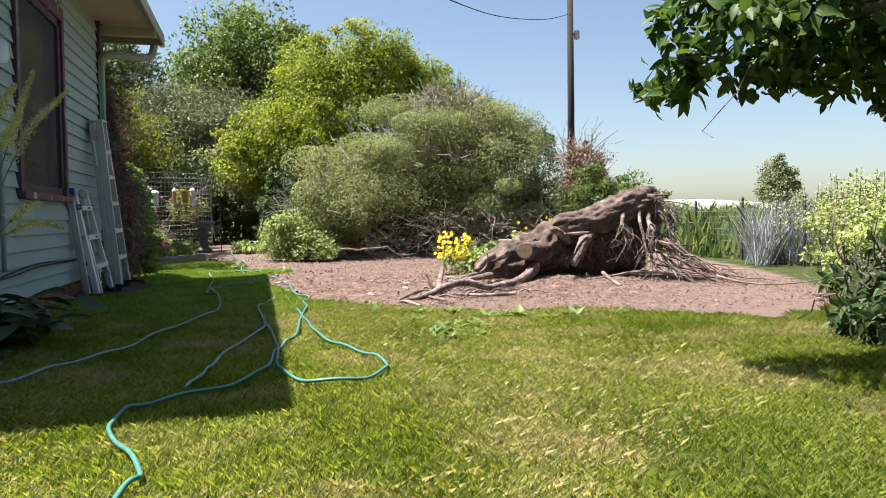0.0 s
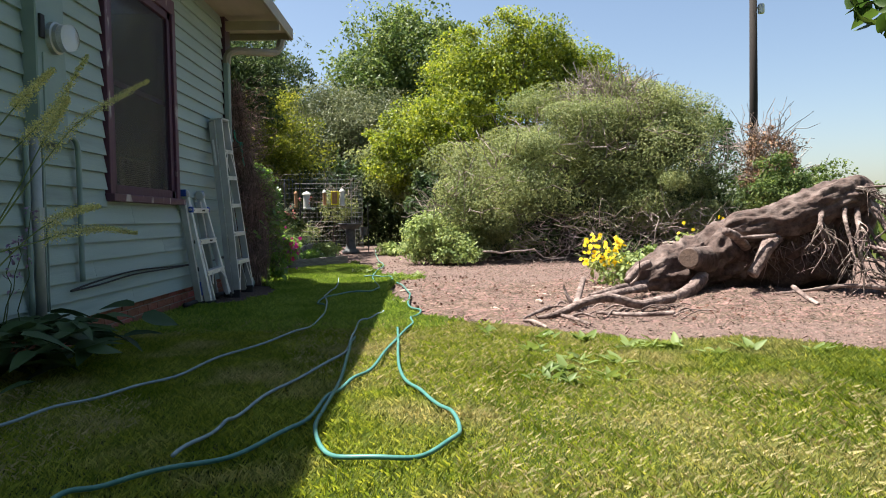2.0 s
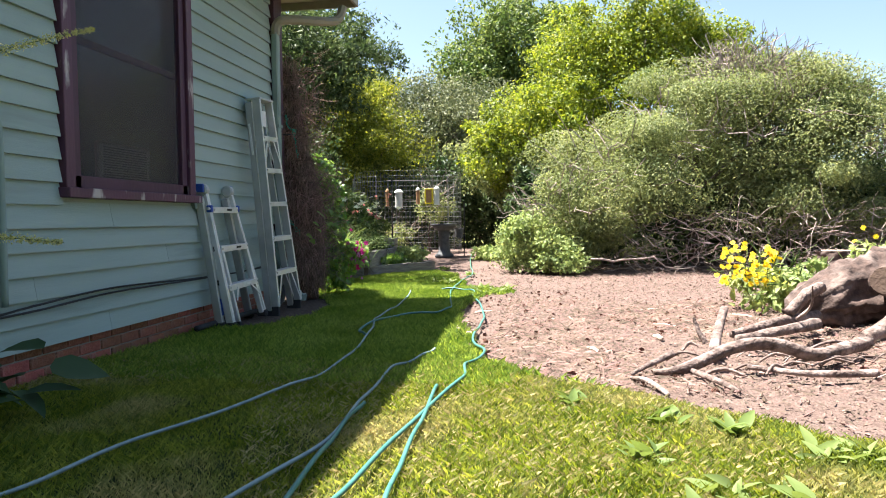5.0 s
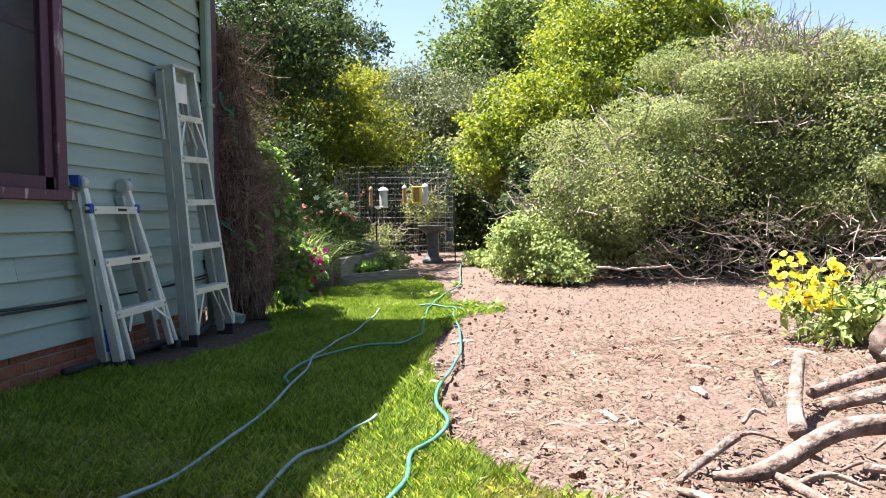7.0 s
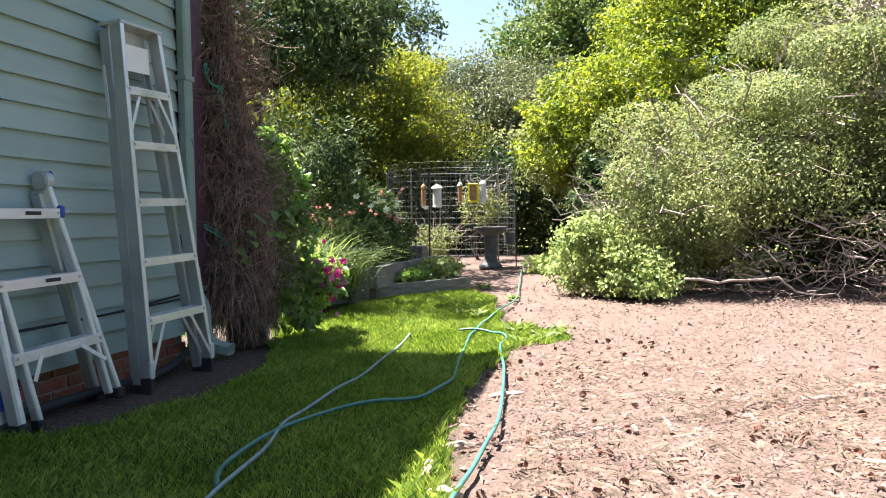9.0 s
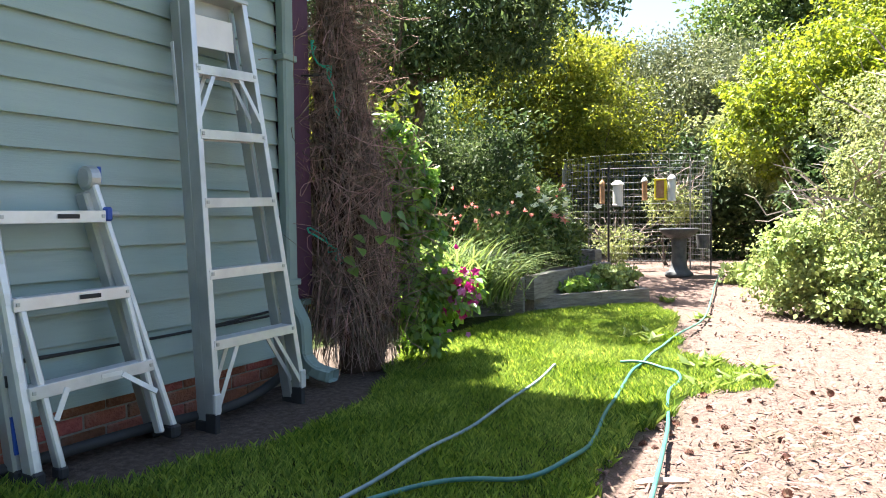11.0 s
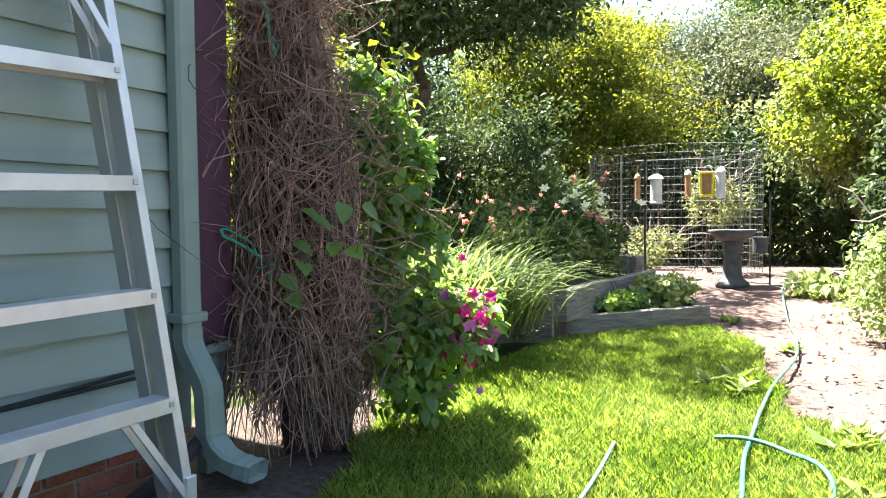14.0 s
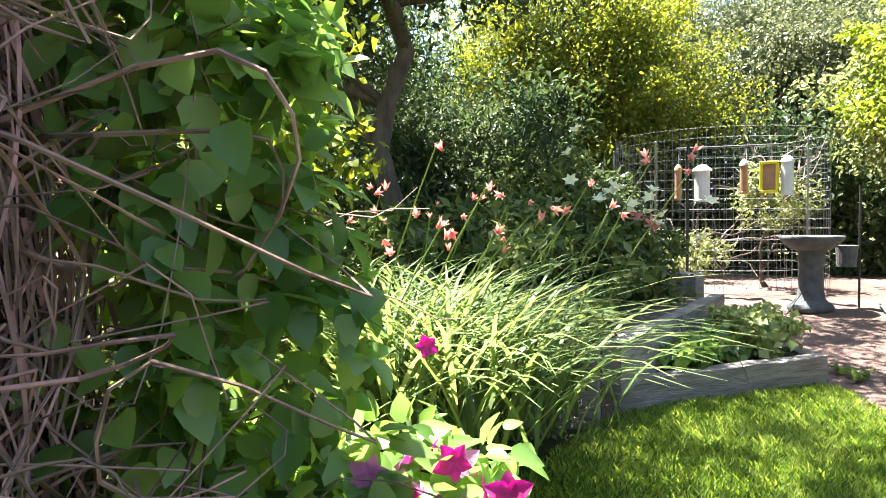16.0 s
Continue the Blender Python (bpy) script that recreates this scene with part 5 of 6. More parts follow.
for k in range(26):
    s0 = np.array((5.15 + rng.normal() * 0.15, 7.85, rng.uniform(0.1, 0.55)))
    e = np.array((rng.uniform(5.2, 6.4), rng.uniform(7.0, 7.9), 0.03))
    hair.tube(wiggle(s0, e, 9, 0.16, sag=0.06), np.linspace(rng.uniform(0.006, 0.018), 0.003, 9), 5)
tagged(part("root_hair", hair, M_ROOT, st, "thin pale rootlets hanging to the soil", smooth=True), kind="stuff")
# dark fill that paints the shade of the hollow under the log
part("root_soil", log(Geo(), [(3.2, 8.8, 0.05), (3.8, 8.85, 0.12), (4.4, 8.8, 0.24), (4.9, 8.7, 0.34), (5.25, 8.6, 0.34)], [0.14, 0.24, 0.32, 0.4, 0.25], k=30, n=40, rough=0.2, grain=0.1), mat("dark_hollow_fill", (0.04, 0.026, 0.02), (0.1, 0.065, 0.05), scale=20, rough=1, bump=0.8), st, "dark fill in place of the shaded hollow under the roots", smooth=True)

so_ = thing("sawn_stump", "low sawn tree stump standing in the soil by the hedge", "stump")
part("wood", log(Geo(), [(5.2, 13.75, -0.05), (5.2, 13.76, 0.15), (5.2, 13.77, 0.36)], [0.34, 0.28, 0.25], k=36, n=24, rough=0.08, grain=0.15), M_BARK, so_, smooth=True)
part("cut_face", log(Geo(), [(5.2, 13.77, 0.34), (5.2, 13.77, 0.372)], [0.22, 0.215], k=20, n=4, rough=0.05), M_CHIP, so_, "pale sawn top")


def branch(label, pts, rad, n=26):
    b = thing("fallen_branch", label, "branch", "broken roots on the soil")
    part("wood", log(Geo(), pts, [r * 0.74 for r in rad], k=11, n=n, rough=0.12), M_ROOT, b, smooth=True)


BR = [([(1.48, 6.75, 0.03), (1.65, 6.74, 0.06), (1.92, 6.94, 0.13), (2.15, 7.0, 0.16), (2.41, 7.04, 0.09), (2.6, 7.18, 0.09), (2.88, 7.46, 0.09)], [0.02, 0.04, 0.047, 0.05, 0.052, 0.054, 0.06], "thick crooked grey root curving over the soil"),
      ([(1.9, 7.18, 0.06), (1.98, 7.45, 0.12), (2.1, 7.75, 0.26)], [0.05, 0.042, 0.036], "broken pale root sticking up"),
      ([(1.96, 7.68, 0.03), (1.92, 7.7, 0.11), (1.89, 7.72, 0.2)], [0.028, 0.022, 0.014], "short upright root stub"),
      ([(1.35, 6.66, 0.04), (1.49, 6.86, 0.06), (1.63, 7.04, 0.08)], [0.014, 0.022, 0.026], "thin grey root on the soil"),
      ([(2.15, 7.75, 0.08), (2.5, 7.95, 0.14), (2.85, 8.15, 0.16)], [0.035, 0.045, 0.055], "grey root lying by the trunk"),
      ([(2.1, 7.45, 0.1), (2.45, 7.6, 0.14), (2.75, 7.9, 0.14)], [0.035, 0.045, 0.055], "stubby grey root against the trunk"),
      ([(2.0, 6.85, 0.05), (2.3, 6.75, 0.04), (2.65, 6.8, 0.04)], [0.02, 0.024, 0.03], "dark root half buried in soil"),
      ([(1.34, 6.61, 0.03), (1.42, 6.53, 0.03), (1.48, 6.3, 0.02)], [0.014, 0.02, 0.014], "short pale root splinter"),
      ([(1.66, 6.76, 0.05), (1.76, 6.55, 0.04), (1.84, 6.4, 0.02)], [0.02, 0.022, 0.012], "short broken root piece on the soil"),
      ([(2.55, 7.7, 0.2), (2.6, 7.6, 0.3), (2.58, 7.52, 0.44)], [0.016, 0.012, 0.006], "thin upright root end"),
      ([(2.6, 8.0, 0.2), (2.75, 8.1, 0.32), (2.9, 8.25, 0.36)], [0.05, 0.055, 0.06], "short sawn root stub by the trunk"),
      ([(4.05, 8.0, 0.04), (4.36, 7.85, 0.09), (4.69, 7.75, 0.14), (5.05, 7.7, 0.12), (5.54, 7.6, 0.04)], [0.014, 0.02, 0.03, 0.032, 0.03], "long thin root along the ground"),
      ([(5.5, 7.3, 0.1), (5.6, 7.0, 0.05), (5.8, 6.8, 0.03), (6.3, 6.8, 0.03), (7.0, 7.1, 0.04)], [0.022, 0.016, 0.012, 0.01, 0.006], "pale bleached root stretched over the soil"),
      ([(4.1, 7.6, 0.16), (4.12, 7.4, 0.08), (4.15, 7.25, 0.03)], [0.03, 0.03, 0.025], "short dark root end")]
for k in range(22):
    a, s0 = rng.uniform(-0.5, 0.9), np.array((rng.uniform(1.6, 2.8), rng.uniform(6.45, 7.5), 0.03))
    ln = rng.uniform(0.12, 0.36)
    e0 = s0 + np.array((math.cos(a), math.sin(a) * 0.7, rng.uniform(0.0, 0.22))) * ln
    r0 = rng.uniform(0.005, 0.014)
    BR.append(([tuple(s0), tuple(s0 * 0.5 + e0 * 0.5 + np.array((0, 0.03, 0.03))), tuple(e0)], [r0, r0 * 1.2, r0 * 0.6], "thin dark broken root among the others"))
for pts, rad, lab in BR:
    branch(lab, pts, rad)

# ---- litter on the soil ----
def scatter(n, x0, x1, y0, y1, test):
    x, y = rng.uniform(x0, x1, n), rng.uniform(y0, y1, n)
    k = test(x, y)
    return x[k], y[k]


x, y = scatter(46000, -0.6, 6.8, 5.2, 15, lambda x, y: soil_at(x, y) & (waves(x, y, 1.1) + waves(x + 2, y, 3.1) * 0.6 + rng.normal(size=x.shape) * 0.45 > -0.25 + 0.05 * (y - 9)))
m = len(x)
ang, ln = rng.uniform(0, 6.28, m), rng.gamma(2.0, 0.016, m).clip(0.01, 0.13)
d = np.stack([np.cos(ang), np.sin(ang), rng.normal(size=m) * 0.25], 1) * ln[:, None] / 2
s = np.stack([-np.sin(ang), np.cos(ang), rng.normal(size=m) * 0.3], 1) * rng.uniform(0.002, 0.007, m)[:, None]
c = np.stack([x, y, gz(x, y) + 0.002 + np.abs(d[:, 2])], 1)
t = np.stack([np.zeros(m), np.zeros(m), rng.uniform(0.004, 0.014, m)], 1)
V = np.stack([c - d - s, c - d + s, c + d, c - d * 0.3 + t], 1)
lo = sheet("mulch", V.reshape(-1, 3), (np.arange(m)[:, None, None] * 4 + np.array([[0, 1, 3], [1, 2, 3], [2, 0, 3]])[None]).reshape(-1, 3), M_MULCH)
tagged(lo, "scattered brown bark shreds and twigs on the soil", "mulch", kind="stuff")
x, y = scatter(26000, 0.5, 4.4, 6.4, 10.4, lambda x, y: soil_at(x, y) & (waves(x * 1.3, y, 2.2) + rng.normal(size=x.shape) * 0.35 + 0.5 - 0.2 * np.abs(y - 7.9) > 0))
m = len(x)
ang, ln = rng.uniform(0, 6.28, m), rng.gamma(2.0, 0.022, m).clip(0.012, 0.2)
d = np.stack([np.cos(ang), np.sin(ang), rng.normal(size=m) * 0.22], 1) * ln[:, None] / 2
s = np.stack([-np.sin(ang), np.cos(ang), rng.normal(size=m) * 0.3], 1) * rng.uniform(0.0015, 0.005, m)[:, None]
c = np.stack([x, y, gz(x, y) + 0.006 + np.abs(d[:, 2])], 1)
t = np.stack([np.zeros(m), np.zeros(m), rng.uniform(0.004, 0.012, m)], 1)
V = np.stack([c - d - s, c - d + s, c + d, c - d * 0.3 + t], 1)
lo = sheet("twig_litter", V.reshape(-1, 3), (np.arange(m)[:, None, None] * 4 + np.array([[0, 1, 3], [1, 2, 3], [2, 0, 3]])[None]).reshape(-1, 3), mat("twig_litter", (0.04, 0.024, 0.018), (0.19, 0.128, 0.1), scale=4, rough=0.95, island=0.6))
tagged(lo, "dense litter of brown twigs and cone scales on the soil", "twig litter", kind="stuff")
clod = Geo()
x, y = scatter(3200, -0.4, 7, 5.4, 16, soil_at)
for a, b in zip(x, y):
    r = rng.uniform(0.006, 0.02)
    q = rng.normal(size=(6, 3)) * 0.25 + np.array([(1, 0, 0), (-1, 0, 0), (0, 1, 0), (0, -1, 0), (0, 0, 0.8), (0, 0, -0.8)])
    clod.add(q * r + np.array((a, b, float(gz(a, b)) + r * 0.2)), [(0, 2, 4), (2, 1, 4), (1, 3, 4), (3, 0, 4), (2, 0, 5), (1, 2, 5), (3, 1, 5), (0, 3, 5)])
tagged(part("soil_clods", clod, mat("soil_clod", (0.13, 0.085, 0.066), (0.27, 0.19, 0.155), scale=30, rough=1, island=0.3)), "small reddish clods of dry soil", "soil", kind="stuff")


def cone_mesh():
    g5 = Geo()
    for r in range(7):
        u = r / 6
        rad = 0.015 * math.sin(math.pi * (0.15 + 0.8 * u))
        for k in range(7):
            a = 6.283 * (k + 0.5 * (r % 2)) / 7
            c = np.array((math.cos(a), math.sin(a), 0))
            s = np.array((-math.sin(a), math.cos(a), 0))
            z = (u - 0.5) * 0.032
            g5.add([c * rad * 0.4 + (0, 0, z), c * rad + s * 0.006 + (0, 0, z + 0.004), c * (rad + 0.006) + (0, 0, z + 0.008), c * rad - s * 0.006 + (0, 0, z + 0.004)], [(0, 1, 2), (0, 2, 3)])
    return g5


c0 = part("pine_cone", cone_mesh(), M_CONE)
tagged(c0, "small brown pine cone lying on the soil", "pine cone", "pine cones")
x, y = scatter(520, 0.1, 3.6, 6.4, 11.0, lambda x, y: soil_at(x, y) & (waves(x * 1.3, y, 2.2) + 0.35 - 0.22 * np.abs(y - 7.8) + rng.normal(size=x.shape) * 0.3 > 0.05))
c0.matrix_world = pose(0.9, 8.2, float(gz(0.9, 8.2)) + 0.008, 80, 0, 30)
for a, b in zip(x, y):
    copy_thing(c0, pose(a, b, float(gz(a, b)) + 0.007, rng.uniform(50, 110), rng.uniform(-20, 20), rng.uniform(0, 360)) @ Matrix.Scale(rng.uniform(0.6, 1.1), 4))
for a, b, ln, r in ((0.2, 8.15, 0.16, 0.03), (0.32, 7.95, 0.12, 0.026), (0.25, 8.45, 0.14, 0.02), (1.7, 8.0, 0.13, 0.02), (1.85, 8.6, 0.2, 0.014), (1.2, 7.5, 0.16, 0.015), (0.95, 8.9, 0.14, 0.012), (2.3, 8.7, 0.16, 0.018), (0.3, 9.35, 0.2, 0.015), (1.1, 9.0, 0.22, 0.01), (2.6, 9.1, 0.3, 0.012), (1.9, 9.6, 0.25, 0.01)):
    ch = thing("wood_chip", "pale split piece of wood on the soil", "wood chip", "wood chips")
    an = rng.uniform(0, 3.1)
    z = float(gz(a, b)) + r * 0.5
    part("wood", log(Geo(), [(a - math.cos(an) * ln / 2, b - math.sin(an) * ln / 2, z), (a, b, z + r * 0.3), (a + math.cos(an) * ln / 2, b + math.sin(an) * ln / 2, z)], [r * 0.6, r, r * 0.5], k=7, n=8, rough=0.2), M_CHIP, ch)

# ---- hoses ----
def hose(label, pts, material, r=0.0092):
    h = thing("garden_hose", label, "hose", "garden hoses")
    P = spline([(x, y, 0) for x, y in pts], len(pts) * 14)
    P[:, 2] = gz(P[:, 0], P[:, 1]) + 0.042 + 0.007 * np.sin(np.arange(len(P)) * 0.35)
    part("tube", Geo().tube(P, r, 8), material, h, smooth=True)


hose("teal garden hose winding over the lawn", [(-0.42, 2.0), (-0.42, 2.24), (-0.38, 2.35), (-0.46, 2.6), (-0.57, 2.86), (-0.57, 3.13), (-0.45, 3.27), (-0.16, 3.48), (0.03, 3.85), (0.09, 4.27), (0.16, 4.55), (0.26, 4.95), (0.33, 5.71), (0.44, 6.5), (0.42, 6.82), (0.5, 7.18), (0.38, 7.62), (0.37, 8.25), (0.36, 8.77), (0.22, 9.8), (0.08, 10.5), (0.05, 10.94), (-0.13, 11.2), (-0.38, 11.23)], M_HOSE)
hose("teal hose looping in the sun", [(0.33, 6.3), (0.36, 5.7), (0.38, 5.2), (0.42, 4.7), (0.54, 4.28), (0.66, 3.96), (0.67, 3.65), (0.5, 3.43), (0.22, 3.48), (0.1, 3.85), (0.11, 4.4), (0.08, 5.1), (0.05, 5.55), (0.04, 5.95)], M_HOSE)
hose("dusty blue hose lying in the shaded grass", [(-1.4, 3.6), (-1.2, 3.98), (-1.05, 4.33), (-0.85, 4.7), (-0.7, 5.3), (-0.45, 6.15), (-0.36, 6.7), (-0.39, 7.43), (-0.48, 8.15), (-0.57, 8.61), (-0.57, 9.2), (-0.6, 9.9), (-0.7, 10.8), (-0.72, 10.95)], M_HOSE2, 0.0078)
hose("thin dull hose half hidden in the shaded grass", [(-0.35, 3.5), (-0.29, 3.83), (-0.26, 4.03), (-0.16, 4.55), (0.03, 5.23), (0.02, 6.0), (0.0, 6.7), (0.1, 7.0), (0.16, 7.3)], M_HOSE2, 0.008)
hose("teal hose crossing the lawn to the flower bed", [(-0.45, 7.8), (-0.56, 8.1), (-0.45, 8.75), (-0.13, 9.06), (-0.03, 9.45), (-0.12, 10.1), (-0.23, 10.95), (-0.25, 11.4)], M_HOSE)
hose("dark green hose running along the soil path", [(-0.25, 11.4), (-0.27, 12.13), (-0.23, 13.42), (-0.44, 15.2), (-0.6, 16.6), (-0.71, 18.1)], M_HOSE3)

# ---- thicket undergrowth ----
# last two lobes: dark leaves standing in for shade behind the wire enclosure
tree("bush", "dense undergrowth under the thicket, with dark leaves in place of shade", "bush", (-1.0, 23, 0), (-1, 23, 1), 0.05,
     [(-2.5, 23.5, 1.0, 1.6, 1.0, 1.1), (0.2, 23.5, 1.0, 1.5, 1.0, 1.1), (-5.2, 23.2, 1.0, 1.8, 1.0, 1.2), (-7.6, 22.0, 1.2, 1.6, 1.2, 1.4), (2.5, 22.5, 1.2, 1.6, 1.2, 1.4), (5.2, 20.5, 1.3, 1.8, 1.2, 1.5), (-2.7, 22.0, 1.4, 1.7, 0.6, 1.3), (-1.0, 22.2, 1.3, 1.0, 0.6, 1.2)], 52000, 0.12, L_DARK, clumps=50, inner=0.4)
tree("bush", "dense dark undergrowth beside the house", "bush", (-7, 17, 0), (-7, 17, 1), 0.05,
     [(-6.2, 17.8, 1.0, 1.5, 1.0, 1.1), (-7.5, 15.5, 1.2, 1.4, 1.4, 1.4), (-5.6, 19.0, 1.3, 1.3, 0.9, 1.3), (-9.5, 13.5, 1.8, 1.6, 1.6, 2.0)], 30000, 0.11, L_DARK, clumps=50, inner=0.4)
tree("bush", "sunlit yellow-green leaves behind the corner of the house", "bush", (-3.6, 11.6, 0), (-3.6, 11.6, 1.5), 0.04,
     [(-3.5, 11.6, 1.2, 0.8, 0.5, 1.1), (-3.9, 12.6, 1.6, 0.8, 0.6, 1.2), (-4.6, 12.0, 1.9, 0.8, 0.8, 1.3)], 9000, 0.09, L_YEL, clumps=40, width=0.6)
# dark leaf mass added where the hollow under the hedge lies in shade
tree("bush", "dark leaves in place of the shaded hollow under the hedge", "hedge", (4, 16.5, 0), (4, 16.5, 1), 0.06,
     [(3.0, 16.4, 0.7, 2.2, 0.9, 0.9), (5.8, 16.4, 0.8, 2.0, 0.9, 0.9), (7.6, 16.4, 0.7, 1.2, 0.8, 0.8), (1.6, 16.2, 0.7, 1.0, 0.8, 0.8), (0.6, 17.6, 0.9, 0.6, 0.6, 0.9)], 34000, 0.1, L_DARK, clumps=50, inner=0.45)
bw = thing("brushwood", "tangle of bare grey dead branches at the foot of the hedge", "brushwood", kind="stuff")
bg = Geo()
for _ in range(560):
    x = 1.9 + 5.0 * rng.random() ** 0.7
    s = np.array((x, rng.uniform(13.9, 14.9), rng.uniform(0.05, 0.9) ** 1.3))
    e = s + unit(np.array((rng.normal(), rng.normal() * 0.5 - 0.25, rng.normal() * 0.5 + 0.1))) * rng.uniform(0.25, 0.8)
    e[2] = max(e[2], 0.04)
    bg.tube(wiggle(s, e, 6, 0.12), np.linspace(rng.uniform(0.004, 0.011), 0.002, 6), 3, cap=False)
part("twigs", bg, M_TWIG, bw)
tagged(bw.children[0], kind="stuff")
lb = thing("fallen_branch", "long grey dead branch lying under the hedge", "branch")
part("wood", Geo().tube(wiggle((1.6, 13.75, 0.25), (3.1, 13.7, 0.12), 12, 0.12), np.linspace(0.02, 0.008, 12), 6), M_TWIG, lb, smooth=True)

# ---- dead vine on the house corner ----
def env(z):
    """Centre and reach of the dead vine at height z."""
    u = z / 2.3
    r = float(np.interp(u, (0, 0.2, 0.45, 0.7, 0.9, 1.0), (0.235, 0.24, 0.245, 0.175, 0.115, 0.09)))
    return np.array((-1.83 - 0.13 * u, 10.36 - 0.06 * u, z)), r


dv = thing("dead_vine", "thick hanging mass of dry brown vine stems", "vine")
cg = Geo()
pts, rad = [], []
for z in (0.0, 0.5, 1.0, 1.5, 1.9, 2.2):
    c, r = env(min(z, 2.3))
    pts.append((c[0] - 0.02, c[1] + 0.04, z)), rad.append(r * (0.62 if z < 1.7 else 0.4))
# solid dark core, put in for the shaded depth between the stems
part("inner_mass", log(cg, pts, rad, k=18, n=30, rough=0.2), M_DEADSHADE, dv, "dark solid core in place of the shade among the stems", smooth=True)


def strand(z0, length, r0, lay, curl):
    """A stem that hangs down round the vine, drifting and swaying as it goes."""
    n = 16
    a = rng.uniform(0, 2 * np.pi)
    sway, ph, fr = rng.normal() * curl, rng.uniform(0, 6), rng.uniform(1.5, 5)
    drift = rng.normal() * 1.0
    w = np.cumsum(np.cumsum(rng.normal(size=(n, 3)), 0), 0)
    w = (w - np.linspace(w[0], w[-1], n)) * 0.0022
    P = np.zeros((n, 3))
    for k in range(n):
        u = k / (n - 1)
        z = z0 - length * u
        c, r = env(min(max(z, 0), 2.3))
        t = a + drift * u + sway * math.sin(ph + fr * u)
        rr_ = r * lay * (1 + 0.12 * math.sin(ph * 2 + 4 * u))
        P[k] = (c[0] + rr_ * math.cos(t), c[1] + rr_ * 1.05 * math.sin(t), max(z, 0.015))
    P += w * np.array((1, 1, 0.6))
    P[:, 2] = np.maximum(P[:, 2], 0.012)
    return P


for nm, count, material, lo_, hi_ in (("outer_tangle", 1050, M_DEAD, 0.8, 1.1), ("inner_tangle", 420, M_DEADSHADE, 0.62, 0.85)):
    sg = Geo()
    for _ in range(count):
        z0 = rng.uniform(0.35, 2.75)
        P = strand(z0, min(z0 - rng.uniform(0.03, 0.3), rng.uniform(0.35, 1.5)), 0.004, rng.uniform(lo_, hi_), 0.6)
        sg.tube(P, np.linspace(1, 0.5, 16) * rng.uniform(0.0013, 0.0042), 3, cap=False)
    if nm == "outer_tangle":
        for _ in range(760):
            z0 = rng.uniform(0.4, 2.6)
            c, r = env(min(z0, 2.3))
            a = rng.uniform(0, 6.28)
            s = c + np.array((math.cos(a), 1.15 * math.sin(a), 0)) * r * 0.9
            s[2] = z0
            e = s + np.array((math.cos(a + 0.8), math.sin(a + 0.8), rng.normal() * 0.6)) * rng.uniform(0.1, 0.34)
            sg.tube(spline(wiggle(s, e, 6, 0.3), 16), np.linspace(rng.uniform(0.0018, 0.0042), 0.001, 16), 4, cap=False)
        for _ in range(130):
            a = rng.uniform(-2.9, 0.3)
            top = np.array((-1.83, 10.1, 0.7)) + rng.normal(size=3) * np.array((0.08, 0.05, 0.06))
            e = np.array((-1.88 + 0.3 * math.cos(a), 10.22 + 0.3 * math.sin(a), rng.uniform(0.03, 0.32)))
            sg.tube(spline([top, top * 0.45 + e * 0.55 + np.array((0.03, 0, 0.12)) + rng.normal(size=3) * 0.03, e], 9), np.linspace(0.0042, 0.002, 9), 4, cap=False)
    ob = part(nm, sg, material, dv, "brittle tangled stems")
    tagged(ob, kind="stuff")
for a, b in (((-1.88, 9.93, 0.93), (-1.78, 10.15, 0.72)), ((-1.9, 10.02, 2.05), (-1.82, 10.1, 1.85)), ((-1.84, 10.1, 1.9), (-1.82, 10.16, 1.6))):
    tw = thing("garden_twine", "green plastic twine tied to the vine", "twine", "green twine")
    part("strand", Geo().tube(wiggle(a, b, 10, 0.04), 0.006, 5).tube(wiggle(a, b, 10, 0.06), 0.004, 4), mat("green_twine", (0.02, 0.3, 0.2), (0.05, 0.42, 0.3)), tw)

# ---- clematis ----
cm = thing("clematis", "leafy green clematis with magenta flowers climbing the dead vine", "clematis")
tagged(part("stem", twigs(Geo(), [(-1.72, 10.72, 0.85, 0.2, 0.2, 0.7)], 34, 0.22, 0.0022), M_DEAD, cm), kind="stuff")
cl_lobes = [(-1.74, 10.64, 1.52, 0.13, 0.15, 0.15), (-1.69, 10.68, 1.34, 0.15, 0.17, 0.2), (-1.65, 10.7, 1.1, 0.16, 0.17, 0.24), (-1.64, 10.72, 0.8, 0.17, 0.18, 0.26), (-1.6, 10.72, 0.45, 0.18, 0.2, 0.26), (-1.56, 10.72, 0.2, 0.14, 0.16, 0.12), (-1.5, 10.95, 0.46, 0.2, 0.2, 0.22)]
P, N = crown_points(cl_lobes, 3600, 120, 0.2, 0.08, 9)
m = len(P)
face = unit(N * 0.7 + np.array((0.1, -0.1, 0.75)) + rng.normal(size=(m, 3)) * 0.35)
way = unit(rng.normal(size=(m, 3)) * 0.6 + N * 0.9 - np.array((0, 0, 0.55)))
V, F = leaf_arrays(P, way, face, 0.062 * rng.uniform(0.6, 1.25, m), 0.74, True, 0.14)
tagged(sheet("leaves", V, F, L_VINE, cm, smooth=True), kind="stuff")
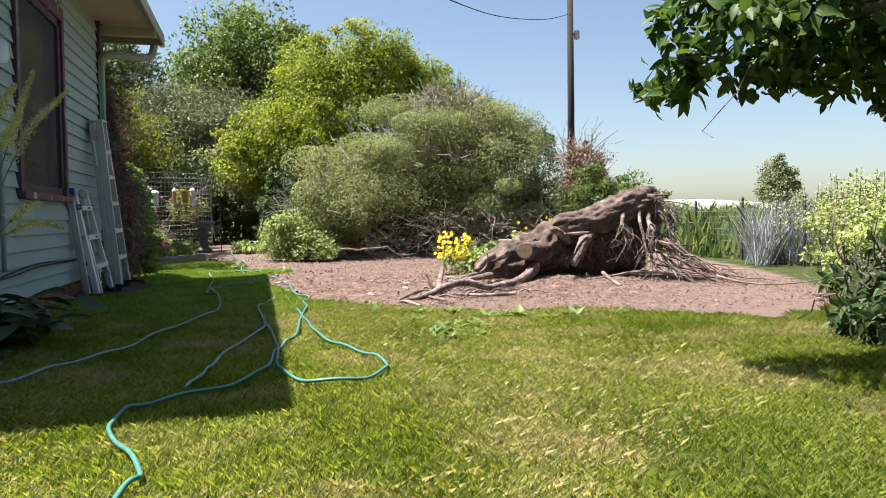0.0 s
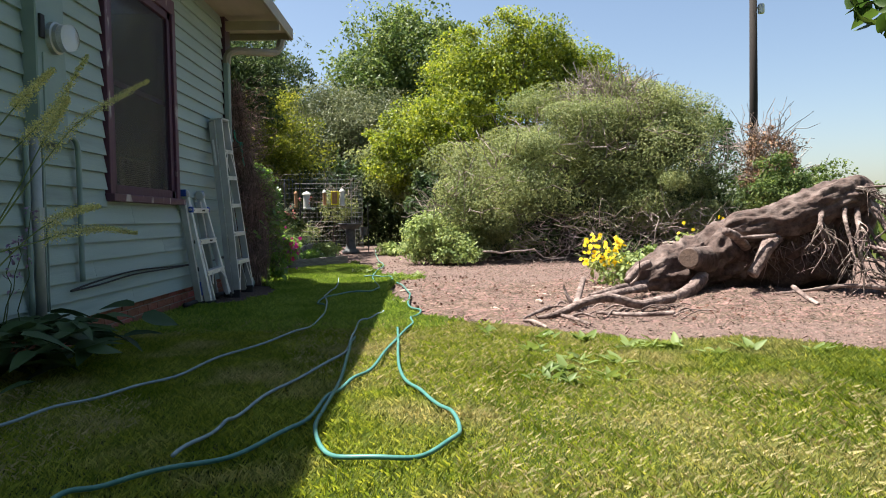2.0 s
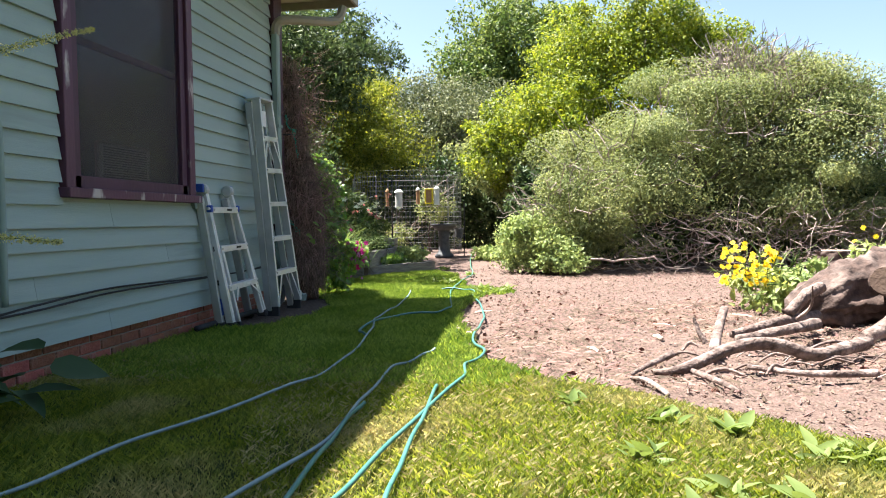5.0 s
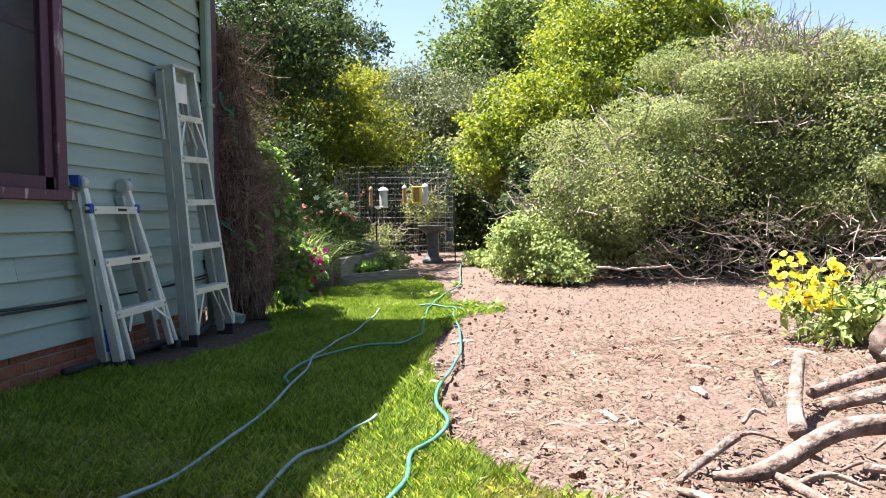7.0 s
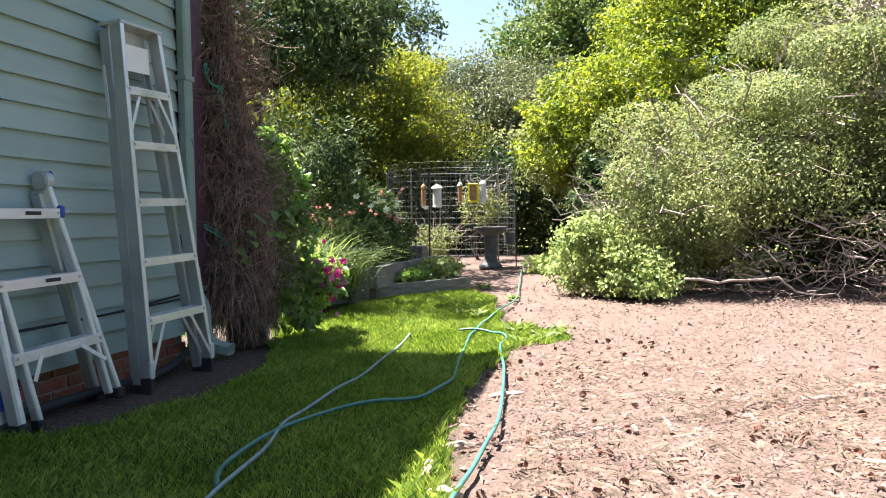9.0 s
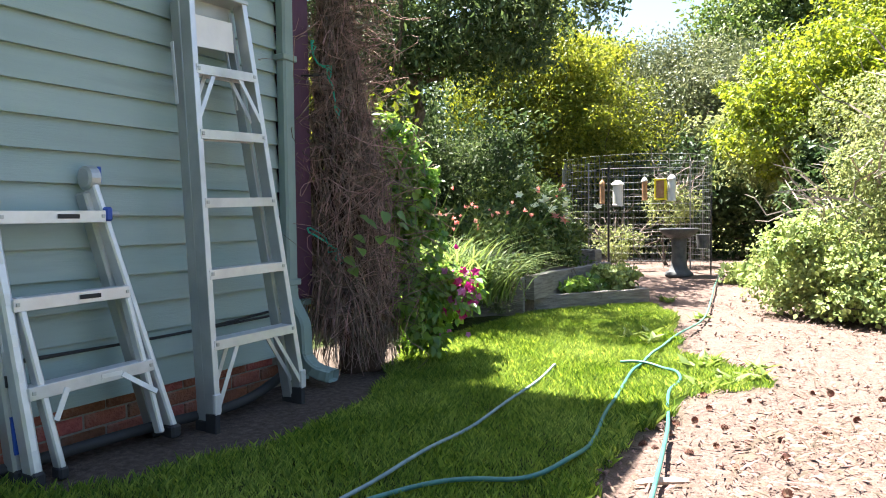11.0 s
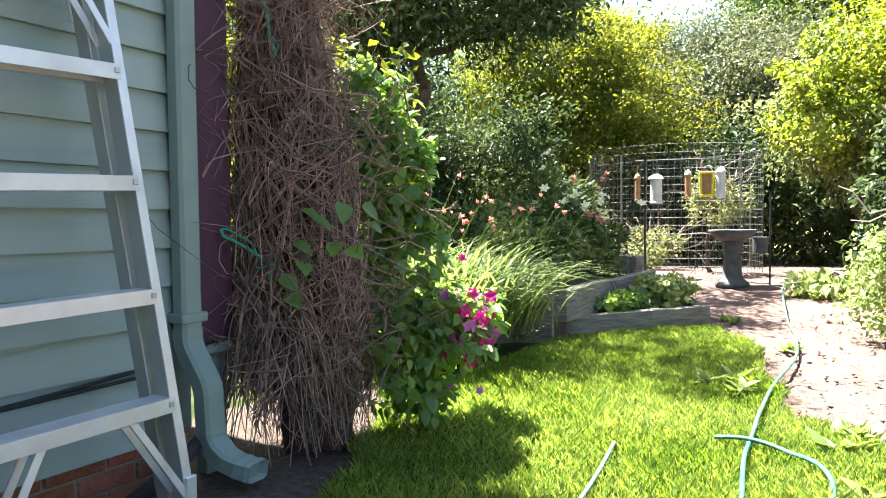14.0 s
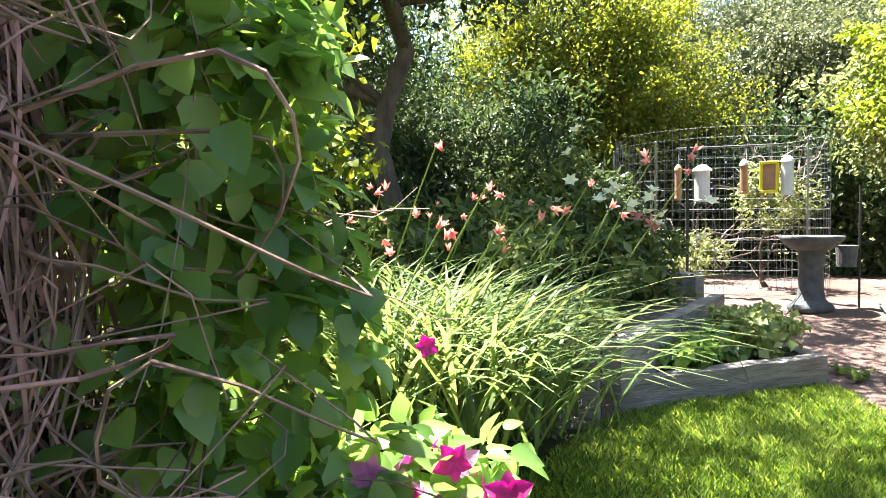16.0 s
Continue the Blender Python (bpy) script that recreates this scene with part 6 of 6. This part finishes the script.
for q in ((-1.58, 10.04, 1.0), (-1.55, 10.06, 0.97), (-1.44, 10.1, 1.02), (-1.62, 10.04, 0.88), (-1.57, 10.02, 0.81), (-1.45, 10.08, 0.88), (-1.42, 10.1, 0.86), (-1.66, 10.06, 0.69), (-1.7, 10.05, 0.75), (-1.38, 10.14, 0.95), (-1.37, 10.12, 1.01)):
    V, F = leaf_arrays(np.array([q]), np.array([(0.6 + rng.normal() * 0.3, -0.2 + rng.normal() * 0.5, -0.35)]), np.array([(0.35 + rng.normal() * 0.2, -0.3 + rng.normal() * 0.2, 1.0)]), 0.085, 0.85, True, 0.2)
    sheet("leaf", V, F, L_VINE, cm)


def flower(name, c, facing, petals, length, width, material, parent, cup=0.25, heart=None):
    facing = unit(np.array(facing, float))
    x = unit(np.cross(facing, (0.3, 0.2, 0.93)))
    y = np.cross(facing, x)
    a = np.arange(petals) * 2 * np.pi / petals + rng.uniform(0, 6)
    D = np.cos(a)[:, None] * x + np.sin(a)[:, None] * y + facing * cup
    V, F = leaf_arrays(np.repeat(np.array([c], float), petals, 0), D, np.repeat(facing[None], petals, 0), length * rng.uniform(0.85, 1.1, petals), width, True, 0.15)
    fl = sheet(name, V, F, material, parent)
    if heart:
        h = Geo().lathe((0, 0, 0), [(0.0, -0.002), (length * 0.28, 0.0), (length * 0.3, 0.006), (length * 0.15, 0.013), (0.0, 0.014)], 8)
        R = np.stack([x, y, facing], 1)
        part("heart", Geo().add(np.concatenate(h.v) @ R.T + np.array(c), h.f), heart, fl)
    return fl


for k in range(66):
    c = np.array((-1.37, 10.9, 0.47)) + rng.normal(size=3).clip(-1.7, 1.7) * np.array((0.075, 0.06, 0.09))
    flower("flower", c, (0.5 + rng.normal() * 0.6, -0.5 + rng.normal() * 0.6, 0.3 + rng.normal() * 0.4), 5, 0.034, 0.8, P_PINK if rng.random() < 0.5 else P_PURP, cm)
for c in ((-1.62, 10.62, 0.42), (-1.58, 10.66, 0.4), (-1.45, 10.75, 0.2), (-1.42, 10.8, 0.22), (-1.3, 10.85, 0.2), (-1.47, 11.0, 0.78)):
    flower("flower", c, (0.7, -0.6, 0.2), 5, 0.022, 0.95, P_PURP if c[2] < 0.5 else P_PINK, cm)

# ---- raised beds ----
def timber(label, a, b, h, w=0.11, top=0.0):
    t = thing("garden_timber", label, "timber", "raised bed timbers")
    g6 = Geo()
    n = 14
    a, b = np.array(a, float), np.array(b, float)
    d = unit(b - a)
    s = np.array((-d[1], d[0], 0))
    V = []
    for k in range(n):
        c = a + (b - a) * k / (n - 1)
        j = rng.normal(size=4) * 0.004
        V += [c - s * w / 2 + (0, 0, -h + j[0] * 0), c + s * w / 2 + (0, 0, -h), c + s * (w / 2 - 0.006 + j[1]) + (0, 0, j[2]), c - s * (w / 2 - 0.006 + j[3]) + (0, 0, j[2])]
    F = [(4 * k + i, 4 * k + (i + 1) % 4, 4 * k + 4 + (i + 1) % 4, 4 * k + 4 + i) for k in range(n - 1) for i in range(4)] + [(0, 1, 2, 3), (4 * n - 4, 4 * n - 3, 4 * n - 2, 4 * n - 1)]
    part("beam", g6.add(V, F), M_TIMBER, t)


timber("weathered grey timber edging the lawn side of the bed", (-1.05, 14.65, 0.17), (-2.45, 12.75, 0.16), 0.2)
timber("weathered grey timber returning beside the soil path", (-1.12, 14.72, 0.165), (-1.75, 15.75, 0.16), 0.2)
timber("weathered grey timber along the upper bed", (-1.86, 13.2, 0.4), (-1.8, 15.65, 0.4), 0.24)
timber("weathered grey timber end of the upper bed", (-1.9, 13.16, 0.38), (-2.5, 13.05, 0.38), 0.4)
timber("pale grey timber across the top bed", (-2.3, 13.9, 0.6), (-2.95, 13.2, 0.6), 0.22, 0.14)
timber("weathered plank wall behind the lilies", (-4.3, 15.1, 0.92), (-3.05, 15.6, 0.92), 0.16, 0.05)
timber("weathered plank wall behind the lilies", (-4.3, 15.1, 0.745), (-3.05, 15.6, 0.745), 0.16, 0.05)
timber("dark block at the end of the upper bed", (-1.95, 15.75, 0.55), (-2.3, 15.8, 0.55), 0.5, 0.2)
bs = Geo()
bs.add([(-1.9, 13.2, 0.36), (-1.85, 15.7, 0.36), (-4.5, 15.7, 0.4), (-4.5, 12.9, 0.4), (-1.9, 13.2, 0), (-1.85, 15.7, 0), (-4.5, 15.7, 0), (-4.5, 12.9, 0)], [(0, 1, 2, 3), (0, 4, 5, 1), (3, 7, 4, 0), (1, 5, 6, 2), (2, 6, 7, 3)])
bs.add([(-1.1, 14.6, 0.12), (-1.9, 13.4, 0.12), (-1.9, 15.6, 0.12)], [(0, 2, 1)])
tagged(part("bed_soil", bs, mat("bed_soil", (0.06, 0.042, 0.032), (0.16, 0.115, 0.085), scale=25, rough=1, bump=0.6)), "dark soil filling the raised beds", "soil", kind="structure")
tree("plant", "low bright green strawberry-like leaves in the bed", "plant", (-1.7, 14.3, 0.12), (-1.7, 14.3, 0.2), 0.01, [(-1.7, 14.1, 0.2, 0.16, 0.3, 0.1), (-1.55, 14.55, 0.2, 0.15, 0.25, 0.1)], 900, 0.08, L_VINE, clumps=20, width=0.8)
tree("plant", "pale green bushy herb in the corner bed", "plant", (-1.4, 14.7, 0.12), (-1.4, 14.7, 0.25), 0.01, [(-1.42, 14.75, 0.3, 0.22, 0.3, 0.16)], 1500, 0.06, L_PALE, clumps=25, width=0.8)
tree("plant", "silvery low herb spilling over the timber", "plant", (-2.1, 13.1, 0.3), (-2.1, 13.1, 0.4), 0.01, [(-2.1, 13.0, 0.36, 0.22, 0.25, 0.2), (-2.3, 13.4, 0.45, 0.2, 0.25, 0.14), (-2.0, 12.85, 0.16, 0.16, 0.2, 0.12)], 3800, 0.03, L_SILV, clumps=50, width=0.5)
tree("bush", "leafy green lily clump with dark foliage", "plant", (-2.5, 15.0, 0.36), (-2.5, 15.0, 0.8), 0.02, [(-2.5, 14.9, 0.75, 0.42, 0.42, 0.38), (-2.3, 15.2, 0.6, 0.36, 0.4, 0.3), (-2.9, 15.4, 1.0, 0.45, 0.4, 0.5), (-3.4, 15.9, 1.1, 0.5, 0.4, 0.6)], 9000, 0.09, L_MID, clumps=60, width=0.35)
tree("bush", "dark green broad-leaved perennials filling the raised bed", "plant", (-2.5, 14.1, 0.36), (-2.5, 14.1, 0.6), 0.015,
     [(-2.35, 14.3, 0.62, 0.32, 0.42, 0.3), (-2.65, 13.75, 0.66, 0.36, 0.36, 0.34), (-3.1, 14.3, 0.75, 0.5, 0.5, 0.42), (-3.5, 13.4, 0.7, 0.5, 0.5, 0.4), (-2.1, 13.6, 0.46, 0.2, 0.3, 0.14)], 7000, 0.085, L_MID, clumps=50, width=0.5)
wl = thing("lily", "cream white lily flowers over green leaves", "lily")
for k in range(28):
    u = k / 27
    c = np.array((-2.72 + 0.72 * u, 14.95 - 0.1 * u, 1.32 - 0.5 * u)) + rng.normal(size=3) * np.array((0.16, 0.16, 0.14))
    flower("flower", c, rng.normal(size=3) * 0.5 + np.array((0.3, -0.5, 0.9)), 6, 0.075, 0.6, P_WHITE, wl, cup=0.8)
for c in ((-2.2, 14.8, 1.0), (-2.1, 14.85, 0.95), (-2.3, 14.9, 0.9), (-2.55, 14.5, 0.72)):
    flower("flower", c, (0.6, -0.6, 0.5), 6, 0.08, 0.4, P_ORANGE, wl, cup=0.5)
dvv, dff = [], []
dl = thing("daylily", "arching bright green daylilies with salmon flowers", "daylily")
for bx, by in ((-1.98, 12.0), (-1.95, 12.35), (-2.2, 12.25), (-2.4, 12.5), (-2.15, 12.55), (-2.5, 12.1), (-2.3, 12.85), (-2.75, 12.5)):
    blades(dvv, dff, (bx, by, 0.22), 85, 0.8, 0.019, 0.13, 0.85)
    blades(dvv, dff, (bx - 0.18, by - 0.08, 0.22), 70, 0.92, 0.018, 0.16, 0.65)
tagged(sheet("leaves", dvv, dff, L_LILY, dl), kind="stuff")
for k in range(26):
    b = np.array((-2.4, 12.4, 0.2)) + rng.normal(size=3) * np.array((0.3, 0.3, 0))
    e = b + np.array((rng.normal() * 0.2 + 0.3, rng.normal() * 0.18, rng.uniform(0.65, 1.1)))
    part("stalk", Geo().tube(spline([b, b * 0.5 + e * 0.5 + np.array((-0.04, 0, 0.06)), e], 8), np.linspace(0.004, 0.0025, 8), 5), L_LILY, dl)
    for j in range(rng.integers(1, 4)):
        flower("flower", e + rng.normal(size=3) * 0.03, rng.normal(size=3) * 0.5 + np.array((0.4, -0.4, 0.7)), 5, rng.uniform(0.03, 0.052), 0.36, P_ORANGE, dl, cup=2.6)

# ---- wire enclosure with bird feeders, bird bath ----
CX, CY, CR, CH = -2.55, 20.0, 1.35, 2.05
cage = thing("wire_enclosure", "round galvanised wire mesh enclosure around shrubs", "wire cage")
ci = Geo()
for k in range(17):
    a = np.linspace(0, 2 * np.pi, 41)
    ci.tube([(CX + CR * math.cos(t), CY + CR * math.sin(t), 0.12 + k * (CH - 0.1) / 16) for t in a], 0.003, 3, cap=False)
for k in range(84):
    t = 2 * np.pi * k / 84
    ci.tube([(CX + CR * math.cos(t), CY + CR * math.sin(t), 0.1), (CX + CR * math.cos(t), CY + CR * math.sin(t), CH)], 0.0025, 3, cap=False)
tagged(part("mesh", ci, M_WIRE, cage), kind="stuff")
for t in (-2.9, -1.95, -0.6, 0.7, 2.0):
    part("post", Geo().bar((CX + (CR + 0.03) * math.cos(t), CY + (CR + 0.03) * math.sin(t), 0), (CX + (CR + 0.03) * math.cos(t), CY + (CR + 0.03) * math.sin(t), CH - 0.1), 0.022, 0.02), M_WIRE, cage)
tree("bush", "pale-leaved shrub inside the wire enclosure", "bush", (-1.9, 19.6, 0.1), (-1.9, 19.6, 0.9), 0.03, [(-1.8, 19.5, 1.2, 0.42, 0.4, 0.42), (-2.9, 20, 0.5, 0.45, 0.4, 0.3)], 2600, 0.07, L_GREY, clumps=60, bare=50)
fp = thing("pole", "dark steel pole carrying the bird feeders", "pole")
FY = 18.45
part("shaft", Geo().tube([(-2.62, FY, 0.08), (-2.62, FY, 1.85)], 0.018, 8).tube([(-2.75, FY, 1.82), (-1.65, FY, 1.8)], 0.01, 6), M_BLACK, fp)


def feeder(label, x, z, w, h, body, roof_w, top):
    f = thing("bird_feeder", label, "bird feeder", "bird feeders")
    part("tube", Geo().lathe((x, FY - 0.03, z), [(0.0, 0), (w * 0.95, 0), (w, 0.02), (w * 0.9, 0.03), (w * 0.9, h - 0.02), (w, h), (0.0, h)], 14), body, f)
    part("roof", Geo().lathe((x, FY - 0.03, z + h), [(0.0, 0), (roof_w, 0), (roof_w * 0.85, 0.03), (roof_w * 0.3, 0.07), (0.0, 0.075)], 14), top, f)
    part("hanger", Geo().tube([(x, FY - 0.03, z + h + 0.07), (x, FY, 1.82)], 0.004, 4), M_WIRE, f)


M_FEED = mat("pale_feeder_metal", (0.52, 0.53, 0.5), (0.64, 0.65, 0.62), rough=0.5)
M_WOODF = mat("feeder_wood", (0.3, 0.16, 0.08), (0.42, 0.25, 0.14), scale=15, rough=0.8)
feeder("pale grey hopper bird feeder with a round lid", -2.45, 1.18, 0.095, 0.36, M_FEED, 0.115, M_FEED)
feeder("small wooden hanging bird feeder", -2.72, 1.22, 0.045, 0.34, M_WOODF, 0.05, M_WOODF)
feeder("narrow brown tube bird feeder", -2.0, 1.26, 0.05, 0.32, M_WOODF, 0.055, M_FEED)
feeder("grey tube bird feeder", -1.56, 1.24, 0.07, 0.36, M_FEED, 0.075, M_FEED)
yf = thing("bird_feeder", "square bird feeder with a bright yellow frame", "bird feeder", "bird feeders")
yg = Geo()
for dx in (-0.1, 0.1):
    yg.box((-1.74 + dx * 0.8, FY - 0.03, 1.44), (0.03, 0.08, 0.34))
for dz in (-0.16, 0.16):
    yg.box((-1.74, FY - 0.03, 1.44 + dz), (0.19, 0.1, 0.03))
part("frame", yg, mat("yellow_plastic", (0.75, 0.6, 0.02), (0.8, 0.66, 0.04), rough=0.5), yf)
part("seed_block", Geo().box((-1.74, FY - 0.03, 1.44), (0.14, 0.05, 0.28)), M_WOODF, yf, "dark seed block")
bb = thing("bird_bath", "dark grey cast pedestal bird bath", "bird bath")
bx, by, bz = -1.27, 17.55, 0.08
part("pedestal", Geo().lathe((bx, by, bz), [(0.0, 0), (0.2, 0), (0.21, 0.03), (0.2, 0.06), (0.16, 0.09), (0.13, 0.12), (0.115, 0.2), (0.105, 0.45), (0.12, 0.52), (0.11, 0.56), (0.16, 0.6), (0.0, 0.6)], 24), M_STONE, bb, smooth=True)
part("bowl", Geo().lathe((bx, by, bz), [(0.0, 0.57), (0.16, 0.59), (0.24, 0.65), (0.285, 0.7), (0.29, 0.73), (0.26, 0.73), (0.22, 0.69), (0.15, 0.66), (0.0, 0.65)], 28), M_STONE, bb, smooth=True)
pk = thing("bucket", "small dark bucket hanging on a thin post", "bucket")
part("pail", Geo().lathe((-0.98, 17.85, 0.5), [(0.0, 0), (0.085, 0), (0.1, 0.2), (0.105, 0.21), (0.095, 0.21), (0.0, 0.19)], 16), M_STONE, pk)
part("post", Geo().tube([(-0.87, 17.9, 0.05), (-0.87, 17.9, 1.3)], 0.012, 6), M_BLACK, pk)

# ---- sunflower-like plants on the soil ----
def yellow_plant(label, cx, cy, w, h, nl, nf, left):
    t = thing("flowering_plant", label, "flower", "yellow flowers")
    lob = [(cx, cy, h * 0.38, w, w * 0.7, h * 0.32), (cx + w * 0.5, cy, h * 0.4, w * 0.7, w * 0.6, h * 0.35)]
    part("stem", twigs(Geo(), [(cx, cy, 0.25, w * 0.8, w * 0.6, 0.25)], 50, 0.35, 0.007), L_MID, t)
    crown("leaves", lob, nl, 0.075, L_PALE, t, clumps=30, width=0.45, fine=True)
    for k in range(nf):
        c = np.array((cx - w * left + rng.uniform(-0.5, 0.75) * w, cy - 0.1 + rng.normal() * 0.14, h * rng.uniform(0.4, 1.0)))
        flower("flower", c, rng.normal(size=3) * 0.45 + np.array((-0.3, -0.7, 0.5)), 13, 0.031, 0.46, P_YEL, t, cup=0.35, heart=P_YEL)


yellow_plant("yellow-flowered bush with pale green leaves on the soil", 2.95, 9.55, 0.42, 0.64, 1700, 95, 0.6)
yellow_plant("small yellow-flowered bush beside the stump", 4.3, 10.3, 0.5, 0.85, 1500, 6, 0.1)

# ---- plants by the house wall ----
hs_ = thing("hosta", "dark broad-leaved hosta at the foot of the wall", "hosta")
n = 120
a = rng.uniform(0, 2 * np.pi, n)
c = np.stack([-1.62 + rng.normal(size=n) * 0.16, 4.95 + rng.normal(size=n) * 0.35, rng.uniform(0.1, 0.34, n)], 1)
D = np.stack([np.cos(a), np.sin(a), rng.uniform(-0.35, 0.25, n)], 1)
V, F = leaf_arrays(c, D, np.repeat(np.array([(0.1, 0, 1.0)]), n, 0) + rng.normal(size=(n, 3)) * 0.25, rng.uniform(0.16, 0.3, n), 0.5, True, 0.2)
for k in range(n):
    sheet("leaf", V[12 * k:12 * k + 12], F[12 * k:12 * k + 12] - 12 * k, L_HOSTA, hs_, smooth=True)

SPIKES = [([(-1.55, 3.7, 0.3), (-1.47, 4.2, 0.98), (-1.45, 4.42, 1.18), (-1.45, 4.62, 1.32), (-1.45, 4.89, 1.51), (-1.45, 5.29, 1.89)], 0.55),
          ([(-1.55, 3.8, 0.3), (-1.47, 4.3, 0.8), (-1.45, 4.61, 1.08), (-1.45, 4.75, 1.19), (-1.45, 5.14, 1.46), (-1.45, 5.69, 1.71), (-1.45, 6.2, 1.92)], 0.52),
          ([(-1.55, 3.6, 0.3), (-1.47, 4.1, 0.68), (-1.45, 4.4, 0.75), (-1.45, 4.66, 0.78), (-1.45, 4.93, 0.82), (-1.45, 5.41, 0.84), (-1.45, 5.9, 0.8)], 0.55),
          ([(-1.55, 3.7, 0.3), (-1.46, 4.15, 1.1), (-1.45, 4.43, 1.37), (-1.45, 4.63, 1.53), (-1.45, 4.9, 1.72)], 0.6),
          ([(-1.55, 3.9, 0.3), (-1.46, 4.5, 0.75), (-1.45, 4.94, 0.92), (-1.45, 5.36, 0.98)], 0.5),
          ([(-1.6, 4.0, 0.3), (-1.5, 4.55, 1.0), (-1.48, 4.85, 1.35), (-1.48, 5.1, 1.6)], 0.6)]
for pts, start in SPIKES:
    pl = thing("flower_spike", "leaning stem with a feathery cream flower spike", "flower", "cream flower spikes")
    P = spline(pts, 60)
    part("stem", Geo().tube(P, np.linspace(0.005, 0.002, 60), 5), L_MID, pl)
    k0 = int(60 * start)
    n = 1500
    u = rng.uniform(0, 1, n) ** 0.8
    i = (k0 + u * (59 - k0)).astype(int)
    rad = 0.028 * (1 - u) ** 0.7 + 0.004
    C = P[i] + rng.normal(size=(n, 3)) * rad[:, None] * 0.6
    V, F = leaf_arrays(C, rng.normal(size=(n, 3)), rng.normal(size=(n, 3)), 0.014, 0.5)
    tagged(sheet("blossom", V, F, P_SPIKE, pl), kind="stuff")
M_BELL = leaf_mat("mauve_bell", (0.25, 0.18, 0.3), (0.36, 0.28, 0.42))
for k in range(5):
    x, y, z = -1.6 + rng.normal() * 0.06, 4.5 + 0.12 * k, 0.75 + rng.uniform(-0.1, 0.3)
    pl = thing("flower_stalk", "thin dark stalk with small mauve bell flowers", "flower", "mauve flower stalks")
    P = wiggle((x - 0.05, y - 0.05, 0.2), (x, y, z), 10, 0.06)
    part("stem", Geo().tube(P, np.linspace(0.004, 0.002, 10), 5), L_DARK, pl)
    C = P[rng.integers(6, 10, 26)] + rng.normal(size=(26, 3)) * 0.015
    V, F = leaf_arrays(C, rng.normal(size=(26, 3)) - np.array((0, 0, 0.5)), rng.normal(size=(26, 3)), 0.028, 0.6)
    tagged(sheet("bell", V, F, M_BELL, pl), kind="stuff")

# weeds along the lawn edge
M_WEED = leaf_mat("weed_leaf", (0.1, 0.18, 0.04), (0.17, 0.26, 0.07), trans=0.3)
WEEDS = [(1.61, 5.75), (1.9, 5.5), (2.33, 5.2), (2.6, 5.3), (1.24, 5.4), (1.67, 5.05), (2.18, 5.5), (2.9, 5.1), (3.2, 4.9), (1.4, 5.9), (1.0, 6.1), (0.18, 10.85), (0.3, 11.1), (0.1, 11.4), (-0.62, 12.35), (-0.5, 12.5), (-0.42, 12.2),
         (-0.95, 15.05), (-0.85, 14.9), (0.12, 11.6), (0.4, 11.45), (0.45, 11.2), (-0.5, 16.8), (-0.3, 13.6), (1.2, 4.7), (1.45, 5.06), (1.28, 4.57), (2.08, 5.55), (1.52, 4.66), (1.35, 4.85)]
for x, y in WEEDS:
    w = thing("weed", "low broad-leaved green weed at the lawn edge", "weed", "weeds")
    n = 12
    a = np.arange(n) * 2.4 + rng.uniform(0, 6)
    D = np.stack([np.cos(a), np.sin(a), rng.uniform(0.25, 1.3, n)], 1)
    B = np.stack([np.full(n, x), np.full(n, y), gz(np.full(n, x), np.full(n, y)) + 0.005], 1) + rng.normal(size=(n, 3)) * np.array((0.03, 0.03, 0))
    V, F = leaf_arrays(B, D, np.repeat(np.array([(0, 0, 1.0)]), n, 0) + rng.normal(size=(n, 3)) * 0.3, rng.uniform(0.07, 0.14, n), 0.4, True, 0.2)
    for k in range(n):
        sheet("leaf", V[12 * k:12 * k + 12], F[12 * k:12 * k + 12] - 12 * k, M_WEED, w)

# ---- clapboards and bricks ----
def board(y0, y1, z, parent):
    h, lap = 0.135, 0.022
    x0 = WX - 0.018
    b = Geo()
    wob = rng.normal() * 0.0012
    q = [(x0, z - lap), (x0 + 0.038 + wob, z - lap), (x0 + 0.038 + wob, z - lap + 0.004), (x0 + 0.01, z + h), (x0, z + h)]
    V = [(x, y0, zz) for x, zz in q] + [(x, y1, zz) for x, zz in q]
    b.add(V, [(i, (i + 1) % 5, 5 + (i + 1) % 5, 5 + i) for i in range(5)] + [(4, 3, 2, 1, 0), (5, 6, 7, 8, 9)])
    part("board", b, M_SIDING, parent)


k = 0
while 0.215 + 0.135 * k < ZT - 0.05:
    z = 0.215 + 0.135 * k
    k += 1
    if z + 0.12 > WIN[2] - 0.06 and z < WIN[3] + 0.08:
        spans = [(4.78, WIN[0] - 0.055), (WIN[1] + 0.055, 9.77)]
    else:
        j = 5.6 + (k * 1.37) % 3.4
        spans = [(4.78, j - 0.001), (j + 0.001, 9.77)]
    for y0, y1 in spans:
        board(y0, y1, z, wall)
fd = part("foundation", Geo().box((WX - 0.09, 7.05, 0.08), (0.12, 5.5, 0.25), bev=0), M_MORTAR, house, "red brick foundation")
bm_ = Geo().box((0, 0, 0), (0.09, 0.2, 0.062), bev=0.005)
first = None
for r in range(4):
    for c in range(27):
        y = Y0 + 0.05 + (c + 0.5 * (r % 2)) * 0.209
        if y > Y1 - 0.1:
            continue
        if first is None:
            first = part("brick", bm_, M_BRICK, fd)
            ob = first
        else:
            ob = new("brick", first.data)
            ob.parent = fd
        ob.location = (WX - 0.065 + rng.normal() * 0.003, y, -0.04 + 0.071 * r)
